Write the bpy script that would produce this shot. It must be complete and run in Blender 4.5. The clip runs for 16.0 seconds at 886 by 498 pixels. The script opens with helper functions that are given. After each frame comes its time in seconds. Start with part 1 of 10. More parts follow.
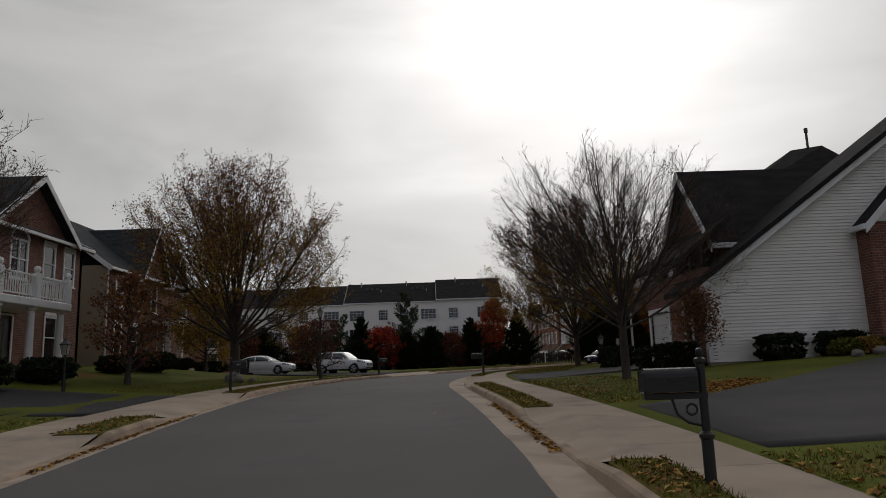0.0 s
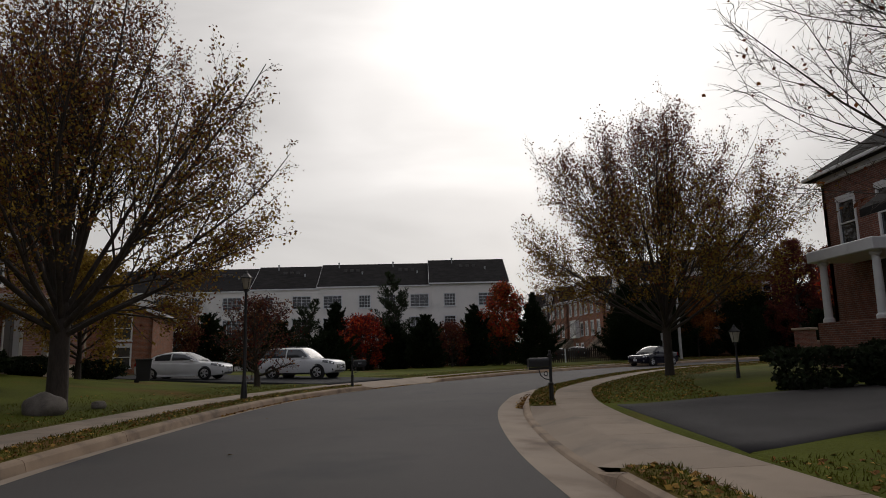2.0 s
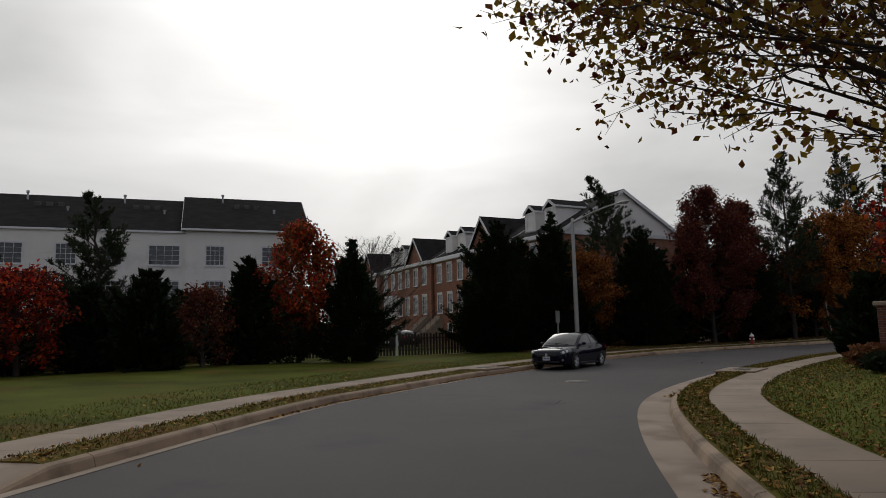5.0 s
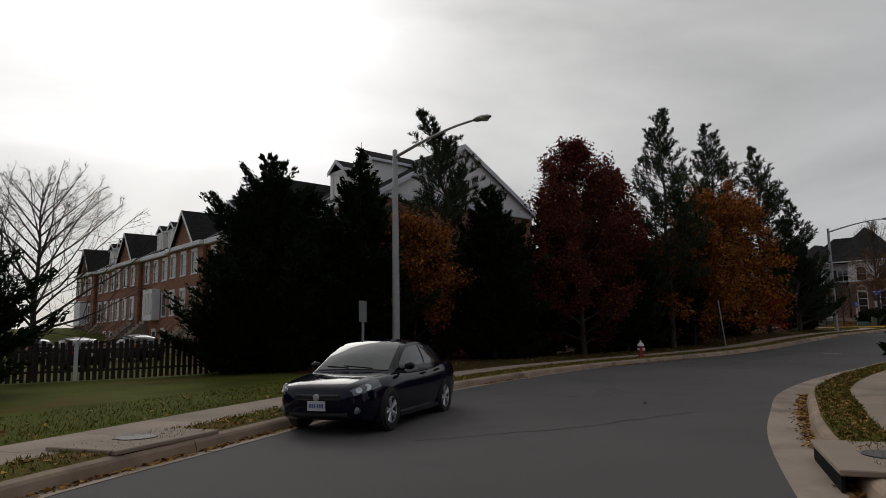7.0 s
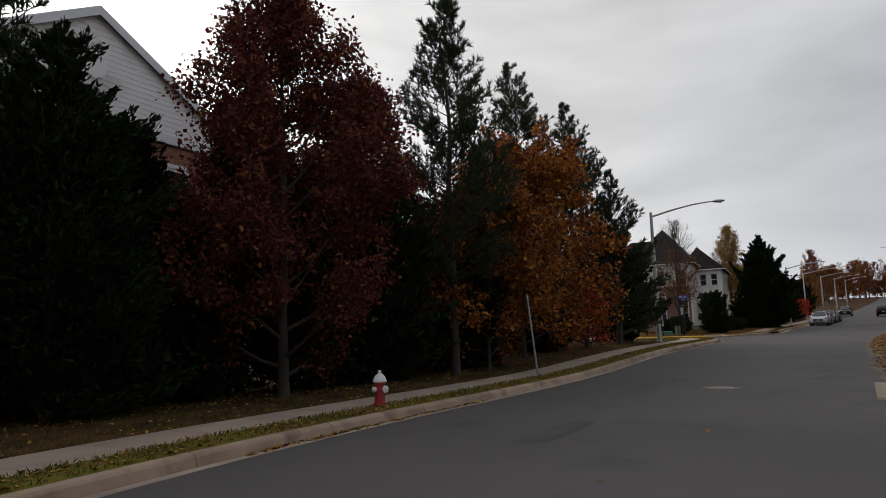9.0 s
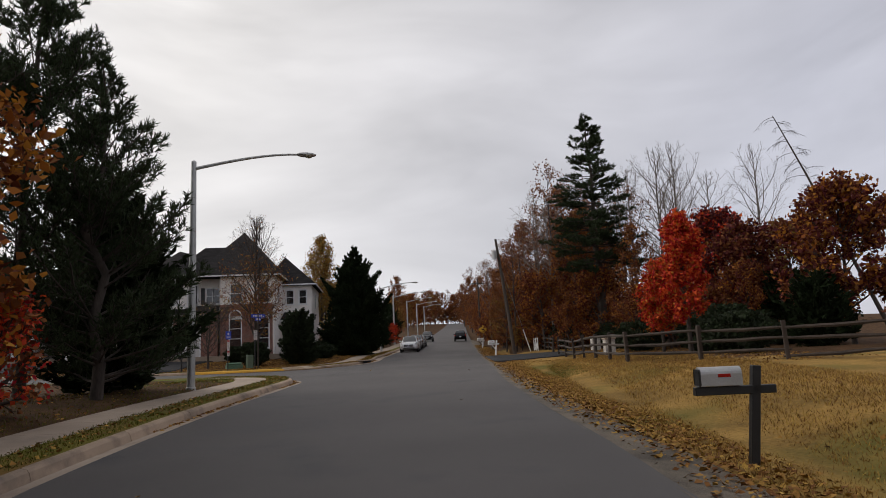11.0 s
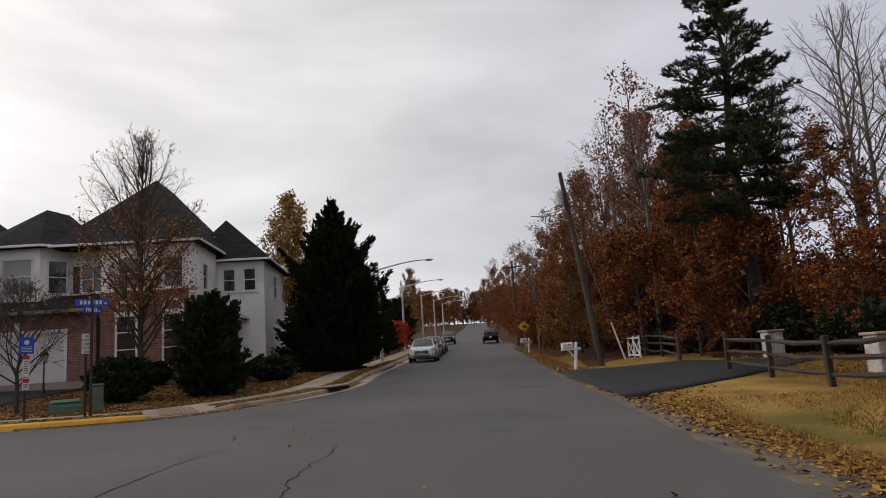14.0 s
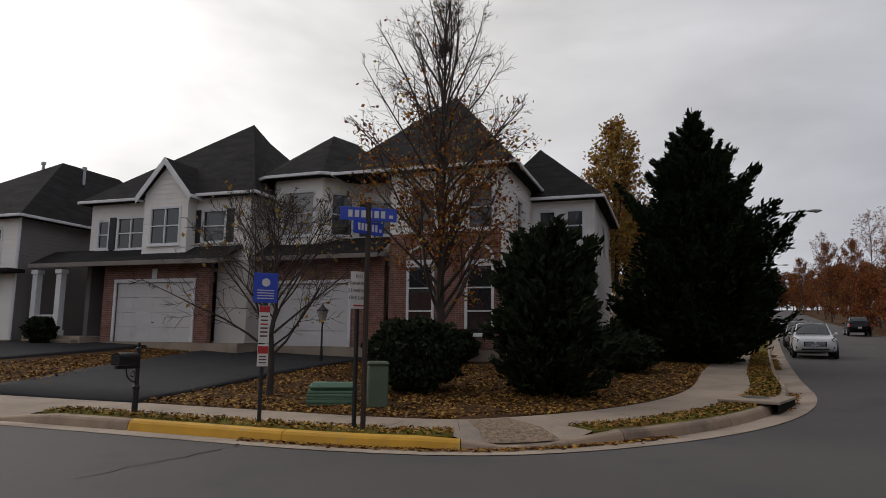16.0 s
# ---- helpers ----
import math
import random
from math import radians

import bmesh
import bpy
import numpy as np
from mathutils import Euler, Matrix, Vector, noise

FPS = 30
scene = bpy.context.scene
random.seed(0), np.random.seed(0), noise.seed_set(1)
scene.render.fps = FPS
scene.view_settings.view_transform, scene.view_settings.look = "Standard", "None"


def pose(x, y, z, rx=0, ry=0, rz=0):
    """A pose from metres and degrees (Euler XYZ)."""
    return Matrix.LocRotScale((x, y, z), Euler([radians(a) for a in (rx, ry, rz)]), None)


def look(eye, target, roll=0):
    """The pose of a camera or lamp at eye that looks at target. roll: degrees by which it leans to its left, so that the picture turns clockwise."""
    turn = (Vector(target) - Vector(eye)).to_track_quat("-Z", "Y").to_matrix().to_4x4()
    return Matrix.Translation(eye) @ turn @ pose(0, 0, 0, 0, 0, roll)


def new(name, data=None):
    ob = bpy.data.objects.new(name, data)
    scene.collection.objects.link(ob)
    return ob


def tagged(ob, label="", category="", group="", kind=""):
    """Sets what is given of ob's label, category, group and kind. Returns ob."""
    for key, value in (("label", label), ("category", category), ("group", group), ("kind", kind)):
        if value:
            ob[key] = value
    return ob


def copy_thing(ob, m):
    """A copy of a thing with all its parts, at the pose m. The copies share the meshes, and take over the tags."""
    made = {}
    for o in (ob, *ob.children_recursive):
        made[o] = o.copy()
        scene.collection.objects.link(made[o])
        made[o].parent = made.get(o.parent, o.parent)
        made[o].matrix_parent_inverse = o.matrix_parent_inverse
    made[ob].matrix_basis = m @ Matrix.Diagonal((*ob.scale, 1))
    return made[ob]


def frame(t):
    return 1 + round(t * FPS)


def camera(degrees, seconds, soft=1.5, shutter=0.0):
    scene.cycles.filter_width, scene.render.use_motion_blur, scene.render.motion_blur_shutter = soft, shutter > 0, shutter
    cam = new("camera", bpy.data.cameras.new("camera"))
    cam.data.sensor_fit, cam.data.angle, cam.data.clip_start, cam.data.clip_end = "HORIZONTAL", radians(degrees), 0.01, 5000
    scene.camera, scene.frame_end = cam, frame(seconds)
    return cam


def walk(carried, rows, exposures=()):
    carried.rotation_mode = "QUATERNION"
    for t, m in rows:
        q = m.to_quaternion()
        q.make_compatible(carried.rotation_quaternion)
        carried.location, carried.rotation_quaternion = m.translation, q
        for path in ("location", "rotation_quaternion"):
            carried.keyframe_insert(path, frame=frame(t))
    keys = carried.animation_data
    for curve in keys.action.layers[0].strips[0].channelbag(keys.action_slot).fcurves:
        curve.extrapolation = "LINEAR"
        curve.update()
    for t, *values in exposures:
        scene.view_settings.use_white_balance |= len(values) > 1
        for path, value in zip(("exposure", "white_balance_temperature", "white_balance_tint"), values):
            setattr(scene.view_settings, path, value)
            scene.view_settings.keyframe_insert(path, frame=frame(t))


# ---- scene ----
cam = camera(66.98, 16.0, soft=0.9)
# t, x, y, z, yaw, pitch, roll
ROWS = [
    (0.0, -0.07, 0.97, 0.27, -0.55, 9.65, 1.99),
    (0.5, -0.34, 4.92, 0.48, -0.12, 9.58, 1.83),
    (1.0, -0.59, 8.97, 0.63, -0.54, 9.36, 2.13),
    (1.5, -0.78, 13.04, 0.75, -1.22, 9.16, 2.24),
    (2.0, -1.03, 17.21, 0.81, -1.95, 8.99, 1.40),
    (2.5, -1.14, 21.29, 0.91, -2.66, 8.63, 0.83),
    (3.0, -1.18, 25.54, 1.02, -4.41, 8.07, 0.87),
    (3.2, -1.13, 27.24, 1.06, -5.34, 7.93, 1.04),
    (5.3, 2.74, 44.43, 1.22, -23.04, 7.01, 0.92),
    (5.5, 3.40, 45.93, 1.22, -25.50, 7.15, 0.81),
    (6.0, 5.29, 49.59, 1.20, -29.53, 7.16, 0.69),
    (6.5, 7.53, 52.93, 1.18, -31.77, 7.23, 0.75),
    (7.0, 10.13, 56.01, 1.16, -34.66, 7.31, 0.90),
    (7.5, 13.20, 58.92, 1.16, -38.02, 7.47, 1.12),
    (8.0, 16.58, 61.53, 1.18, -41.80, 7.61, 1.25),
    (8.5, 20.15, 63.77, 1.24, -45.76, 7.73, 1.46),
    (9.0, 24.03, 65.66, 1.31, -51.19, 7.97, 1.51),
    (9.5, 28.07, 67.21, 1.42, -60.20, 8.26, 1.67),
    (10.0, 32.40, 68.43, 1.59, -75.20, 8.56, 2.06),
    (10.2, 34.12, 68.84, 1.65, -79.44, 8.49, 2.17),
    (12.3, 51.92, 71.40, 2.05, -87.64, 9.07, 2.72),
    (12.5, 53.45, 71.56, 2.10, -88.83, 9.12, 2.85),
    (13.0, 57.23, 71.92, 2.22, -89.54, 9.03, 3.14),
    (13.5, 60.80, 72.37, 2.33, -87.60, 9.03, 3.64),
    (14.0, 64.18, 73.08, 2.44, -82.88, 9.04, 3.82),
    (14.5, 67.26, 74.16, 2.58, -75.99, 8.75, 2.48),
    (15.0, 69.93, 75.64, 2.70, -67.54, 8.21, -0.37),
    (15.5, 72.25, 77.45, 2.74, -63.78, 7.84, -0.69),
    (16.0, 74.31, 79.62, 2.73, -60.24, 7.71, -0.71),
]
walk(cam, [(t, pose(x, y, z, 90 + pitch, roll, yaw)) for t, x, y, z, yaw, pitch, roll in ROWS],
     exposures=[(0, -0.77, 6560, 10.5), (1.5, -0.7, 6680, 12), (3, -0.55, 6680, 12), (5.5, -0.63, 6500, 10), (8, -0.5, 6500, 10), (9, -0.07, 6520, 10), (9.5, 0.05, 6600, 11.5),
                (10, 0.2, 6620, 12), (12.5, 0.2, 6680, 12), (14, 0.2, 6640, 12), (15, 0.13, 6540, 11), (16, -0.06, 6580, 11.5)])

# ---- sky and light: high overcast, the sun a wide glow behind cloud ----
SUN_AZ, SUN_EL = radians(13), radians(30)
SUN_DIR = Vector((math.sin(SUN_AZ) * math.cos(SUN_EL), math.cos(SUN_AZ) * math.cos(SUN_EL), math.sin(SUN_EL)))


def build_world():
    w = bpy.data.worlds.new("overcast_sky")
    scene.world = w
    w.use_nodes = True
    nt = w.node_tree
    nt.nodes.clear()
    N, L = nt.nodes.new, nt.links.new
    out, bg = N("ShaderNodeOutputWorld"), N("ShaderNodeBackground")
    sky = N("ShaderNodeTexSky")
    sky.sky_type, sky.sun_disc = "NISHITA", False
    sky.sun_elevation, sky.sun_rotation = SUN_EL, SUN_AZ
    co = N("ShaderNodeTexCoord")

    def math_node(op, a, b=None, clamp=False):
        n = N("ShaderNodeMath")
        n.operation, n.use_clamp = op, clamp
        for i, v in enumerate((a, b)):
            if v is None:
                continue
            if isinstance(v, (int, float)):
                n.inputs[i].default_value = v
            else:
                L(v, n.inputs[i])
        return n.outputs[0]

    # cloud cover: soft streets of stratus
    mp = N("ShaderNodeMapping")
    mp.inputs["Scale"].default_value = (0.9, 1.0, 3.0)
    L(co.outputs["Generated"], mp.inputs["Vector"])
    n1, n2 = N("ShaderNodeTexNoise"), N("ShaderNodeTexNoise")
    n1.inputs["Scale"].default_value, n1.inputs["Detail"].default_value, n1.inputs["Distortion"].default_value = 2.2, 4.0, 0.7
    n2.inputs["Scale"].default_value, n2.inputs["Detail"].default_value = 6.0, 5.0
    L(mp.outputs[0], n1.inputs["Vector"])
    L(mp.outputs[0], n2.inputs["Vector"])
    cl = math_node("ADD", math_node("MULTIPLY", n1.outputs["Fac"], 0.8), math_node("MULTIPLY", n2.outputs["Fac"], 0.2))
    cover = math_node("MULTIPLY_ADD", cl, 1.0)
    cover.node.inputs[2].default_value = 0.5
    # glow round the veiled sun
    dot = N("ShaderNodeVectorMath")
    dot.operation = "DOT_PRODUCT"
    L(co.outputs["Generated"], dot.inputs[0])
    dot.inputs[1].default_value = SUN_DIR
    d0 = math_node("MAXIMUM", dot.outputs["Value"], 0.0)
    wide = math_node("MULTIPLY", math_node("POWER", d0, 2.2), 0.50)
    tight = math_node("MULTIPLY", math_node("POWER", d0, 22.0), 1.05)
    lum = math_node("MULTIPLY", cover, math_node("ADD", math_node("ADD", wide, tight), 0.50))
    ramp = N("ShaderNodeValToRGB")
    ramp.color_ramp.elements[0].position, ramp.color_ramp.elements[0].color = 0.0, (0.90, 0.93, 1.05, 1)
    ramp.color_ramp.elements[1].position, ramp.color_ramp.elements[1].color = 0.7, (1.0, 0.99, 0.97, 1)
    L(d0, ramp.inputs[0])
    mul = N("ShaderNodeVectorMath")
    mul.operation = "SCALE"
    L(ramp.outputs[0], mul.inputs[0])
    L(lum, mul.inputs["Scale"])
    sk = N("ShaderNodeVectorMath")
    sk.operation = "SCALE"
    sk.inputs["Scale"].default_value = 0.008
    L(sky.outputs[0], sk.inputs[0])
    add = N("ShaderNodeVectorMath")
    L(mul.outputs[0], add.inputs[0])
    L(sk.outputs[0], add.inputs[1])
    L(add.outputs[0], bg.inputs["Color"])
    bg.inputs["Strength"].default_value = 1.0
    L(bg.outputs[0], out.inputs["Surface"])


build_world()
sun = new("sun", bpy.data.lights.new("sun", "SUN"))
sun.data.energy, sun.data.angle, sun.data.color = 0.55, radians(25), (1.0, 0.96, 0.9)
sun.matrix_world = look(SUN_DIR * 200, (0, 0, 0))

# ---- materials ----
def mat(name, base, rough=0.8, metal=0.0, var=0.25, scale=3.0, fine=60.0, bump=0.15, island=0.0, dirt=None, coat=0.0, spec=0.5, translucent=0.0, stretch=None, obrand=0.0):
    """A procedural surface: base colour with two scales of variation, fine relief, and roughness that follows the wear."""
    m = bpy.data.materials.new(name)
    m.use_nodes = True
    nt = m.node_tree
    N, L = nt.nodes.new, nt.links.new
    b = nt.nodes["Principled BSDF"]
    b.inputs["Roughness"].default_value = rough
    b.inputs["Metallic"].default_value = metal
    b.inputs["Specular IOR Level"].default_value = spec
    b.inputs["Coat Weight"].default_value = coat
    b.inputs["Coat Roughness"].default_value = 0.05
    co = N("ShaderNodeTexCoord")
    vec = co.outputs["Object"]
    if stretch:
        mp = N("ShaderNodeMapping")
        mp.inputs["Scale"].default_value = stretch
        L(vec, mp.inputs["Vector"])
        vec = mp.outputs[0]
    big, small = N("ShaderNodeTexNoise"), N("ShaderNodeTexNoise")
    big.inputs["Scale"].default_value, big.inputs["Detail"].default_value = scale, 5.0
    small.inputs["Scale"].default_value, small.inputs["Detail"].default_value = fine, 3.0
    L(vec, big.inputs["Vector"])
    L(vec, small.inputs["Vector"])
    hsv = N("ShaderNodeHueSaturation")
    hsv.inputs["Color"].default_value = (*base, 1)
    r = N("ShaderNodeMapRange")
    r.inputs["From Min"].default_value, r.inputs["From Max"].default_value = 0.3, 0.7
    r.inputs["To Min"].default_value, r.inputs["To Max"].default_value = 1 - var, 1 + var
    add = N("ShaderNodeMath")
    add.operation = "MULTIPLY_ADD"
    L(small.outputs["Fac"], add.inputs[0])
    add.inputs[1].default_value = 0.5
    half = N("ShaderNodeMath")
    half.operation = "MULTIPLY_ADD"
    L(big.outputs["Fac"], half.inputs[0])
    half.inputs[1].default_value, half.inputs[2].default_value = 0.9, -0.2
    L(half.outputs[0], add.inputs[2])
    L(add.outputs[0], r.inputs["Value"])
    val = r.outputs[0]
    if island or obrand:
        if island:
            g = N("ShaderNodeNewGeometry")
            src = g.outputs["Random Per Island"]
        else:
            g = N("ShaderNodeObjectInfo")
            src = g.outputs["Random"]
        amount = island or obrand
        ri = N("ShaderNodeMapRange")
        ri.inputs["To Min"].default_value, ri.inputs["To Max"].default_value = 1 - amount, 1 + amount
        L(src, ri.inputs["Value"])
        mu = N("ShaderNodeMath")
        mu.operation = "MULTIPLY"
        L(val, mu.inputs[0])
        L(ri.outputs[0], mu.inputs[1])
        val = mu.outputs[0]
        if island:
            rh = N("ShaderNodeMapRange")
            rh.inputs["To Min"].default_value, rh.inputs["To Max"].default_value = 0.5 - 0.035 * island, 0.5 + 0.035 * island
            L(src, rh.inputs["Value"])
            L(rh.outputs[0], hsv.inputs["Hue"])
    L(val, hsv.inputs["Value"])
    col = hsv.outputs[0]
    if dirt:
        mx = N("ShaderNodeMix")
        mx.data_type = "RGBA"
        st = N("ShaderNodeTexNoise")
        st.inputs["Scale"].default_value, st.inputs["Detail"].default_value = dirt[1], 6.0
        L(vec, st.inputs["Vector"])
        rr = N("ShaderNodeMapRange")
        rr.inputs["From Min"].default_value, rr.inputs["From Max"].default_value = dirt[2], dirt[3]
        L(st.outputs["Fac"], rr.inputs["Value"])
        L(rr.outputs[0], mx.inputs["Factor"])
        L(col, mx.inputs["A"])
        mx.inputs["B"].default_value = (*dirt[0], 1)
        col = mx.outputs["Result"]
    L(col, b.inputs["Base Color"])
    if bump:
        bp = N("ShaderNodeBump")
        bp.inputs["Strength"].default_value, bp.inputs["Distance"].default_value = bump, 0.02
        L(small.outputs["Fac"], bp.inputs["Height"])
        L(bp.outputs[0], b.inputs["Normal"])
    if translucent:
        tr, mix = N("ShaderNodeBsdfTranslucent"), N("ShaderNodeMixShader")
        L(col, tr.inputs["Color"])
        mix.inputs[0].default_value = translucent
        L(b.outputs[0], mix.inputs[1])
        L(tr.outputs[0], mix.inputs[2])
        L(mix.outputs[0], nt.nodes["Material Output"].inputs["Surface"])
    return m


def brick_mat(name, c1, c2, mortar, horizontal="x"):
    m = mat(name, c1, rough=0.9, bump=0.2)
    nt = m.node_tree
    N, L = nt.nodes.new, nt.links.new
    b = nt.nodes["Principled BSDF"]
    geo, sep, com = N("ShaderNodeTexCoord"), N("ShaderNodeSeparateXYZ"), N("ShaderNodeCombineXYZ")
    L(geo.outputs["Object"], sep.inputs[0])
    s = N("ShaderNodeMath")
    s.operation = "ADD"
    L(sep.outputs["X"], s.inputs[0])
    L(sep.outputs["Y"], s.inputs[1])
    L(s.outputs[0], com.inputs["X"])
    L(sep.outputs["Z"], com.inputs["Y"])
    br = N("ShaderNodeTexBrick")
    br.inputs["Color1"].default_value, br.inputs["Color2"].default_value, br.inputs["Mortar"].default_value = (*c1, 1), (*c2, 1), (*mortar, 1)
    br.inputs["Scale"].default_value = 1.0
    br.inputs["Brick Width"].default_value, br.inputs["Row Height"].default_value, br.inputs["Mortar Size"].default_value = 0.21, 0.075, 0.007
    L(com.outputs[0], br.inputs["Vector"])
    hsv = N("ShaderNodeHueSaturation")
    old = b.inputs["Base Color"].links[0].from_node
    vn = old.inputs["Value"].links[0].from_socket
    L(vn, hsv.inputs["Value"])
    L(br.outputs["Color"], hsv.inputs["Color"])
    L(hsv.outputs[0], b.inputs["Base Color"])
    bp = N("ShaderNodeBump")
    bp.inputs["Strength"].default_value, bp.inputs["Distance"].default_value = 0.5, 0.01
    bp.invert = True
    L(br.outputs["Fac"], bp.inputs["Height"])
    L(bp.outputs[0], b.inputs["Normal"])
    return m


M_ASPHALT = mat("asphalt", (0.078, 0.070, 0.067), 0.85, var=0.2, scale=0.25, fine=220, bump=0.25, dirt=((0.045, 0.044, 0.046), 0.5, 0.55, 0.75))
M_PATCH = mat("newer_asphalt_patch", (0.06, 0.054, 0.053), 0.85, var=0.2, scale=0.8, fine=200, bump=0.25)
M_OLDDRIVE = mat("grey_driveway_asphalt", (0.052, 0.048, 0.048), 0.85, spec=0.3, var=0.25, scale=0.6, fine=200, bump=0.25)
M_DRIVE = mat("driveway_asphalt", (0.022, 0.022, 0.024), 0.85, spec=0.25, var=0.2, scale=0.6, fine=220, bump=0.25)
M_CRACK_INLET = mat("crack_sealant_and_inlet_shade", (0.02, 0.02, 0.021), 0.95, spec=0.03, var=0.2)
M_CONCRETE = mat("concrete", (0.335, 0.262, 0.198), 0.9, var=0.15, scale=0.8, fine=150, bump=0.12, dirt=((0.2, 0.17, 0.14), 1.2, 0.52, 0.8), obrand=0.08)
M_GUTTER = mat("gutter_concrete", (0.36, 0.285, 0.22), 0.9, var=0.18, scale=0.7, fine=150, bump=0.12, dirt=((0.17, 0.12, 0.09), 0.9, 0.5, 0.75))
M_KERB = mat("kerb_concrete", (0.34, 0.25, 0.175), 0.9, var=0.2, scale=1.5, fine=150, bump=0.15, dirt=((0.12, 0.09, 0.07), 1.6, 0.5, 0.75), obrand=0.1)
M_YELLOW = mat("yellow_kerb_paint", (0.6, 0.32, 0.03), 0.75, var=0.15, scale=2, fine=90, bump=0.1, dirt=((0.35, 0.3, 0.25), 5, 0.62, 0.72))
M_GRASS = mat("lawn_grass", (0.088, 0.1, 0.013), 0.95, var=0.35, scale=0.35, fine=25, bump=0.9, dirt=((0.15, 0.085, 0.025), 0.28, 0.56, 0.72), spec=0.1)
M_VERGE = mat("verge_grass", (0.115, 0.098, 0.018), 0.95, var=0.35, scale=0.5, fine=22, bump=0.9, dirt=((0.16, 0.09, 0.028), 0.4, 0.5, 0.7), spec=0.1)
M_DRYGRASS = mat("dry_field_grass", (0.25, 0.15, 0.042), 0.95, var=0.45, scale=0.7, fine=14, bump=1.0, dirt=((0.115, 0.1, 0.022), 0.3, 0.5, 0.66), spec=0.1)
M_MULCH = mat("mulch_leaf_litter", (0.075, 0.04, 0.018), 0.95, var=0.5, scale=1.2, fine=40, bump=1.0, spec=0.1)
M_PEBBLE = mat("exposed_pebbles", (0.24, 0.17, 0.11), 0.9, var=0.6, scale=14, fine=40, bump=1.0)
M_SOIL = mat("bare_verge_soil", (0.125, 0.1, 0.072), 0.95, var=0.5, scale=1.6, fine=45, bump=0.9)
M_IRON = mat("cast_iron", (0.09, 0.085, 0.08), 0.6, metal=0.5, var=0.3, bump=0.2)
M_BLACK = mat("black_paint", (0.012, 0.012, 0.013), 0.45, var=0.2)
M_WHITE = mat("white_paint", (0.72, 0.72, 0.72), 0.55, var=0.06, scale=2, dirt=((0.5, 0.5, 0.48), 2.5, 0.6, 0.85))
M_SIDING = mat("white_vinyl_siding", (0.82, 0.785, 0.74), 0.6, var=0.05, scale=0.6, fine=40, bump=0.04, dirt=((0.5, 0.5, 0.47), 0.5, 0.55, 0.8), obrand=0.03)
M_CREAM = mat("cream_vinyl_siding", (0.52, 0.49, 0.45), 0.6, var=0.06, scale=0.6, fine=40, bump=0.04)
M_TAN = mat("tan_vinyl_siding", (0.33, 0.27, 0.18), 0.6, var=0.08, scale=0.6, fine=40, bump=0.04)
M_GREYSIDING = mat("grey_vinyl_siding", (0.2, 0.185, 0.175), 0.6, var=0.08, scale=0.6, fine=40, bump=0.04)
M_BRICK = brick_mat("red_brick", (0.2, 0.068, 0.04), (0.13, 0.045, 0.03), (0.24, 0.2, 0.17))
M_BRICK2 = brick_mat("orange_brick", (0.33, 0.12, 0.058), (0.23, 0.08, 0.042), (0.28, 0.23, 0.19))
M_BRICK3 = brick_mat("pink_brick", (0.24, 0.1, 0.07), (0.17, 0.065, 0.045), (0.3, 0.25, 0.22))
M_SHINGLE = mat("asphalt_shingles", (0.024, 0.022, 0.022), 0.95, spec=0.12, var=0.35, scale=1.2, fine=30, bump=0.6, stretch=(1, 1, 4))
M_SHINGLE_G = mat("grey_green_shingles", (0.04, 0.044, 0.046), 0.95, spec=0.15, var=0.35, scale=1.2, fine=30, bump=0.6, stretch=(1, 1, 4))
M_GLASS = mat("window_glass", (0.02, 0.023, 0.026), 0.04, var=0.3, scale=0.7, bump=0.0, spec=0.9)
M_BLIND = mat("drawn_blind", (0.35, 0.35, 0.34), 0.7, var=0.08, stretch=(1, 1, 30), scale=4, fine=8, bump=0.1)
M_SHUTTER = mat("dark_shutter_paint", (0.02, 0.02, 0.022), 0.55, var=0.2)
M_DOOR = mat("dark_door_paint", (0.03, 0.022, 0.02), 0.5, var=0.15)
M_GARAGE = mat("white_garage_door_paint", (0.62, 0.6, 0.58), 0.5, var=0.04, scale=0.8, dirt=((0.5, 0.48, 0.45), 1.0, 0.55, 0.8))
M_FASCIA = mat("brown_grey_fascia_paint", (0.2, 0.17, 0.15), 0.6, var=0.1)
M_STEEL = mat("galvanized_steel", (0.36, 0.37, 0.37), 0.45, metal=0.8, var=0.15, scale=3)
M_ALU = mat("weathered_aluminium", (0.4, 0.4, 0.39), 0.5, metal=0.6, var=0.15, scale=2)
M_WOODGREY = mat("weathered_wood", (0.042, 0.03, 0.023), 0.9, var=0.35, scale=2, fine=30, bump=0.5, stretch=(1, 1, 0.15))
M_WOODDARK = mat("dark_stained_wood", (0.035, 0.022, 0.016), 0.85, var=0.35, scale=2, fine=30, bump=0.4)
M_POLE = mat("creosoted_pole", (0.06, 0.045, 0.035), 0.9, var=0.3, scale=3, fine=30, bump=0.4, stretch=(1, 1, 0.1))
M_BARK = mat("bark", (0.052, 0.04, 0.032), 0.95, var=0.35, scale=4, fine=25, bump=0.8, stretch=(1, 1, 0.3))
M_BARKPALE = mat("pale_bark", (0.15, 0.125, 0.105), 0.95, var=0.35, scale=4, fine=25, bump=0.6, stretch=(1, 1, 0.3))
M_TWIG = mat("twigs", (0.06, 0.042, 0.036), 0.9, var=0.25, bump=0)
LEAF = dict(rough=0.75, var=0.15, scale=1.0, fine=9, bump=0, translucent=0.27, spec=0.2)
M_LEAF_OLIVE = mat("yellow_olive_leaves", (0.27, 0.165, 0.028), island=0.45, **LEAF)
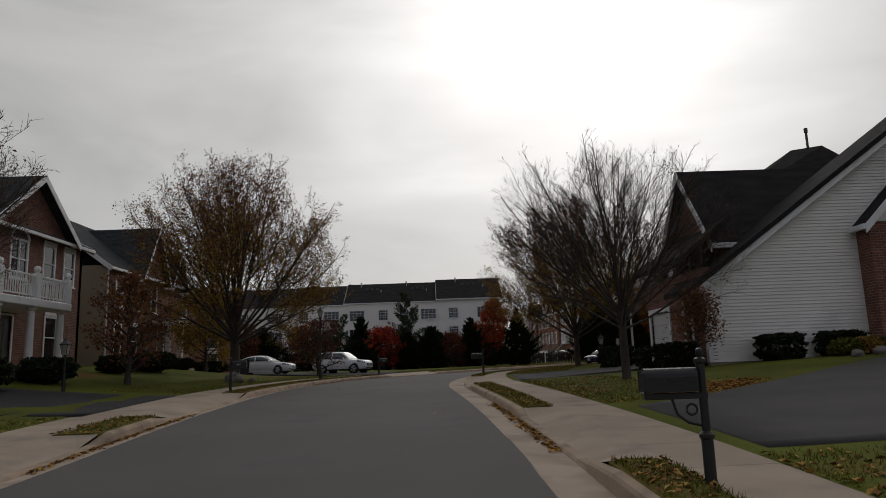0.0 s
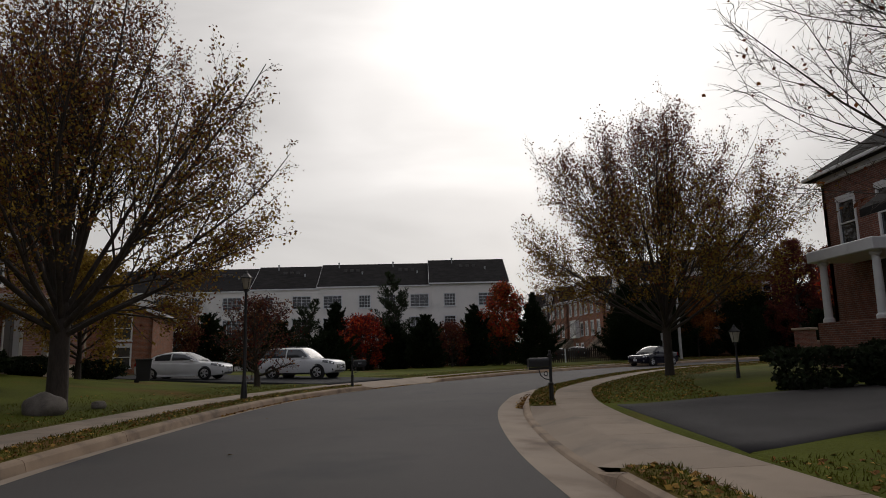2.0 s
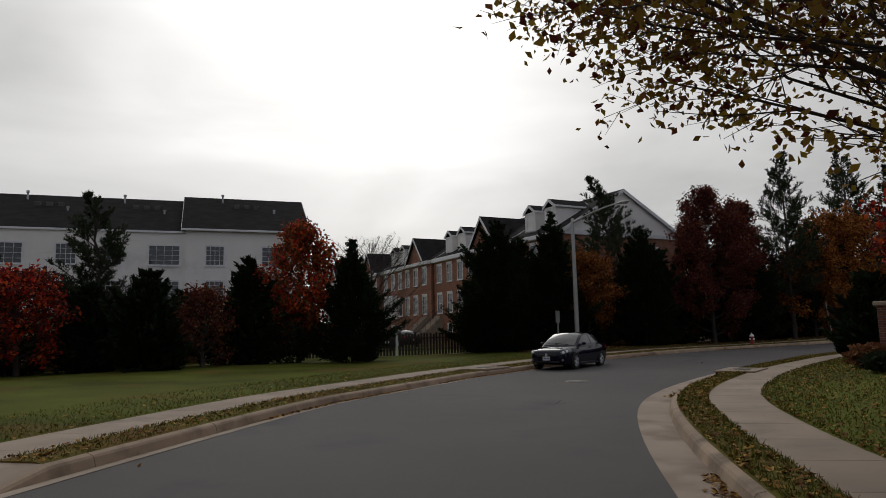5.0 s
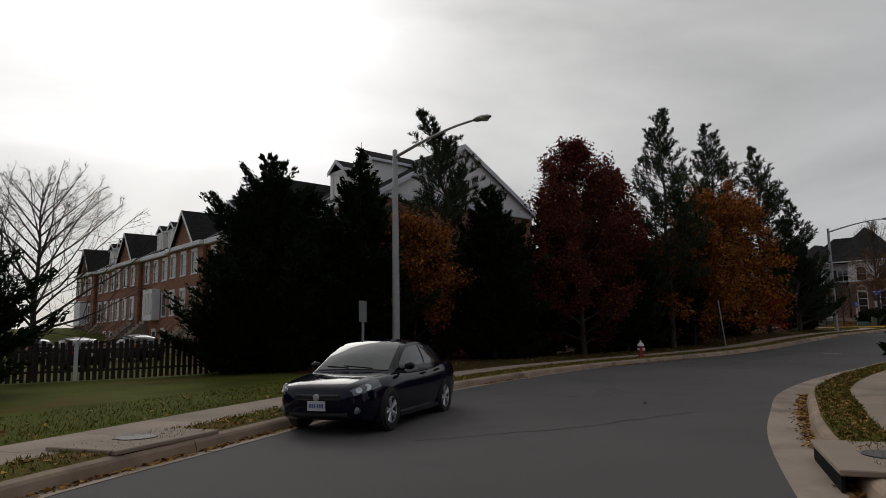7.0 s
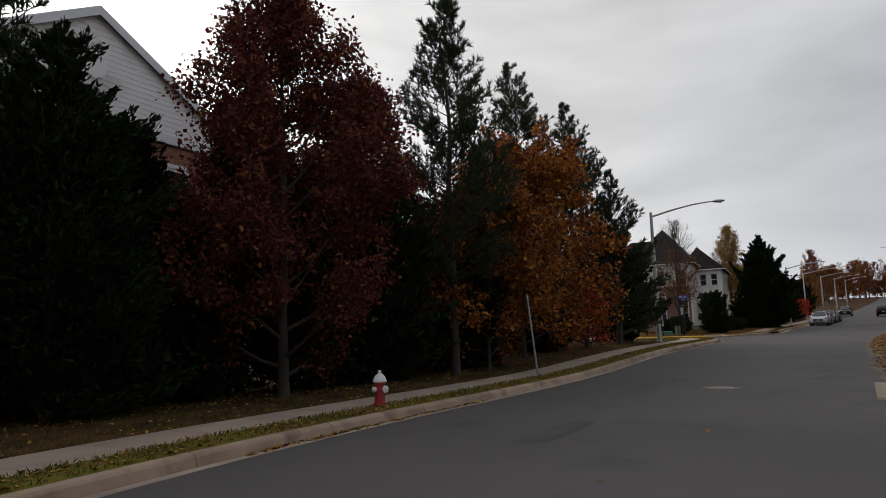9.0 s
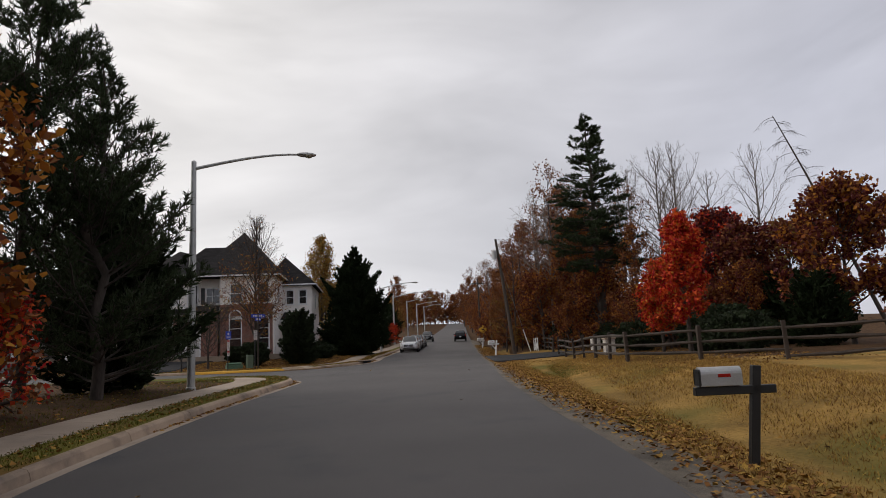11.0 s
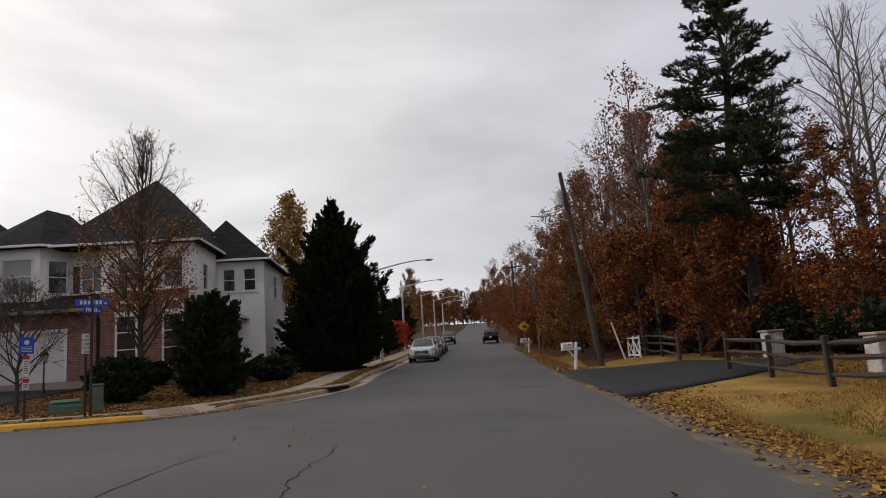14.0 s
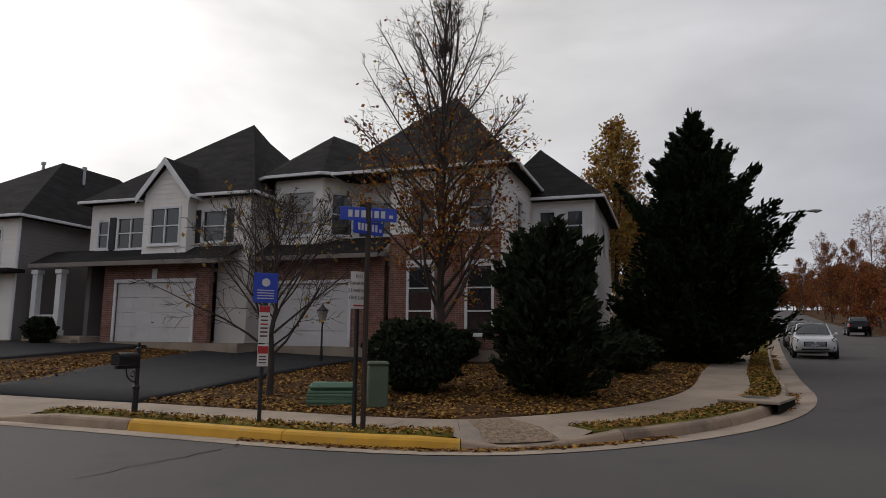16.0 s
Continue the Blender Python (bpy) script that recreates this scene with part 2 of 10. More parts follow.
M_LEAF_RUST = mat("rusty_brown_leaves", (0.19, 0.08, 0.036), island=0.45, **LEAF)
M_LEAF_MAROON = mat("maroon_leaves", (0.105, 0.02, 0.018), island=0.45, **LEAF)
M_LEAF_ORANGE = mat("orange_leaves", (0.33, 0.115, 0.018), island=0.5, **LEAF)
M_LEAF_RED = mat("scarlet_leaves", (0.52, 0.05, 0.018), island=0.45, **LEAF)
M_LEAF_GOLD = mat("golden_leaves", (0.30, 0.19, 0.05), island=0.4, **LEAF)
M_LEAF_BROWN = mat("brown_russet_leaves", (0.18, 0.06, 0.022), island=0.55, **LEAF)
M_NEEDLE = mat("pine_needles", (0.036, 0.05, 0.022), island=0.4, rough=0.8, var=0.2, bump=0, translucent=0.15, spec=0.2)
M_CEDAR = mat("cedar_foliage", (0.016, 0.024, 0.010), island=0.4, rough=0.85, var=0.2, bump=0, translucent=0.12, spec=0.06)
M_SHRUB = mat("shrub_foliage", (0.018, 0.026, 0.010), island=0.45, rough=0.8, var=0.2, bump=0, translucent=0.15, spec=0.2)
M_FALLEN = mat("fallen_leaves", (0.27, 0.135, 0.035), island=0.6, rough=0.85, var=0.2, bump=0, spec=0.15)
M_BLADE = mat("grass_blades", (0.105, 0.105, 0.017), island=0.5, rough=0.85, var=0.2, bump=0, translucent=0.25, spec=0.15)
M_DRYBLADE = mat("dry_grass_blades", (0.30, 0.175, 0.05), island=0.55, rough=0.85, var=0.2, bump=0, translucent=0.25, spec=0.15)

# ---- building helpers ----
def smooth(bm, angle=35):
    lim = math.cos(radians(angle))
    for f in bm.faces:
        f.smooth = True
    for e in bm.edges:
        if len(e.link_faces) == 2 and e.link_faces[0].normal.dot(e.link_faces[1].normal) < lim:
            e.smooth = False


def mesh_of(name, bm, material, soft=False):
    me = bpy.data.meshes.new(name)
    bm.normal_update()
    if soft:
        smooth(bm)
    bm.to_mesh(me)
    bm.free()
    for m in material if isinstance(material, (list, tuple)) else [material]:
        me.materials.append(m)
    return me


def part(name, bm, material, parent=None, label="", soft=False):
    ob = new(name, mesh_of(name, bm, material, soft))
    if parent:
        ob.parent = parent
    if label:
        ob["label"] = label
    return ob


def thing(name, m, label, category, group="", kind=""):
    ob = new(name)
    ob.matrix_basis = m
    ob.empty_display_size = 0.2
    return tagged(ob, label, category, group, kind)


def arrays(name, verts, faces, material, parent=None):
    """A mesh object from numpy arrays: verts n x 3, faces m x k."""
    me = bpy.data.meshes.new(name)
    verts, faces = np.asarray(verts, np.float32), np.asarray(faces, np.int32)
    k = faces.shape[1]
    me.vertices.add(len(verts))
    me.vertices.foreach_set("co", verts.ravel())
    me.loops.add(faces.size)
    me.loops.foreach_set("vertex_index", faces.ravel())
    me.polygons.add(len(faces))
    me.polygons.foreach_set("loop_start", np.arange(0, faces.size, k, dtype=np.int32))
    me.update(calc_edges=True)
    me.materials.append(material)
    ob = new(name, me)
    if parent:
        ob.parent = parent
    return ob


def box(bm, x0, x1, y0, y1, z0, z1, bevel=0.0, m=None):
    r = bmesh.ops.create_cube(bm, size=1)
    vs = r["verts"]
    for v in vs:
        v.co = Vector((x0 + (v.co.x + 0.5) * (x1 - x0), y0 + (v.co.y + 0.5) * (y1 - y0), z0 + (v.co.z + 0.5) * (z1 - z0)))
    if bevel:
        es = {e for v in vs for e in v.link_edges}
        vs = list({v for f in bmesh.ops.bevel(bm, geom=list(es), offset=bevel, segments=1, affect="EDGES")["faces"] for v in f.verts} | {v for v in vs if v.is_valid})
    if m:
        bmesh.ops.transform(bm, matrix=m, verts=vs)
    return bm


def boxed(x0, x1, y0, y1, z0, z1, bevel=0.0, m=None):
    return box(bmesh.new(), x0, x1, y0, y1, z0, z1, bevel, m)


def lathe(bm, profile, n=16, m=None, close=True):
    """Turns (r, z) pairs about z."""
    rings = []
    for r, z in profile:
        rings.append([bm.verts.new((r * math.cos(2 * math.pi * i / n), r * math.sin(2 * math.pi * i / n), z)) for i in range(n)])
    for a, b in zip(rings, rings[1:]):
        for i in range(n):
            bm.faces.new((a[i], a[(i + 1) % n], b[(i + 1) % n], b[i]))
    if close:
        bm.faces.new(rings[0][::-1])
        bm.faces.new(rings[-1])
    if m:
        bmesh.ops.transform(bm, matrix=m, verts=[v for r in rings for v in r])
    return bm


def tube(bm, pts, radii, n=8):
    """A tube along points."""
    pts = [Vector(p) for p in pts]
    rings = []
    side = None
    for i, p in enumerate(pts):
        d = (pts[min(i + 1, len(pts) - 1)] - pts[max(i - 1, 0)]).normalized()
        ref = Vector((0, 0, 1)) if abs(d.z) < 0.9 else Vector((1, 0, 0))
        u = d.cross(ref).normalized()
        if side and u.dot(side) < 0:
            u = -u
        side = u
        w = d.cross(u)
        r = radii[i] if isinstance(radii, (list, tuple)) else radii
        rings.append([bm.verts.new(p + u * r * math.cos(2 * math.pi * k / n) + w * r * math.sin(2 * math.pi * k / n)) for k in range(n)])
    for a, b in zip(rings, rings[1:]):
        for i in range(n):
            bm.faces.new((a[i], a[(i + 1) % n], b[(i + 1) % n], b[i]))
    bm.faces.new(rings[0][::-1])
    bm.faces.new(rings[-1])
    return bm


def prism(bm, pts, y0, y1, m=None):
    """Extrudes an x-z outline along y."""
    a = [bm.verts.new((x, y0, z)) for x, z in pts]
    b = [bm.verts.new((x, y1, z)) for x, z in pts]
    n = len(pts)
    bm.faces.new(a)
    bm.faces.new(b[::-1])
    for i in range(n):
        bm.faces.new((a[(i + 1) % n], a[i], b[i], b[(i + 1) % n]))
    if m:
        bmesh.ops.transform(bm, matrix=m, verts=a + b)
    bmesh.ops.recalc_face_normals(bm, faces=bm.faces[:])
    return bm


# ---- the lie of the land ----
ROAD_HEIGHTS = np.array([(0, -40, -2.6), (0, -20, -2.0), (-0.1, 1, -1.35), (-0.8, 13, -0.87), (-1.1, 21, -0.71), (-1.2, 27, -0.58), (2, 40, -0.46), (5.3, 49.6, -0.42),
                         (10, 56, -0.46), (16.6, 61.5, -0.43), (24, 65.7, -0.3), (32.4, 68.4, -0.03), (41, 70.6, 0.12), (53, 71.6, 0.48), (62, 73, 0.75), (74, 78, 1.05),
                         (79, 88, 1.05), (70, 115, 1.5), (55, 165, 2.5), (85, 75, 1.25), (100, 76, 1.7), (113, 80, 2.0), (150, 82, 3.8), (200, 86, 6.2), (280, 91, 10.5), (360, 96, 15.5), (520, 106, 22)])
YARD_HEIGHTS = np.array([(-19, 40, 0.95), (-19, 30, 0.85), (-19, 15, 0.4), (-11, 57, -0.32), (-6, 52, -0.46), (-24, 60, 0.1), (10, 80, -0.4), (30, 84, 0.0), (14, 22, 0.0), (18, 40, 0.1), (95, 105, 2.45),
                         (90, 95, 1.8), (98, 90, 1.95), (72, 62, 1.2), (90, 62, 1.6), (60, 58.5, 1.25), (64.5, 62.5, 1.22), (55, 62, 0.85), (47, 60, 0.55), (56, 88, 1.2), (-10, 85, -0.6), (20, 56, -0.2), (84, 112, 2.3), (130, 60, 2.6), (200, 60, 5.0), (110, 35, 1.6), (160, 30, 2.5), (260, 50, 6.5), (420, 40, 9), (150, 110, 4.0), (260, 130, 8), (420, 150, 12)])
# the kerb sides, where the camber falls
SIDE_HEIGHTS = np.array([(-6.4, -20, -2.1), (-6.3, 1, -1.45), (-6.5, 7, -1.2), (-6.6, 13, -0.97), (-6.8, 21, -0.8), (-7.0, 27, -0.67), (-6.6, 33, -0.66), (-6.0, 38.5, -0.66), (-3.9, 46.2, -0.66),
                         (0.5, 52.5, -0.6), (31.5, 74.2, -0.25), (35.5, 75.4, -0.17), (39.5, 76.0, -0.08), (82.6, 86.2, 1.12), (81.5, 89.2, 1.15), (81.6, 92.5, 1.2)])
# the long hill, evenly graded
FAR = ROAD_HEIGHTS[-7:]
HILL = np.arange(121.0, 516.0, 7.0)
HILL = np.stack([HILL, np.interp(HILL, FAR[:, 0], FAR[:, 1]), np.interp(HILL, FAR[:, 0], FAR[:, 2])], 1)
SPOT = np.vstack([ROAD_HEIGHTS, SIDE_HEIGHTS, HILL, HILL + (0, 9, 0.1), HILL + (0, -9, -0.2), YARD_HEIGHTS])


def heights(xy):
    xy = np.asarray(xy, float).reshape(-1, 2)
    out = np.empty(len(xy))
    for i in range(0, len(xy), 20000):
        c = xy[i : i + 20000]
        d = np.sqrt((c[:, None, 0] - SPOT[None, :, 0]) ** 2 + (c[:, None, 1] - SPOT[None, :, 1]) ** 2 + 9.0)
        w = np.exp(-(d - d.min(1, keepdims=True)) / 4.0)
        out[i : i + 20000] = (w * SPOT[:, 2]).sum(1) / w.sum(1)
    return out


def H(x, y):
    return float(heights([(x, y)])[0])


def spline(ctrl, step=0.7):
    """A smooth line through plan points, as evenly spaced points."""
    c = np.array(ctrl, float)
    c = np.vstack([2 * c[0] - c[1], c, 2 * c[-1] - c[-2]])
    out = []
    for i in range(1, len(c) - 2):
        p0, p1, p2, p3 = c[i - 1 : i + 3]
        t0, t1 = 0.0, np.sqrt(np.linalg.norm(p1 - p0))
        t2 = t1 + np.sqrt(np.linalg.norm(p2 - p1))
        t3 = t2 + np.sqrt(np.linalg.norm(p3 - p2))
        n = max(2, int(np.linalg.norm(p2 - p1) / min(step, 0.3)))
        t = np.linspace(t1, t2, n, endpoint=False)[:, None]
        a1 = (t1 - t) / (t1 - t0) * p0 + (t - t0) / (t1 - t0) * p1
        a2 = (t2 - t) / (t2 - t1) * p1 + (t - t1) / (t2 - t1) * p2
        a3 = (t3 - t) / (t3 - t2) * p2 + (t - t2) / (t3 - t2) * p3
        b1 = (t2 - t) / (t2 - t0) * a1 + (t - t0) / (t2 - t0) * a2
        b2 = (t3 - t) / (t3 - t1) * a2 + (t - t1) / (t3 - t1) * a3
        out.append((t2 - t) / (t2 - t1) * b1 + (t - t1) / (t2 - t1) * b2)
    out.append(c[-2][None])
    p = np.vstack(out)
    s = np.r_[0, np.cumsum(np.linalg.norm(np.diff(p, axis=0), axis=1))]
    q = np.linspace(0, s[-1], max(2, int(s[-1] / step)))
    return np.stack([np.interp(q, s, p[:, 0]), np.interp(q, s, p[:, 1])], 1)


class Edge:
    """One edge of the carriageway; offsets grow away from the road."""

    def __init__(self, ctrl, away, step=0.7):
        self.p = spline(ctrl, step)
        t = np.gradient(self.p, axis=0)
        t /= np.linalg.norm(t, axis=1, keepdims=True)
        self.n = np.stack([-t[:, 1], t[:, 0]], 1) * away
        self.s = np.r_[0, np.cumsum(np.linalg.norm(np.diff(self.p, axis=0), axis=1))]
        self.z = heights(self.p)
        k = np.ones(9) / 9
        self.z = np.convolve(np.pad(self.z, 4, mode="edge"), k, "valid")

    def near(self, x, y):
        """The distance along the edge of the place nearest to (x, y)."""
        return self.s[np.argmin((self.p[:, 0] - x) ** 2 + (self.p[:, 1] - y) ** 2)]

    def at(self, s, o=0.0, dz=0.0):
        x, y = np.interp(s, self.s, self.p[:, 0]), np.interp(s, self.s, self.p[:, 1])
        nx, ny = np.interp(s, self.s, self.n[:, 0]), np.interp(s, self.s, self.n[:, 1])
        return Vector((x + nx * o, y + ny * o, np.interp(s, self.s, self.z) + dz))

    def rows(self, s0, s1, profile, step=0.7, drop=None):
        """Points across profile [(offset, dz)] at steps from s0 to s1."""
        n = max(2, int(math.ceil((s1 - s0) / step)) + 1)
        return [[self.at(s, o, dz * (drop(s) if drop else 1.0)) for o, dz in profile] for s in np.linspace(s0, s1, n)]


def loft(rows, ends=True, flip=False):
    bm = bmesh.new()
    r = [[bm.verts.new(p) for p in row] for row in rows]
    for a, b in zip(r, r[1:]):
        for i in range(len(a) - 1):
            bm.faces.new((a[i], b[i], b[i + 1], a[i + 1]))
    if ends and len(rows[0]) > 2:
        bm.faces.new(r[0])
        bm.faces.new(r[-1][::-1])
    bmesh.ops.recalc_face_normals(bm, faces=bm.faces[:])
    return bm


WEST = Edge([(-5.2, -45), (-5.25, 6), (-5.4, 10.6), (-5.6, 13.2), (-5.8, 16), (-6.0, 19.5), (-6.15, 23), (-6.2, 26), (-6.15, 28.7), (-6.0, 31.5), (-5.8, 34.5), (-5.4, 38), (-4.8, 41),
             (-4.0, 43.6), (-2.9, 46.4), (0.6, 52.4), (4.75, 58.4), (6.8, 60.4), (9.1, 62.5), (10.8, 64.1), (12.9, 65.6), (16, 67.8), (20.1, 70.2), (23.2, 71.5), (28.3, 73.2), (33.1, 74.3),
             (39, 75.1), (46, 75.8), (57.6, 77.1), (64, 77.8), (67, 78.2), (68.6, 79.0), (69.6, 80.6), (69.9, 83), (67.4, 92), (59.3, 120), (46, 165)], 1)
EAST = Edge([(1.2, -45), (1.1, 7), (0.95, 14), (0.75, 19), (0.5, 24), (0.4, 26.6), (0.45, 29), (0.65, 32), (0.95, 34.4), (1.4, 36.6), (2.0, 39), (3.4, 42.3), (5.3, 46), (8.2, 51), (10.6, 54.4),
             (12.3, 56.2), (14.6, 58.1), (19.1, 61.2), (22.0, 62.8), (24.8, 64.2), (28, 65.2), (31, 65.8), (34, 66.3), (38.5, 67.2)], -1)
SOUTH = Edge([(38.5, 67.2), (43.3, 67.7), (47, 68.35), (50.3, 68.75), (55, 69.35), (60, 69.95), (62.6, 70.15), (66, 70.4), (73.8, 70.9), (80, 71.25), (93, 72.2), (150, 76), (350, 89.3), (372, 90.8)], -1)
NORTH = Edge([(60, 164), (74, 116), (79.3, 97), (80.7, 92), (81.4, 88.6), (81.75, 86.6), (82.15, 85.1), (82.7, 83.85), (83.55, 82.9), (85.0, 81.85), (86.9, 80.9), (89.3, 80.2), (92, 79.95),
              (97.8, 80.5), (113, 81.7), (150, 84.2), (350, 97.4), (372, 98.9)], 1)
# the carriageway's outline
OUTLINE = np.vstack([WEST.p, NORTH.p, SOUTH.p[::-1], EAST.p[::-1]])


def inside(xy):
    x, y = xy[:, 0], xy[:, 1]
    c = np.zeros(len(xy), bool)
    P = OUTLINE
    Q = np.roll(P, -1, 0)
    if len(xy) < 400:
        x, y = x[:, None], y[:, None]
        run = np.where(Q[:, 1] == P[:, 1], 1.0, Q[:, 1] - P[:, 1])
        cross = ((P[:, 1] > y) != (Q[:, 1] > y)) & (x < (Q[:, 0] - P[:, 0]) * (y - P[:, 1]) / run + P[:, 0])
        return cross.sum(1) % 2 == 1
    for (x0, y0), (x1, y1) in zip(P, Q):
        if y0 != y1:
            c ^= ((y0 > y) != (y1 > y)) & (x < (x1 - x0) * (y - y0) / (y1 - y0) + x0)
    return c


def road_distance(xy):
    d = np.full(len(xy), 1e9)
    for i in range(0, len(xy), 8000):
        c = xy[i : i + 8000]
        for e in (WEST, EAST, SOUTH, NORTH):
            q = e.p
            d[i : i + 8000] = np.minimum(d[i : i + 8000], np.sqrt(((c[:, None] - q[None]) ** 2).sum(2).min(1)))
    d[inside(xy)] *= -1
    return d

# ---- ground, road, kerbs, pavements ----
LIFT = 0.16


def axis(lo, hi, far0, far1):
    core = np.arange(lo, hi + 0.01, 1.0)
    left, right = [lo], [hi]
    st = 1.0
    while left[-1] > far0:
        st *= 1.18
        left.append(left[-1] - st)
    st = 1.0
    while right[-1] < far1:
        st *= 1.18
        right.append(right[-1] + st)
    return np.r_[left[:0:-1], core, right[1:]]


def ground_heights(xy):
    h = heights(xy)
    d = road_distance(xy)
    z = h + LIFT
    ds = np.full(len(xy), 1e9)
    for i in range(0, len(xy), 8000):
        ds[i : i + 8000] = np.sqrt(((xy[i : i + 8000, None] - SOUTH.p[None]) ** 2).sum(2).min(1))
    south = (np.abs(np.abs(d) - ds) < 1e-6) & (xy[:, 0] > 41.5)
    kerbed = ~south
    sink = np.clip((4.1 - d) / 0.9, 0, 1)
    z = np.where(kerbed, z - 0.5 * sink, z)
    ditch = -0.12 - 0.26 * np.exp(-(((d - 2.6) / 1.0) ** 2)) + 0.2 * np.clip((d - 2.5) / 3.0, 0, 1)
    # the ditch is filled where a drive crosses it
    for x0, x1 in ((79.2, 95.0), (37.5, 44.0)):
        fill = np.clip((xy[:, 0] - x0) / 2.0 + 1, 0, 1) * np.clip((x1 - xy[:, 0]) / 2.0 + 1, 0, 1)
        ditch = ditch * (1 - fill) - 0.07 * fill
    z = np.where(south, h + ditch - 0.5 * np.clip((0.9 - d) / 0.8, 0, 1), z)
    # gentle unevenness
    z += np.where(d > 4, 0.05 * np.sin(xy[:, 0] * 0.31 + 1.3) * np.sin(xy[:, 1] * 0.27), 0)
    return z


def build_ground():
    xs, ys = axis(-45, 150, -1500, 1500), axis(-40, 135, -1500, 1500)
    X, Y = np.meshgrid(xs, ys)
    xy = np.stack([X.ravel(), Y.ravel()], 1)
    z = ground_heights(xy)
    n, m = len(xs), len(ys)
    i = np.arange(n * m).reshape(m, n)
    f = np.stack([i[:-1, :-1], i[:-1, 1:], i[1:, 1:], i[1:, :-1]], -1).reshape(-1, 4)
    ob = arrays("ground", np.c_[xy, z], f, M_GRASS)
    ob.data.materials.append(M_DRYGRASS)
    ob.data.materials.append(M_MULCH)
    c = xy[f].mean(1)
    idx = np.zeros(len(f), np.int32)
    idx[(c[:, 0] > 41) & (c[:, 1] < 73) & (c[:, 1] > 40) & (c[:, 0] < 130)] = 1
    woods = ((c[:, 0] > 66) & (c[:, 1] < 65.5) & (c[:, 1] > 20)) | ((c[:, 0] > 100) & (c[:, 1] < 70))
    yard = (c[:, 0] > 80) & (c[:, 1] > 80) & (c[:, 1] < 118)
    under = (c[:, 0] > 19) & (c[:, 0] < 64) & (c[:, 1] > 77.5 + 0.06 * (c[:, 0] - 20)) & (c[:, 1] < 100)
    hill = (c[:, 0] > 112) & (c[:, 1] > -40)
    idx[woods | yard | under | hill] = 2
    ob.data.polygons.foreach_set("material_index", idx)
    ob.data.polygons.foreach_set("use_smooth", np.ones(len(f), bool))
    return tagged(ob, "autumn lawn and dry field with fallen leaves", "ground", kind="structure")


def build_road():
    from mathutils.geometry import delaunay_2d_cdt
    st = OUTLINE[::2]
    lo, hi = st.min(0), st.max(0)
    gx, gy = np.meshgrid(np.arange(lo[0], 155, 1.6), np.arange(lo[1], 130, 1.6))
    g = np.stack([gx.ravel(), gy.ravel()], 1)
    d = road_distance(g)
    g = g[d < -0.6]
    pts = [Vector(p) for p in np.vstack([st, g])]
    n = len(st)
    vs, es, fs, *_ = delaunay_2d_cdt(pts, [], [list(range(n))], 1, 1e-4)
    xy = np.array([tuple(v) for v in vs])
    ob = arrays("road", np.c_[xy, heights(xy)], np.array([f for f in fs if len(f) == 3]), M_ASPHALT)
    ob.data.polygons.foreach_set("use_smooth", np.ones(len(ob.data.polygons), bool))
    if ob.data.polygons[0].normal.z < 0:
        ob.data.flip_normals()
    return tagged(ob, "worn grey asphalt residential road", "road", kind="structure")


ground = build_ground()
road = build_road()

# dropped kerbs for driveways, as (from, to) along each edge
W_DROPS = [(WEST.near(-5.3, 6), WEST.near(-5.5, 12.8)), (WEST.near(-5.7, 17.0), WEST.near(-6.1, 23.6)), (WEST.near(-2.7, 46.6), WEST.near(0.2, 51.6))]
E_DROPS = [(EAST.near(1.1, 9.3), EAST.near(1, 14.2)), (EAST.near(0.5, 25.2), EAST.near(0.75, 32.6))]
N_DROPS = [(NORTH.near(79.4, 96.5), NORTH.near(80.7, 92.2)), (NORTH.near(76.5, 107), NORTH.near(78.2, 101.0)), (NORTH.near(82.8, 83.7), NORTH.near(83.95, 82.55))]


def drop_of(drops):
    def f(s):
        k = 1.0
        for a, b in drops:
            if a - 0.6 < s < b + 0.6:
                k = min(k, max(0.12, max(a - s, s - b) / 0.6))
        return k

    return f


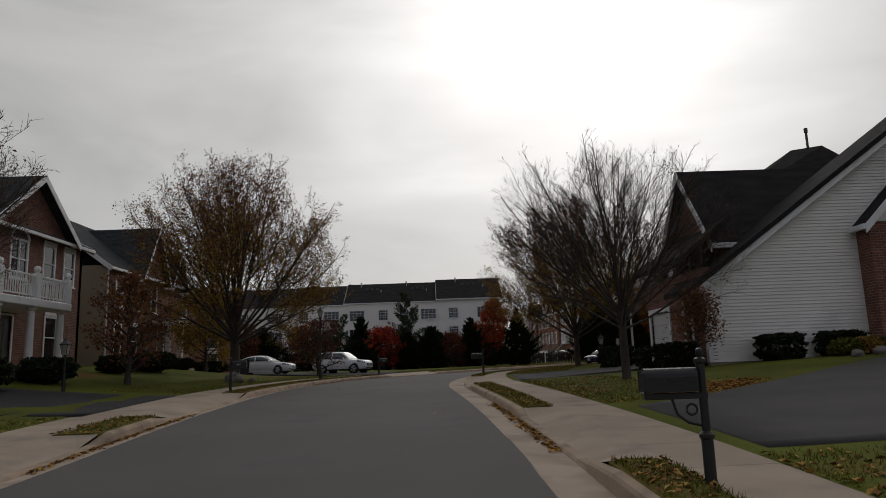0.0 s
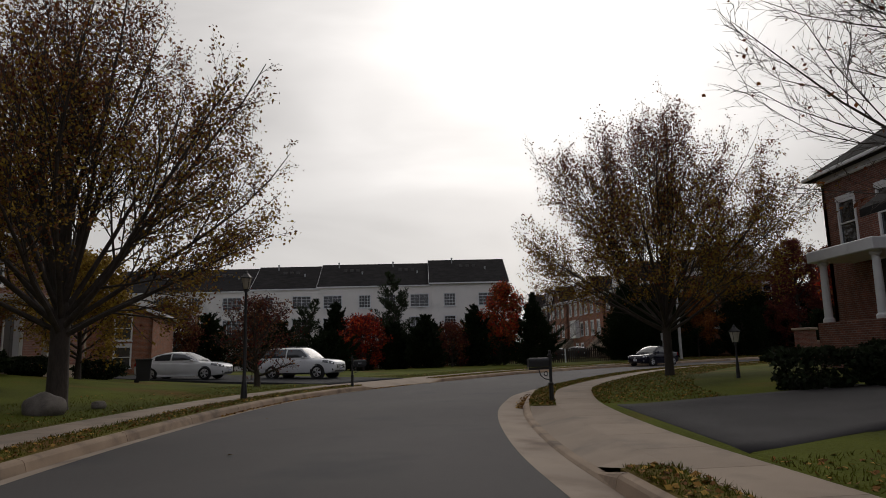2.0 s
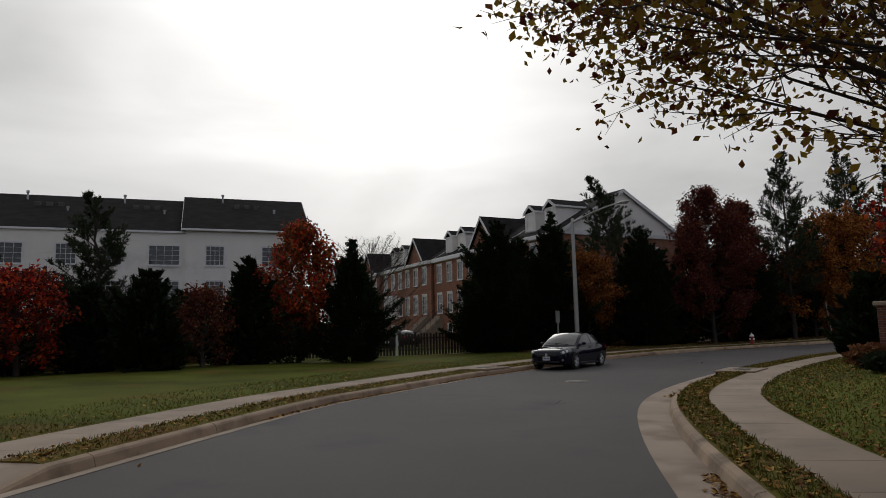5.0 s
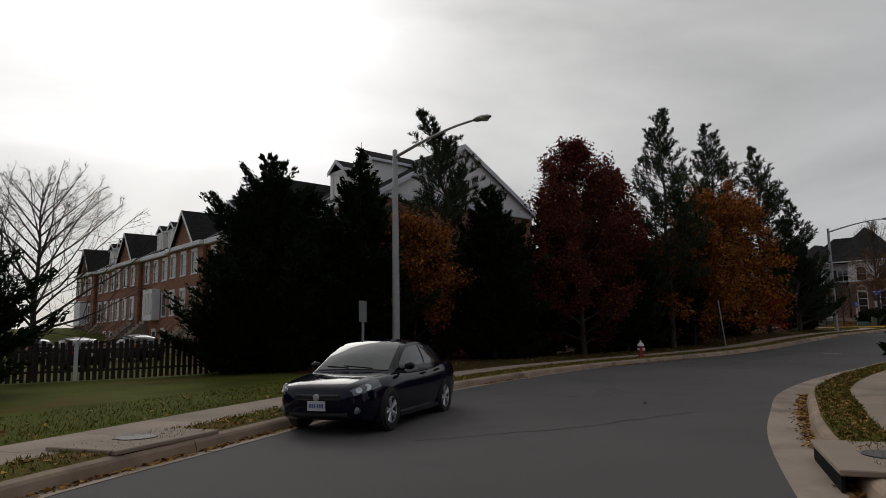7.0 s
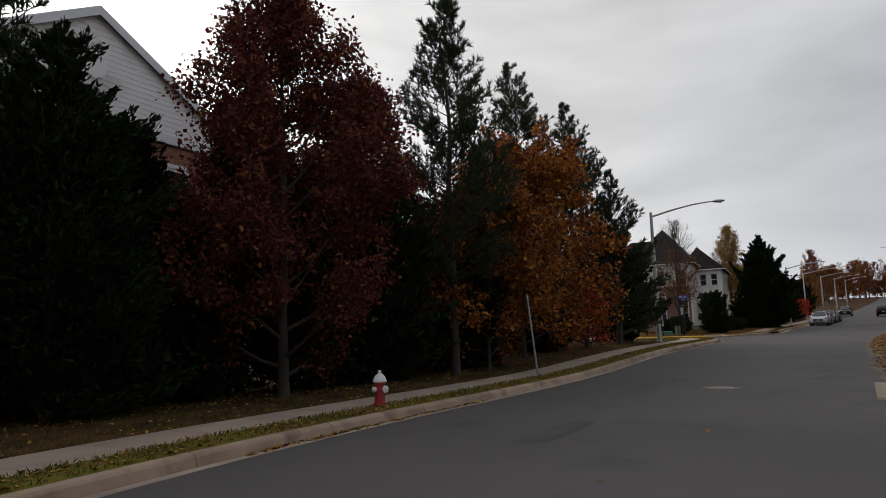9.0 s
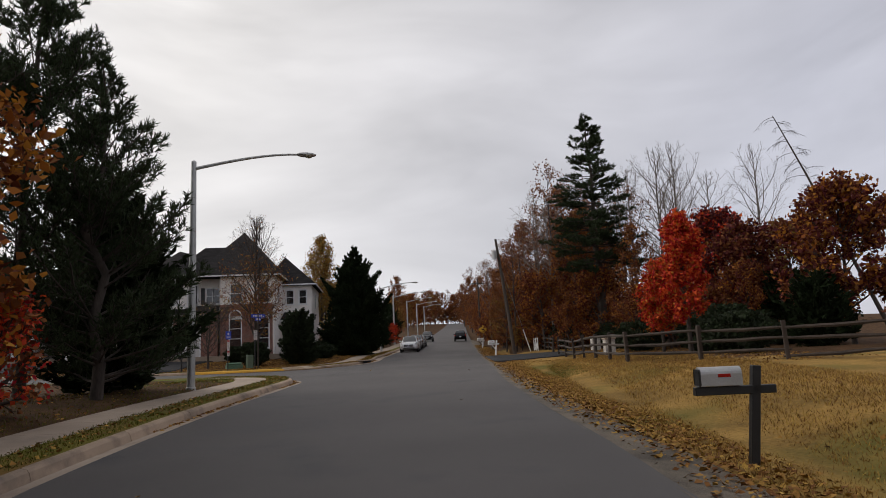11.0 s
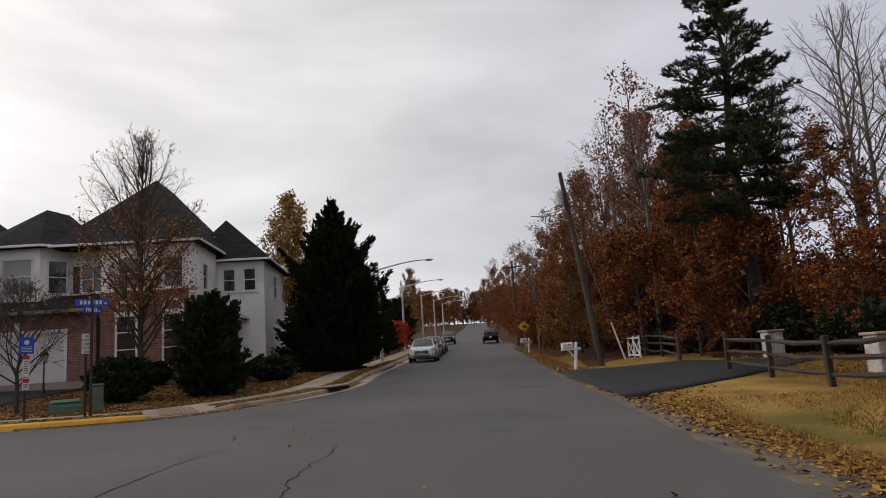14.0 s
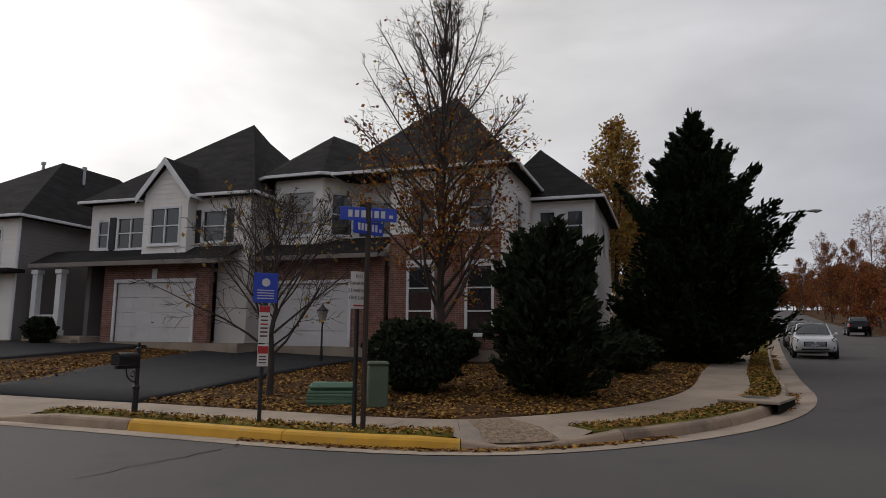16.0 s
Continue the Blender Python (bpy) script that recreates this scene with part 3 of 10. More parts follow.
def kerb_line(name, edge, s0, s1, drops, verge, walk_w, pan=0.44, yellow=(), lawn=None):
    """Gutter, kerb blocks, verge and slabs along one edge."""
    dr = drop_of(drops)
    gut = part("gutter", loft(edge.rows(s0, s1, [(-0.02, 0.006), (pan, -0.025), (pan, -0.3)]), ends=False), M_GUTTER)
    tagged(gut, "concrete gutter pan stained brown", "gutter", kind="structure")
    kerb = thing("kerb", Matrix.Identity(4), "weathered concrete kerb" + (" painted yellow in part" if yellow else ""), "kerb", kind="structure")
    prof = [(pan, -0.3), (pan - 0.005, -0.02), (pan + 0.03, 0.10), (pan + 0.06, 0.135), (pan + 0.15, LIFT), (pan + 0.17, -0.3)]

    def section(s):
        return [edge.at(s, o, dz if dz < 0 else dz * dr(s)) for o, dz in prof]

    s = s0
    while s < s1 - 0.3:
        e = min(s + 3.0, s1)
        steps = np.linspace(s + 0.008, e - 0.008, 5)
        painted = any(a <= (s + e) / 2 <= b for a, b in yellow)
        bm = bmesh.new()
        rows = [[bm.verts.new(p) for p in section(q)] for q in steps]
        for a, b in zip(rows, rows[1:]):
            for i in range(len(prof) - 1):
                bm.faces.new((a[i], b[i], b[i + 1], a[i + 1]))
        bm.faces.new(rows[0])
        bm.faces.new(rows[-1][::-1])
        bmesh.ops.recalc_face_normals(bm, faces=bm.faces[:])
        part("kerb_block", bm, M_YELLOW if painted else M_KERB, kerb, "yellow painted kerb block" if painted else "")
        s = e
    # verge between the drops
    marks = sorted([s0, s1] + [v for d in drops for v in (d[0] - 0.6, d[1] + 0.6) if s0 < v < s1])
    pv = thing("pavement", Matrix.Identity(4), "concrete pavement of broad slabs", "pavement", kind="structure")
    for a, b in zip(marks, marks[1:]):
        mid = (a + b) / 2
        if any(d[0] - 0.6 <= mid <= d[1] + 0.6 for d in drops):
            ap = part("apron", loft([[edge.at(s, pan + 0.15, LIFT * dr(s) - 0.002), edge.at(s, verge * 0.45 + pan * 0.55 + 0.08, LIFT * (0.5 + 0.5 * dr(s))), edge.at(s, verge + 0.01, LIFT)] for s in np.linspace(a, b, 10)], ends=False), M_CONCRETE, pv)
        else:
            v = part("verge", loft(edge.rows(a, b, [(pan + 0.155, -0.08), (pan + 0.155, LIFT - 0.008), (pan + 0.3, LIFT + 0.025), (verge - 0.15, LIFT + 0.02), (verge - 0.006, LIFT - 0.004), (verge - 0.006, -0.08)], 0.7)), M_VERGE)
            tagged(v, "grass verge strewn with dry leaves", "verge", kind="structure")
    # slabs
    s = s0
    while s < s1 - 0.2:
        e = min(s + 1.5, s1)
        q = [s + 0.006, (s + e) / 2, e - 0.006]
        rows = [[edge.at(k, verge, -0.1), edge.at(k, verge, LIFT - 0.004), edge.at(k, verge + 0.02, LIFT + 0.002), edge.at(k, verge + walk_w - 0.02, LIFT + 0.012), edge.at(k, verge + walk_w, LIFT + 0.006), edge.at(k, verge + walk_w, -0.1)] for k in q]
        part("slab", loft(rows), M_CONCRETE, pv)
        s = e
    # lawn beside the walk
    rows = []
    o = verge + walk_w
    for k in np.linspace(s0, s1, max(2, int((s1 - s0) / 0.7))):
        r = [edge.at(k, o - 0.005, LIFT - 0.01), edge.at(k, o + 0.15, LIFT + 0.03)]
        for oo, mix in ((o + 0.6, 0.5), (4.7, 1.0), (5.6, 1.0)):
            p = edge.at(k, oo, LIFT + 0.02)
            zz = H(p.x, p.y) + LIFT + (0.02 if oo < 5 else -0.08)
            p.z = p.z * (1 - mix) + zz * mix
            r.append(p)
        rows.append(r)
    lw = part("lawn_edge", loft(rows, ends=False), lawn or M_GRASS)
    if name == "west":
        # leaf mould under the screen of trees
        lw.data.materials.append(M_MULCH)
        for f in lw.data.polygons:
            if 20 < f.center.x < 66 and f.center.y > 68:
                f.material_index = 1
    tagged(lw, "lawn edge along the pavement", "lawn", kind="structure")
    return pv


kerb_line("west", WEST, WEST.near(-4.9, -12), WEST.near(59.3, 120), W_DROPS, 1.3, 1.2, 0.3)
kerb_line("east", EAST, EAST.near(1.2, -8), EAST.s[-1], E_DROPS, 1.36, 1.06, 0.58)
kerb_line("north", NORTH, NORTH.near(70, 130), NORTH.near(150, 84.2), N_DROPS, 1.42, 1.3, 0.56, lawn=M_MULCH,
          yellow=[(NORTH.near(80.85, 91.4), NORTH.near(82.75, 83.75))])
# pebbled ramp panel at the corner
ramp = part("ramp_panel", loft(NORTH.rows(NORTH.near(82.95, 83.5), NORTH.near(83.75, 82.72), [(0.74, 0.05), (1.42, LIFT + 0.016), (2.5, LIFT + 0.026)], 0.4), ends=False), M_PEBBLE)
tagged(ramp, "pebbled concrete ramp panel at the corner", "ramp", kind="structure")
# the unkerbed side: gravel shoulder
sh = part("shoulder", loft(SOUTH.rows(2.5, SOUTH.near(150, 76), [(-0.05, 0.004), (0.35, -0.03), (0.95, -0.14), (1.3, -0.3)], 0.7), ends=False), M_SOIL)
tagged(sh, "gravel shoulder with fallen leaves", "shoulder", kind="structure")


def sheet(name, quad, nx, ny, dz, material, label, category, lift=LIFT):
    """A paved patch laid on the land: quad corners in plan."""
    a, b, c, d = [np.array(p, float) for p in quad]
    pts = []
    for j in range(ny + 1):
        for i in range(nx + 1):
            u, v = i / nx, j / ny
            pts.append((a * (1 - u) + b * u) * (1 - v) + (d * (1 - u) + c * u) * v)
    xy = np.array(pts)
    dist = road_distance(xy)
    z = heights(xy) + lift + dz
    near = np.array([min((e.z[np.argmin(((e.p - q) ** 2).sum(1))] , ((e.p - q) ** 2).sum(1).min()) [::-1] for e in (WEST, EAST, SOUTH, NORTH))[1] for q in xy])
    w = np.clip((dist - 3.2) / 1.6, 0, 1)
    if lift < LIFT:
        w = np.clip((dist - 0.4) / 1.8, 0, 1)
        z = ground_heights(xy) + dz
    z = (near + lift + (0.05 if lift == LIFT else 0.016)) * (1 - w) + z * w
    k = np.arange((nx + 1) * (ny + 1)).reshape(ny + 1, nx + 1)
    f = np.stack([k[:-1, :-1], k[:-1, 1:], k[1:, 1:], k[1:, :-1]], -1).reshape(-1, 4)
    rim = np.r_[k[0, :-1], k[:-1, -1], k[-1, :0:-1], k[:0:-1, 0]]
    n = len(xy)
    low = np.c_[xy[rim], z[rim] - 0.3]
    m = len(rim)
    j = np.arange(m)
    skirt = np.stack([rim, n + j, n + (j + 1) % m, np.roll(rim, -1)], -1)
    f = np.vstack([f, skirt])
    ob = arrays(name, np.vstack([np.c_[xy, z], low]), f, material)
    if ob.data.polygons[0].normal.z < 0:
        ob.data.flip_normals()
    return tagged(ob, label, category, kind="structure")


# driveways
sheet("driveway", [(-8.1, 16.6), (-8.6, 23.4), (-17, 24.0), (-17, 15.4)], 12, 12, 0.05, M_DRIVE, "dark asphalt driveway beside brick house", "driveway")
sheet("driveway", [(3.75, 9.0), (3.75, 14.0), (16, 21.9), (16, 9.4)], 14, 10, 0.05, M_OLDDRIVE, "worn grey asphalt driveway beside white-sided house", "driveway")
sheet("driveway", [(2.95, 25.5), (3.3, 32.2), (9.7, 33.6), (9.7, 28.6)], 12, 10, 0.05, M_OLDDRIVE, "worn grey asphalt driveway across the pavement", "driveway")
sheet("driveway", [(-5.0, 47.6), (-1.9, 52.8), (-16.0, 62.0), (-19.5, 54)], 14, 12, 0.05, M_DRIVE, "parking court of worn asphalt", "driveway")
sheet("driveway", [(82.2, 96.6), (83.4, 92.0), (98.2, 95.0), (96.3, 102)], 14, 8, 0.06, M_DRIVE, "dark asphalt driveway before a white garage door", "driveway")
sheet("driveway", [(79.6, 106.0), (81.1, 100.9), (95.5, 103.8), (94, 109.2)], 14, 8, 0.06, M_DRIVE, "dark asphalt driveway before a white garage door", "driveway")

sheet("driveway", [(80.5, 70.9), (92.5, 71.9), (94.0, 66.5), (87.5, 64.0)], 14, 10, 0.045, M_DRIVE, "dark asphalt driveway leaving the road by the fence", "driveway", lift=0.0)
sheet("driveway", [(38.9, 67.35), (42.2, 67.75), (42.8, 62.5), (38.6, 62.0)], 8, 8, 0.045, M_CONCRETE, "pale concrete driveway apron", "driveway", lift=0.0)

def standing(xy):
    """The height of the surface that carries a thing: ground, or the lawn beside a walk."""
    g = float(ground_heights(np.array([xy]))[0])
    d = float(road_distance(np.array([xy]))[0])
    kerbed = xy[0] < 41.5 or xy[1] > 74
    return max(g, H(*xy) + LIFT - 0.01) if kerbed and 0 < d < 5.2 else g


# ---- plants ----
def unit(v):
    return v / (math.sqrt(v[0] * v[0] + v[1] * v[1] + v[2] * v[2]) + 1e-9)


def crossed(a, b):
    return np.array([a[1] * b[2] - a[2] * b[1], a[2] * b[0] - a[0] * b[2], a[0] * b[1] - a[1] * b[0]])


class Tree:
    """Grows limbs as tubes and hangs leaves on them."""

    def __init__(self, seed):
        self.rng = np.random.default_rng(seed)
        self.jobs = []
        self.ends = []
        self.env = None
        self.fine = 0.004
        self.even = False

    def tube(self, pts, rad, sides):
        self.jobs.append((np.asarray(pts, float), np.asarray(rad, float), sides))

    @staticmethod
    def rings(jobs):
        """The tubes' rings and faces, all those of one size at once."""
        V, F, n = [], [], 0
        sizes = {}
        for p, r, sides in jobs:
            sizes.setdefault((len(p), sides), []).append((p, r))
        for (k, sides), some in sizes.items():
            pts, rad = np.stack([p for p, r in some]), np.stack([r for p, r in some])
            t = np.gradient(pts, axis=1)
            t /= np.linalg.norm(t, axis=2, keepdims=True) + 1e-9
            ref = np.where(np.abs(t[:, :1, 2:]) < 0.8, np.array([0.3, 0.2, 1.0]), np.array([1.0, 0.2, 0.1]))
            u = np.cross(t, np.broadcast_to(ref, t.shape))
            u /= np.linalg.norm(u, axis=2, keepdims=True) + 1e-9
            w = np.cross(t, u)
            a = np.linspace(0, 2 * np.pi, sides, endpoint=False)
            ring = pts[:, :, None] + rad[:, :, None, None] * (u[:, :, None] * np.cos(a)[:, None] + w[:, :, None] * np.sin(a)[:, None])
            i = n + np.arange(ring.size // 3).reshape(len(some), k, sides)
            j = np.roll(i, -1, 2)
            V.append(ring.reshape(-1, 3))
            F.append(np.stack([i[:, :-1], j[:, :-1], j[:, 1:], i[:, 1:]], -1).reshape(-1, 4))
            n += ring.size // 3
        return np.vstack(V), np.vstack(F)

    def limb(self, p, d, length, r, level, spec):
        rng = self.rng
        sp = spec[level]
        k = sp.get("segs", 4)
        pts, rad = [np.array(p, float)], [r]
        d = unit(np.array(d, float))
        tip = sp.get("tip", 0.35)
        for i in range(k):
            d = unit(d + rng.normal(0, sp.get("wander", 0.12), 3) + np.array([0, 0, sp.get("lift", 0.08)]))
            pts.append(pts[-1] + d * length / k)
            rad.append(r * (1 - (1 - tip) * (i + 1) / k))
            if self.env is not None and self.env(pts[-1]) > rng.uniform(0.9, 1.04):
                break
        k = len(pts) - 1
        if k > 1:
            rad = list(r * (1 - (1 - tip) * np.arange(k + 1) / k))
        self.tube(pts, rad, sp.get("sides", 4))
        pts = np.array(pts)
        if level + 1 < len(spec):
            nx = spec[level + 1]
            n = sp.get("kids", 4)
            if self.even:
                n = max(1, round(n * k / sp.get("segs", 4)))
            for q in range(n):
                f = sp.get("from", 0.3) + (1 - sp.get("from", 0.3)) * (q + rng.uniform(0.2, 0.8)) / n
                x = f * k
                i = min(int(x), k - 1)
                base = pts[i] + (pts[i + 1] - pts[i]) * (x - i)
                ax = unit(pts[i + 1] - pts[i])
                side = unit(crossed(ax, rng.normal(0, 1, 3)))
                an = radians(sp.get("angle", 40) * rng.uniform(0.75, 1.25))
                nd = ax * math.cos(an) + side * math.sin(an)
                shape = sp.get("shape", lambda f: 1 - 0.45 * f)
                ln = length * sp.get("ratio", 0.55) * shape(f) * rng.uniform(0.75, 1.2)
                self.limb(base, nd, ln, max(self.fine, np.interp(x, range(k + 1), rad) * sp.get("thin", 0.6)), level + 1, spec)
        else:
            self.ends.append(pts)

    def wood(self, parent, material=None, name="trunk"):
        return arrays(name, *self.rings(self.jobs), material or M_BARK, parent)


def leaf_cards(rng, pos, size, flat=0.0, aspect=1.6, up=None):
    """A small kite-shaped leaf at each place."""
    n = len(pos)
    a = rng.normal(0, 1, (n, 3))
    if up is not None:
        a = a * 0.5 + up
    a /= np.linalg.norm(a, axis=1, keepdims=True)
    b = np.cross(a, rng.normal(0, 1, (n, 3)))
    b /= np.linalg.norm(b, axis=1, keepdims=True)
    s = size * rng.uniform(0.6, 1.3, (n, 1))
    c = np.cross(a, b)
    l, w = a * s * aspect * 0.5, b * s * 0.5
    fold = c * s * 0.18
    v = np.stack([pos - l, pos + w + fold, pos + l, pos - w + fold], 1).reshape(-1, 3)
    f = np.arange(4 * n).reshape(n, 4)
    return v, f


def leaves_on(tree, count, size, spread, material, parent, name="crown", low=0.0):
    """Leaves along the end twigs; low > 0 gathers them in the lower crown, low < 0 in the upper."""
    rng = tree.rng
    ends = tree.ends
    w = np.array([np.linalg.norm(e[-1] - e[0]) + 0.02 for e in ends])
    if low:
        z = np.array([e[0, 2] for e in ends])
        z = (z - z.min()) / (z.max() - z.min() + 1e-6)
        w = w * np.clip(0.5 - low * (z - 0.45), 0.02, None)
    idx = rng.choice(len(ends), count, p=w / w.sum())
    f = rng.uniform(0.05, 1.0, count)
    pos = np.empty((count, 3))
    for i, (e, q) in enumerate(zip(idx, f)):
        p = ends[e]
        x = q * (len(p) - 1)
        j = min(int(x), len(p) - 2)
        pos[i] = p[j] + (p[j + 1] - p[j]) * (x - j)
    pos += rng.normal(0, spread, (count, 3))
    v, fc = leaf_cards(rng, pos, size)
    return arrays(name, v, fc, material, parent)


def oval(cx, cy, zc, rxy, up, down, power=2.0):
    """How far a place lies out in an oval crown: 1 at its skin."""
    def f(p):
        above = p[2] > zc
        q = power if above else 2.0
        rho = math.hypot(p[0] - cx, p[1] - cy) / rxy
        return (rho ** q + (abs(p[2] - zc) / (up if above else down)) ** q) ** (1 / q)

    return f


def locust(name, xy, seed, height, spread, leaf_mats, label, leaf_n=4000, shift=(0, 0), trunk=0.17, fork=0.2, leaf=0.065, fuller=1.0, fine=0.0065, limbs=30):
    """A street tree with a short trunk and a broad rounded fan of fine upright limbs."""
    z = standing(xy)
    ob = thing(name, pose(*xy, z - 0.06), label, "tree")
    t = Tree(seed)
    rng = t.rng
    h0 = height * fork
    t.fine = fine
    t.even = True
    t.env = oval(shift[0], shift[1], height * 0.52, spread, height * 0.48, height * 0.42, 2.5)
    t.tube([(0, 0, -0.2), (0.01, 0, 0.15), (0, 0, h0 * 0.55), (0, 0, h0), (0, 0, h0 * 1.25)], [trunk * 1.5, trunk * 1.1, trunk, trunk * 0.95, trunk * 0.6], 10)
    L1 = dict(segs=8, wander=0.06, lift=0.05, kids=int(14 * fuller), angle=30, ratio=0.42, thin=0.5, sides=4, tip=0.12, shape=lambda f: 1.15 - 0.7 * f, **{"from": 0.2})
    L2 = dict(segs=4, wander=0.1, lift=0.08, kids=int(8 * fuller), angle=32, ratio=0.42, thin=0.6, sides=3, **{"from": 0.12})
    L3 = dict(segs=2, wander=0.13, lift=0.08, kids=5, angle=36, ratio=0.6, thin=0.8, sides=3, **{"from": 0.1})
    L4 = dict(segs=1, wander=0.15, lift=0.06, sides=3)
    n = limbs
    for i in range(n):
        a = 2 * math.pi * (i * 0.381966 + rng.uniform(-0.03, 0.03))
        f = i / (n - 1)
        out = 2.2 * (1 - f) ** 1.3 + 0.05
        d = np.array([math.cos(a) * out, math.sin(a) * out, 1.0])
        t.limb((0, 0, h0 * (0.82 + 0.4 * f)), d, height * 0.86 * rng.uniform(0.92, 1.06), trunk * rng.uniform(0.3, 0.42), 0, [L1, L2, L3, L4])
    t.wood(ob)
    for m, share, low in leaf_mats:
        leaves_on(t, int(leaf_n * share), leaf, 0.11, m, ob, low=low)
    return ob


def broadleaf(name, xy, seed, height, width, leaf, leaf_n, label, trunk=0.12, clear=0.16, size=0.13, bare=False, lift=0.05, narrow=0.0, tex=None, at=None, scatter=0.17, limbs=30, full=0.3, point=1.7, twigs=1.0, low=0.0):
    """A young deciduous tree with a central leader and a full oval crown."""
    z = standing(xy) if at is None else at
    ob = thing(name, pose(*xy, z - 0.06), label, "tree")
    t = Tree(seed)
    rng = t.rng
    h0 = height * clear
    t.env = oval(0, 0, h0 + (height - h0) * 0.42, width * 0.5, (height - h0) * 0.6, (height - h0) * 0.55, point)
    t.fine = 0.007 if bare else 0.004
    pts = [(0, 0, -0.2), (0, 0, h0)]
    p = np.array([0, 0, h0])
    for i in range(6):
        p = p + np.array([rng.normal(0, 0.05), rng.normal(0, 0.05), (height * 0.93 - h0) / 6])
        pts.append(tuple(p))
    pts = np.array(pts)
    rad = trunk * np.array([1.4] + [1.0 - 0.9 * i / 6 for i in range(7)])
    t.tube(pts, rad, 8)
    L1 = dict(segs=5, wander=0.1, lift=lift, kids=7, angle=40, ratio=0.45, thin=0.5, sides=4, tip=0.2, **{"from": 0.22})
    L2 = dict(segs=3, wander=0.12, lift=0.04, kids=4, angle=42, ratio=0.5, thin=0.6, sides=3, **{"from": 0.2})
    L3 = dict(segs=2, wander=0.14, lift=0.02, sides=3)
    if bare:
        L1["kids"], L2["kids"] = 9, 6
    L1["kids"], L2["kids"] = max(2, int(L1["kids"] * twigs)), max(2, int(L2["kids"] * twigs))
    n = limbs
    for i in range(n):
        f = (i + 0.5) / n
        hz = h0 + (height * 0.9 - h0) * f
        a = i * 2.39996 + rng.uniform(-0.3, 0.3)
        prof = math.sin(math.pi * min(1, full + (1 - full) * f ** (0.8 - narrow * 0.25))) ** 0.75
        ln = width * 0.5 * prof * rng.uniform(0.85, 1.2) + 0.15
        up = 0.35 + 1.1 * f + narrow
        x = np.array([np.interp(hz, pts[:, 2], pts[:, 0]), np.interp(hz, pts[:, 2], pts[:, 1]), hz])
        d = np.array([math.cos(a), math.sin(a), up])
        t.limb(x, d, ln * math.sqrt(1 + up * up) * 0.86, trunk * (0.5 - 0.3 * f), 0, [L1, L2, L3])
    if leaf_n:
        t.wood(ob, tex)
    else:
        arrays("trunk", *t.rings(t.jobs[:1]), tex or M_BARK, ob)
        arrays("crown", *t.rings(t.jobs[1:]), tex or M_BARK, ob)
    mats = leaf if isinstance(leaf, list) else [(leaf, 1.0)]
    for m, share in mats:
        if leaf_n:
            leaves_on(t, int(leaf_n * share), size, scatter, m, ob, low=low)
    return ob


def needles(rng, pos, dirs, length, per, width=0.012, cone=0.9):
    n = len(pos) * per
    p = np.repeat(pos, per, 0)
    d = np.repeat(dirs, per, 0) + rng.normal(0, cone, (n, 3)) * 0.6
    d /= np.linalg.norm(d, axis=1, keepdims=True) + 1e-9
    s = np.cross(d, rng.normal(0, 1, (n, 3)))
    s /= np.linalg.norm(s, axis=1, keepdims=True) + 1e-9
    l = length * rng.uniform(0.7, 1.2, (n, 1))
    v = np.stack([p - s * width, p + s * width, p + d * l + s * width * 0.3, p + d * l - s * width * 0.3], 1).reshape(-1, 3)
    return v, np.arange(4 * n).reshape(n, 4)


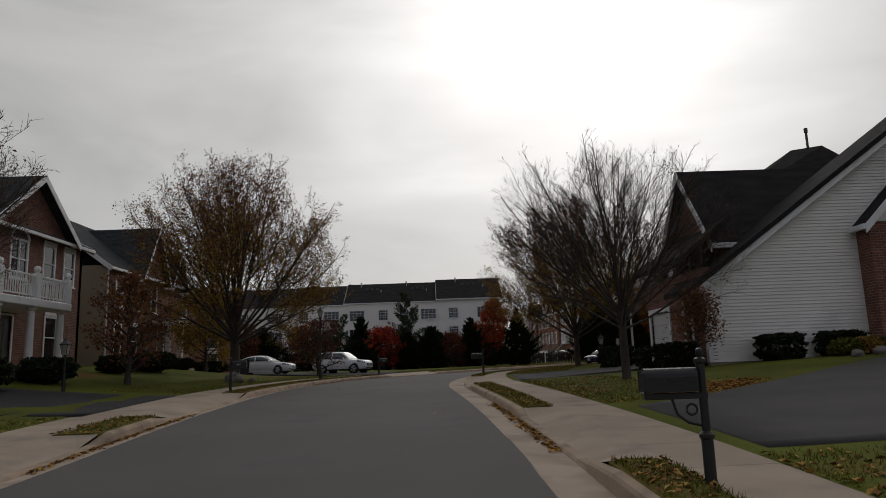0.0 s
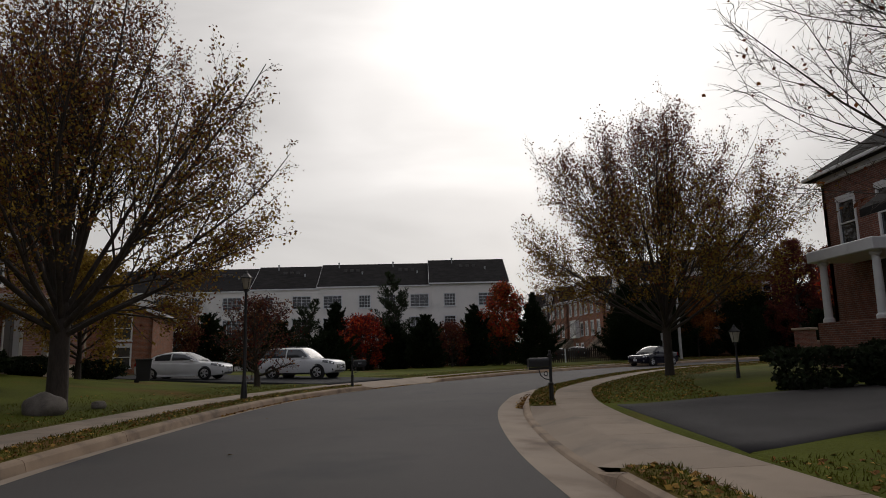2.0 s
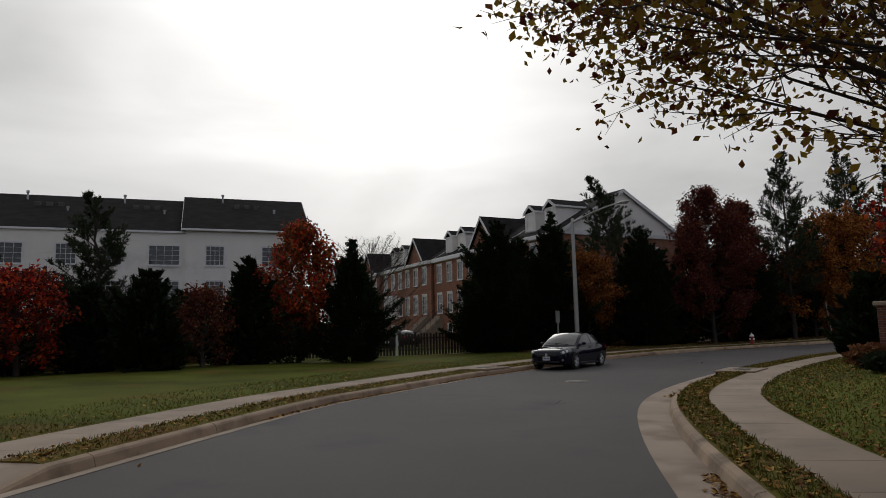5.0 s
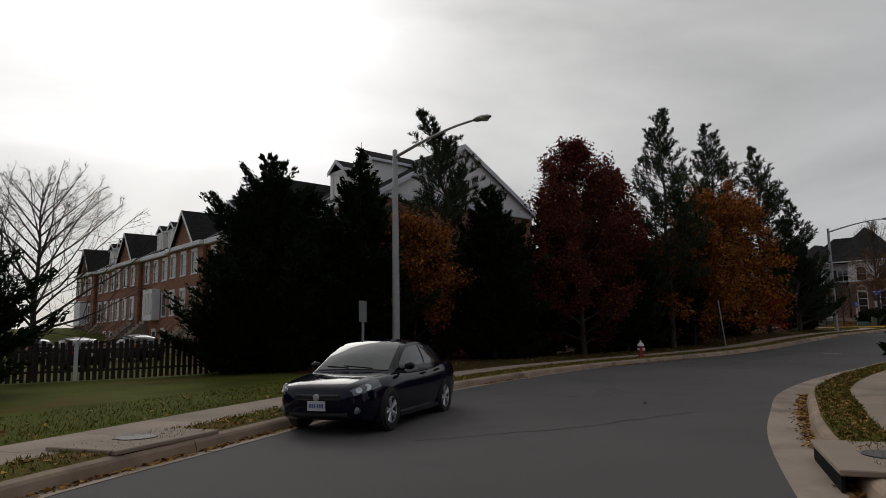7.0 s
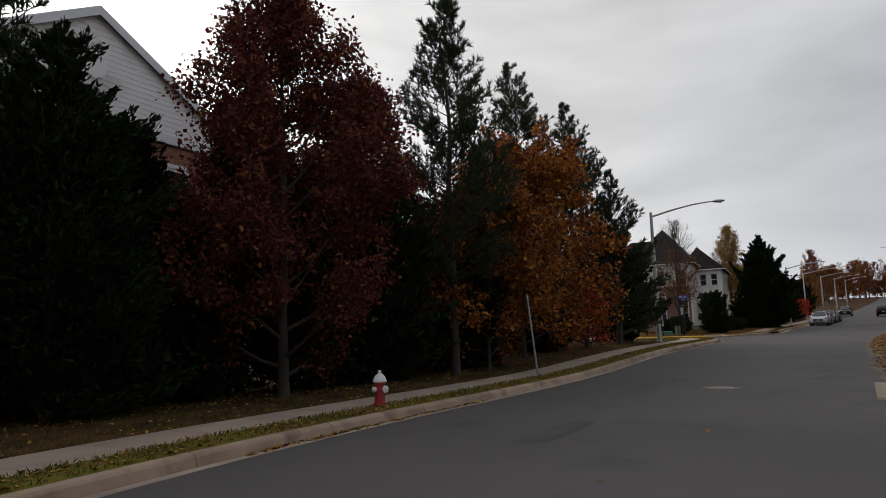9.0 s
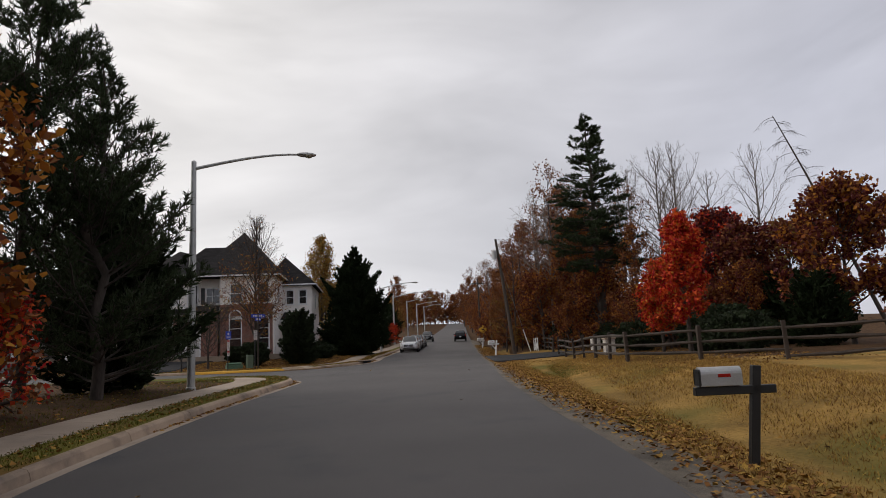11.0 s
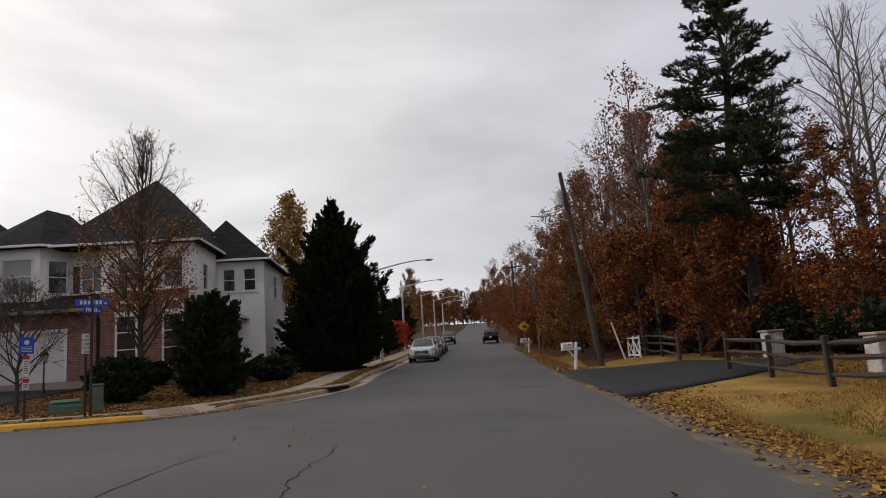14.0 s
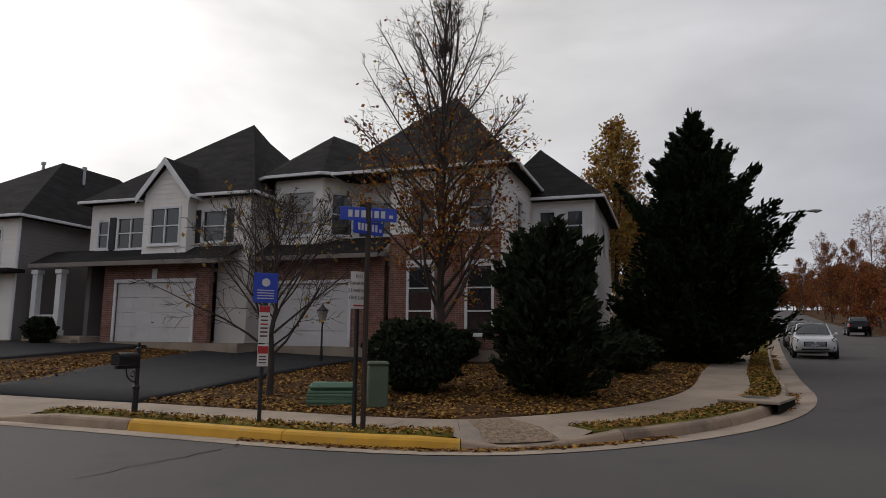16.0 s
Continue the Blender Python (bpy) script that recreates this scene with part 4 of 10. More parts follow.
def pine(name, xy, seed, height, width, label, clear=0.2, tall=False, trunk=0.14, at=None):
    """A pine: whorls of upswept limbs that end in brushes of needles."""
    z = standing(xy) if at is None else at
    ob = thing(name, pose(*xy, z - 0.06), label, "tree")
    t = Tree(seed)
    rng = t.rng
    tr = np.array([(rng.normal(0, 0.04) * k, rng.normal(0, 0.04) * k, -0.2 + (height + 0.1) * k / 8) for k in range(9)])
    t.tube(tr, trunk * np.linspace(1.3, 0.12, 9), 8)
    pos, dirs = [], []
    step = 0.4 if not tall else 0.5
    hz = height * clear
    while hz < height * 0.99:
        f = (hz - height * clear) / (height * (1 - clear))
        prof = 1.3 * (1 - f) ** 0.8 * min(1, 0.6 + 2.2 * f) if not tall else (0.5 + 0.5 * rng.random()) * min(1, 1.9 * (1 - f) + 0.1) * (1.25 if f < 0.25 else 1.0)
        for q in range(5 if not tall else 7):
            a = rng.uniform(0, 6.283)
            ln = max(0.25, width * 0.5 * prof * rng.uniform(0.7, 1.15))
            x0 = np.array([np.interp(hz, tr[:, 2], tr[:, 0]), np.interp(hz, tr[:, 2], tr[:, 1]), hz + rng.uniform(-0.1, 0.1)])
            d = np.array([math.cos(a), math.sin(a), 0.15 + 0.75 * f if not tall else -0.08 + 0.45 * f * f])
            k = 5
            pts = [x0]
            for i in range(k):
                d = unit(d + np.array([0, 0, 0.08 if not tall else 0.03]) + rng.normal(0, 0.07, 3))
                pts.append(pts[-1] + d * ln / k)
            pts = np.array(pts)
            t.tube(pts, trunk * 0.22 * (1.1 - f) * np.linspace(1, 0.25, k + 1) + 0.006, 4)
            m = max(4, int(ln * 8))
            for j in range(m):
                g = 0.25 + 0.75 * (j + 1) / m
                x = g * k
                i = min(int(x), k - 1)
                b = pts[i] + (pts[i + 1] - pts[i]) * (x - i)
                ax = unit(pts[i + 1] - pts[i])
                sd = unit(crossed(ax, rng.normal(0, 1, 3)))
                tw = unit(ax * 0.6 + sd * 0.7 + np.array([0, 0, 0.35])) if not tall else unit(ax * 0.7 + sd * np.array([0.8, 0.8, 0.25]) + np.array([0, 0, 0.08]))
                sl = ln * 0.22 * (1.2 - g) + 0.12
                e = b + tw * sl
                t.tube([b, e], [0.008, 0.005], 3)
                for u in (0.45, 0.75, 1.0):
                    pos.append(b + tw * sl * u)
                    dirs.append(unit(tw * 0.7 + np.array([0, 0, 0.5])))
        hz += step * rng.uniform(0.8, 1.2)
    t.wood(ob)
    v, f = needles(rng, np.array(pos), np.array(dirs), 0.2 if not tall else 0.22, 6, 0.018 if not tall else 0.03)
    arrays("needle_mass", v, f, M_NEEDLE, ob)
    return ob


def cedar(name, xy, seed, height, width, label, leaf=None, n=9000, clear=0.03, power=0.8, size=0.13, ragged=0.75, spire=0.0, at=None):
    """A dense evergreen: a leader, many limbs, and sprays of scaly foliage over a ragged cone."""
    z = standing(xy) if at is None else at
    ob = thing(name, pose(*xy, z - 0.06), label, "tree")
    t = Tree(seed)
    rng = t.rng
    t.tube([(0, 0, -0.2), (0, 0, height * 0.5), (0, 0, height * 0.97)], [0.13, 0.08, 0.01], 7)
    pos, dirs = [], []
    n = int(n * 1.15)
    nb = int(24 + height * 9)
    core = n // 5
    share = max(8, (n - core) // nb)
    usual = width * 0.5 / (1 + power)

    def reach(f):
        return width * 0.5 * (1 - f) ** power * min(1, 0.65 + 3 * f)

    for i in range(nb):
        f = (i + rng.uniform(0, 1)) / nb
        hz = height * (clear + (0.93 - clear) * f)
        ln = reach(f) * rng.uniform(1 - ragged * 0.85, 1 + ragged * 0.62) + 0.2
        a = i * 2.39996 + rng.uniform(-0.5, 0.5)
        up = 0.25 + 0.75 * f + spire
        per = max(7, int(share * (ln / usual) ** 1.25))
        d = unit(np.array([math.cos(a), math.sin(a), up]))
        base = np.array([0, 0, hz])
        side = unit(np.cross(d, (0, 0, 1.0)))
        sag = 0.12 * ln
        t.tube([(0, 0, hz), tuple(base + d * ln * 0.5 - np.array([0, 0, sag])), tuple(base + d * ln * 0.82)], [0.03, 0.018, 0.006], 3)
        # each limb is a plume of sprays that narrows to its tip
        k = max(3, int(3 + ln * 2.5))
        twig = rng.integers(0, k, per)
        gs = rng.uniform(0.25, 1.0, k)
        ws = rng.normal(0, 1, k) * (0.25 * ln + 0.04) * (1.1 - gs)
        g = gs[twig] * rng.uniform(0.45, 1.0, per) ** 0.6
        w = ws[twig] * g / gs[twig]
        q = base + d * (ln * g)[:, None] + side * w[:, None]
        q[:, 2] += -sag * 4 * g * (1 - g) - np.abs(w) * 0.1
        q += rng.normal(0, 1, (per, 3)) * (0.04 + 0.065 * ln * (1.05 - g))[:, None] * np.array([1, 1, 0.8])
        pos.append(q)
        dirs.append(d + side * (np.sign(w) * np.minimum(1.0, np.abs(w) * 1.4))[:, None] + np.array([0, 0, 0.2]))
    # lesser leaders that stand up out of the crown
    for i in range(int(5 + height * 1.6)):
        f = rng.uniform(0.25, 0.88)
        a, r = rng.uniform(0, 6.283), reach(f) * rng.uniform(0.35, 0.85)
        up = rng.uniform(0.07, 0.13) * height * (1.25 - f)
        k = max(10, share // 4)
        g = rng.uniform(0, 1, k)
        wide = (0.04 + 0.022 * height) * (1 - g) ** 0.8
        q = np.stack([np.cos(a) * r + rng.normal(0, 0.55, k) * wide, np.sin(a) * r + rng.normal(0, 0.55, k) * wide, height * (clear + (0.93 - clear) * f) + r * 0.25 + up * g], 1)
        pos.append(q)
        dirs.append(np.stack([rng.normal(0, 0.5, k), rng.normal(0, 0.5, k), np.full(k, 1.1)], 1))
    # the dense heart of the tree
    f = rng.uniform(0, 0.8, core) ** 1.2
    r = np.array([reach(x) for x in f]) * np.sqrt(rng.uniform(0.1, 0.55, core))
    a = rng.uniform(0, 6.283, core)
    pos.append(np.stack([np.cos(a) * r, np.sin(a) * r, height * (clear + (0.93 - clear) * f) + r * 0.5], 1))
    dirs.append(np.stack([np.cos(a), np.sin(a), np.full(core, 0.6)], 1))
    t.wood(ob)
    pos, dirs = np.vstack(pos), np.vstack(dirs)
    pos[:, 2] = np.maximum(pos[:, 2], 0.12)
    v, f = leaf_cards(rng, pos, size * 0.85, aspect=3.0, up=dirs)
    arrays("foliage", v, f, leaf or M_CEDAR, ob)
    return ob


def shrub(name, xy, seed, w, d, h, label, leaf=None, n=2500, size=0.09, rz=0.0, box_like=0.0, at=None, category="shrub"):
    """A rounded or clipped bush: stems and a shell of small leaves."""
    z = standing(xy) if at is None else at
    ob = thing(name, pose(*xy, z - 0.03, 0, 0, rz), label, category)
    t = Tree(seed)
    rng = t.rng
    for i in range(12):
        a = rng.uniform(0, 6.283)
        e = np.array([math.cos(a) * w * 0.36 * rng.random(), math.sin(a) * d * 0.36 * rng.random(), h * rng.uniform(0.55, 0.85)])
        t.tube([(e[0] * 0.2, e[1] * 0.2, -0.1), tuple(e * np.array([0.6, 0.6, 0.5])), tuple(e)], [0.018, 0.012, 0.006], 3)
    t.wood(ob, M_TWIG, "stem")
    u = rng.normal(0, 1, (n, 3))
    u /= np.linalg.norm(u, axis=1, keepdims=True)
    if box_like:
        u = np.sign(u) * np.abs(u) ** (1 - box_like)
        u /= np.maximum(1e-6, np.abs(u).max(1, keepdims=True)) ** box_like
    r = rng.uniform(0.72, 1.0, (n, 1)) * (1 + 0.13 * np.sin(u[:, :1] * 7 + seed) * np.cos(u[:, 1:2] * 6) + 0.08 * np.sin(u[:, 2:3] * 11))
    pos = u * r * np.array([w / 2, d / 2, h / 2]) + np.array([0, 0, h / 2])
    pos[:, 2] = np.clip(pos[:, 2], 0.03, None)
    v, f = leaf_cards(rng, pos, size, aspect=1.7, up=u * 0.5)
    arrays("foliage", v, f, leaf or M_SHRUB, ob)
    return ob

# ---- house kit: walls have their outer face towards -y in their own frame ----
def wall(parent, m, w, h, openings=(), material=None, gable=None, thick=0.22, lap=0.0, left_h=None):
    """A wall with openings (x, z, w, h) cut through it, and a gable (apex_x, apex_z) on top if given; lap: the height of each siding course."""
    bm = bmesh.new()
    top = gable[1] if gable else h

    def span(z):
        if z <= h or not gable:
            return 0.0, w
        f = (z - h) / (gable[1] - h)
        return gable[0] * f, w + (gable[0] - w) * f

    zs = {0.0, h, top}
    for x, z, ow, oh in openings:
        zs |= {z, z + oh}
    if lap:
        zs |= {i * lap for i in range(1, int(top / lap) + 1)}
    zs = sorted(zs)
    zs = [z for i, z in enumerate(zs) if i == 0 or z - zs[i - 1] > 1e-4]
    xs = sorted({v for x, z, ow, oh in openings for v in (x, x + ow)})

    def hole(xm, zm):
        return any(x < xm < x + ow and z < zm < z + oh for x, z, ow, oh in openings)

    for z0, z1 in zip(zs, zs[1:]):
        zm = (z0 + z1) / 2
        (l0, r0), (l1, r1) = span(z0), span(z1)
        inner = [x for x in xs if max(l0, l1) + 1e-3 < x < min(r0, r1) - 1e-3]
        edges = [(l0, l1)] + [(x, x) for x in inner] + [(r0, r1)]
        out = -0.014 if lap else 0.0
        k0 = math.floor(z0 / lap + 1e-6) * lap if lap else 0
        y0 = out * (1 - (z0 - k0) / lap) if lap else 0.0
        y1 = out * (1 - (z1 - k0) / lap) if lap else 0.0
        for i in range(len(edges) - 1):
            (a0, a1), (b0, b1) = edges[i], edges[i + 1]
            if b0 - a0 < 1e-3 and b1 - a1 < 1e-3 or hole((a0 + b0) / 2, zm):
                continue
            q = [bm.verts.new(p) for p in ((a0, y0, z0), (b0, y0, z0), (b1, y1, z1), (a1, y1, z1))]
            r = [bm.verts.new(p) for p in ((a0, thick, z0), (b0, thick, z0), (b1, thick, z1), (a1, thick, z1))]
            bm.faces.new(q)
            bm.faces.new(r[::-1])
            last = i == len(edges) - 2
            if last or hole((edges[i + 1][0] + edges[i + 2][0]) / 2, zm):
                bm.faces.new((q[1], r[1], r[2], q[2]))
            if i == 0 or hole((edges[i - 1][0] + a0) / 2, zm):
                bm.faces.new((q[3], r[3], r[0], q[0]))
            if lap:
                bm.faces.new((q[0], r[0], r[1], q[1]))
            xm = (a0 + b0) / 2
            if hole(xm, z0 - 0.01) and not lap:
                bm.faces.new((q[0], r[0], r[1], q[1]))
            if hole(xm, z1 + 0.01):
                bm.faces.new((q[2], r[2], r[3], q[3]))
    bmesh.ops.remove_doubles(bm, verts=bm.verts[:], dist=1e-4)
    ob = part("wall", bm, material, parent)
    ob.matrix_basis = m
    return ob


def plate(xi, zi, d0, d1):
    """One connected lattice of bars with openings, from intervals (from, to, solid)."""
    bm = bmesh.new()
    nodes = {}

    def node(x, y, z):
        k = (round(x, 5), y, round(z, 5))
        if k not in nodes:
            nodes[k] = bm.verts.new(k)
        return nodes[k]

    def solid(i, j):
        return 0 <= i < len(xi) and 0 <= j < len(zi) and (xi[i][2] or zi[j][2])

    for i, (a, b, _) in enumerate(xi):
        for j, (c, d, _) in enumerate(zi):
            if not solid(i, j):
                continue
            p, q, r, s = node(a, d0, c), node(b, d0, c), node(b, d0, d), node(a, d0, d)
            e, f, g, h = node(a, d1, c), node(b, d1, c), node(b, d1, d), node(a, d1, d)
            bm.faces.new((p, q, r, s))
            bm.faces.new((h, g, f, e))
            for near, quad in (((i - 1, j), (p, s, h, e)), ((i + 1, j), (q, f, g, r)), ((i, j - 1), (p, e, f, q)), ((i, j + 1), (s, r, g, h))):
                if not solid(*near):
                    bm.faces.new(quad)
    return bm


def window(parent, m, x, z, w, h, cols=1, rows=2, frame_mat=None, sill=True, glass=None, shutters=None, head=False, t=0.055, grid=None):
    """A sash window set in its opening: frame, panes, sill, shutters."""
    fm = frame_mat or M_WHITE
    d0, d1 = -0.035, 0.09

    def bars(lo, hi, edge0, edge1, mids):
        """Intervals along one side: (from, to, solid)."""
        out, at = [(lo - edge0, lo + t, True)], lo + t
        for c, hwid in sorted(mids):
            if c - hwid > at + 0.01:
                out += [(at, c - hwid, False), (c - hwid, c + hwid, True)]
                at = c + hwid
        return out + [(at, hi - t, False), (hi - t, hi + edge1, True)]

    mx = [(x + w * i / cols, 0.03) for i in range(1, cols)]
    mz = [(z + h * i / rows, 0.025) for i in range(1, rows)]
    if grid:
        mx += [(x + w * i / grid[0], 0.011) for i in range(1, grid[0])]
        mz += [(z + h * i / grid[1], 0.011) for i in range(1, grid[1])]
    bm = plate(bars(x, x + w, 0.04, 0.04, mx), bars(z, z + h, 0.02, 0.04, mz), d0, d1)
    win = part("window", bm, fm, parent)
    win.matrix_basis = m
    part("pane", boxed(x + t * 0.5, x + w - t * 0.5, 0.03, 0.045, z + t * 0.5, z + h - t * 0.5), glass or M_GLASS, win)
    if sill:
        part("sill", boxed(x - 0.08, x + w + 0.08, -0.09, -0.036, z - 0.09, z - 0.021, 0.01), fm, win)
    if head:
        part("lintel", boxed(x - 0.06, x + w + 0.06, -0.06, -0.036, z + h + 0.041, z + h + 0.2, 0.01), fm, win)
    if shutters:
        for a in (x - 0.06 - 0.36, x + w + 0.06):
            bs = boxed(a, a + 0.34, -0.055, -0.016, z - 0.02, z + h + 0.02, 0.006)
            for i in range(int(h / 0.09)):
                box(bs, a + 0.05, a + 0.29, -0.066, -0.056, z + 0.06 + i * 0.09, z + 0.11 + i * 0.09)
            part("shutter", bs, shutters, win)
    return win


def entry_door(parent, m, x, z, w, h, material=None):
    bm = bmesh.new()
    box(bm, x - 0.1, x, -0.04, 0.1, z, z + h + 0.1)
    box(bm, x + w, x + w + 0.1, -0.04, 0.1, z, z + h + 0.1)
    box(bm, x, x + w, -0.04, 0.1, z + h, z + h + 0.1)
    fr = part("door_frame", bm, M_WHITE, parent)
    fr.matrix_basis = m
    bd = boxed(x + 0.004, x + w - 0.004, 0.03, 0.08, z, z + h)
    for i in range(2):
        for j, (a, b) in enumerate(((0.12, 0.42), (0.48, 0.9))):
            box(bd, x + w * (0.12 + 0.42 * i), x + w * (0.46 + 0.42 * i), 0.018, 0.031, z + h * a, z + h * b, 0.006)
    d = part("door", bd, material or M_DOOR, fr)
    part("door_handle", lathe(bmesh.new(), [(0.01, 0), (0.03, 0.03), (0.03, 0.06), (0.01, 0.08)], 10, pose(x + w - 0.1, 0.03, z + 1.0, 90)), M_STEEL, fr)
    return fr


def garage_door(parent, m, x, z, w, h):
    bm = bmesh.new()
    box(bm, x - 0.12, x, -0.05, 0.12, z, z + h + 0.14)
    box(bm, x + w, x + w + 0.12, -0.05, 0.12, z, z + h + 0.14)
    box(bm, x, x + w, -0.05, 0.12, z + h, z + h + 0.14)
    fr = part("garage_frame", bm, M_WHITE, parent)
    fr.matrix_basis = m
    n = 4
    for r in range(n):
        z0, z1 = z + h * r / n, z + h * (r + 1) / n - 0.012
        b = boxed(x + 0.005, x + w - 0.005, 0.05, 0.1, z0, z1)
        c = 8
        for i in range(c):
            a0 = x + w * i / c + 0.07
            box(b, a0, a0 + w / c - 0.14, 0.042, 0.0502, z0 + 0.1, z1 - 0.1, 0.004)
        part("door_panel", b, M_GARAGE, fr)
    part("door_handle", boxed(x + w / 2 - 0.06, x + w / 2 + 0.06, 0.02, 0.05, z + 0.75, z + 0.78), M_BLACK, fr)
    return fr


def gable_roof(parent, x0, x1, y0, y1, ze, zr, along="x", over=0.35, material=None, thick=0.16, trim=True, name="roof"):
    """Two slabs that meet at a ridge, with white verge boards."""
    m = material or M_SHINGLE
    if along == "y":
        T = Matrix(((0, 1, 0, 0), (1, 0, 0, 0), (0, 0, 1, 0), (0, 0, 0, 1)))
        x0, x1, y0, y1 = y0, y1, x0, x1
    else:
        T = Matrix.Identity(4)
    c = (y0 + y1) / 2
    k = (zr - ze) / (c - y0)
    a, b = x0 - over, x1 + over
    out = []
    bm = bmesh.new()
    for s in (-1, 1):
        ye = y0 - over if s < 0 else y1 + over
        zz = ze - over * k
        pts = [(ye, zz), (c, zr), (c, zr + thick), (ye, zz + thick)]
        vs = [[bm.verts.new((x, y, z)) for y, z in pts] for x in (a, b)]
        bm.faces.new(vs[0])
        bm.faces.new(vs[1][::-1])
        for i in range(4):
            j = (i + 1) % 4
            bm.faces.new((vs[0][i], vs[0][j], vs[1][j], vs[1][i]))
    bmesh.ops.transform(bm, matrix=T, verts=bm.verts[:])
    bmesh.ops.recalc_face_normals(bm, faces=bm.faces[:])
    roof = part(name, bm, m, parent)
    if trim:
        for x in (a, b):
            bt = bmesh.new()
            for s in (-1, 1):
                ye = y0 - over if s < 0 else y1 + over
                zz = ze - over * k
                pts = [(ye, zz - 0.14), (c, zr - 0.14), (c, zr + thick + 0.012), (ye, zz + thick + 0.012)]
                xa, xb = (x - 0.03, x + 0.004) if x == a else (x - 0.004, x + 0.03)
                vs = [[bt.verts.new((q, y, z)) for y, z in pts] for q in (xa, xb)]
                bt.faces.new(vs[0])
                bt.faces.new(vs[1][::-1])
                for i in range(4):
                    j = (i + 1) % 4
                    bt.faces.new((vs[0][i], vs[0][j], vs[1][j], vs[1][i]))
            bmesh.ops.transform(bt, matrix=T, verts=bt.verts[:])
            bmesh.ops.recalc_face_normals(bt, faces=bt.faces[:])
            part("bargeboard", bt, M_WHITE, roof)
        for ye in (y0 - over, y1 + over):
            zz = ze - over * k
            bt = boxed(a, b, ye - 0.06, ye + 0.06, zz - 0.02, zz + 0.13, 0.015)
            bmesh.ops.transform(bt, matrix=T, verts=bt.verts[:])
            bmesh.ops.recalc_face_normals(bt, faces=bt.faces[:])
            part("gutter", bt, M_WHITE, roof)
    return roof


def hip_roof(parent, outline, ze, ridge, over=0.0, material=None, name="roof"):
    """A hip roof over a convex plan outline, to a ridge of two plan points at its height: ((x, y), (x, y), z)."""
    bm = bmesh.new()
    (ax, ay), (bx, by), zr = ridge
    n = len(outline)
    base = [bm.verts.new((x, y, ze)) for x, y in outline]
    low = [bm.verts.new((x, y, ze - 0.1)) for x, y in outline]
    A = bm.verts.new((ax, ay, zr))
    B = A if (ax, ay) == (bx, by) else bm.verts.new((bx, by, zr))
    for i in range(n):
        j = (i + 1) % n
        p, q = outline[i], outline[j]

        def near(r):
            return A if (r[0] - ax) ** 2 + (r[1] - ay) ** 2 <= (r[0] - bx) ** 2 + (r[1] - by) ** 2 else B

        u, v = near(p), near(q)
        f = [base[i], base[j], v] + ([u] if u is not v else [])
        bm.faces.new(f)
        bm.faces.new((low[j], low[i], base[i], base[j])[::-1])
    bm.faces.new(low)
    bmesh.ops.recalc_face_normals(bm, faces=bm.faces[:])
    roof = part(name, bm, material or M_SHINGLE, parent)
    for i in range(n):
        j = (i + 1) % n
        p, q = Vector(outline[i]), Vector(outline[j])
        d = q - p
        bt = boxed(0, d.length, -0.06, 0.05, -0.1, 0.02, 0.012, pose(p.x, p.y, ze, 0, 0, math.degrees(math.atan2(d.y, d.x))))
        part("eaves_gutter", bt, M_WHITE, roof)
    return roof


def face(x, y, rz):
    """The frame of a wall that starts at (x, y) and runs along the direction rz."""
    return pose(x, y, 0, 0, 0, rz)


def vent_pipe(parent, x, y, z, h=0.7, material=None):
    return part("vent_pipe", lathe(bmesh.new(), [(0.07, 0), (0.07, h * 0.8), (0.11, h * 0.82), (0.11, h), (0.03, h + 0.02)], 10, pose(x, y, z)), material or M_STEEL, parent)


def column(parent, x, y, z0, z1, r=0.14, square=True):
    bm = bmesh.new()
    if square:
        box(bm, x - r, x + r, y - r, y + r, z0, z1)
        box(bm, x - r - 0.05, x + r + 0.05, y - r - 0.05, y + r + 0.05, z0, z0 + 0.22, 0.015)
        box(bm, x - r - 0.05, x + r + 0.05, y - r - 0.05, y + r + 0.05, z1 - 0.18, z1 + 0.0, 0.015)
        return part("column", bm, M_WHITE, parent)
    lathe(bm, [(r * 1.35, z0), (r * 1.35, z0 + 0.12), (r, z0 + 0.18), (r * 0.86, z1 - 0.16), (r * 1.25, z1 - 0.1), (r * 1.25, z1)], 18, pose(x, y, 0))
    return part("column", bm, M_WHITE, parent, soft=True)


def railing(parent, a, b, z, h=0.95, gap=0.12, material=None, post=0.05):
    """A balustrade from a to b (plan points)."""
    m = material or M_WHITE
    a, b = Vector(a), Vector(b)
    d = b - a
    T = pose(a.x, a.y, z, 0, 0, math.degrees(math.atan2(d.y, d.x)))
    bm = boxed(0, d.length, -0.04, 0.04, h - 0.07, h, 0.01, T)
    box(bm, 0, d.length, -0.03, 0.03, 0.1, 0.15, 0, T)
    rail = part("railing", bm, m, parent)
    bal = mesh_of("baluster", boxed(-0.018, 0.018, -0.018, 0.018, 0.15, h - 0.07), m)
    n = max(1, int(d.length / gap))
    for i in range(n + 1):
        o = new("baluster", bal)
        o.parent = rail
        p = a + d * (i / n)
        o.matrix_basis = pose(p.x, p.y, z)
    return rail

# ---- houses ----


def front(x, y, z, rz, name, label):
    return thing(name, pose(x, y, z, 0, 0, rz), label, "house")


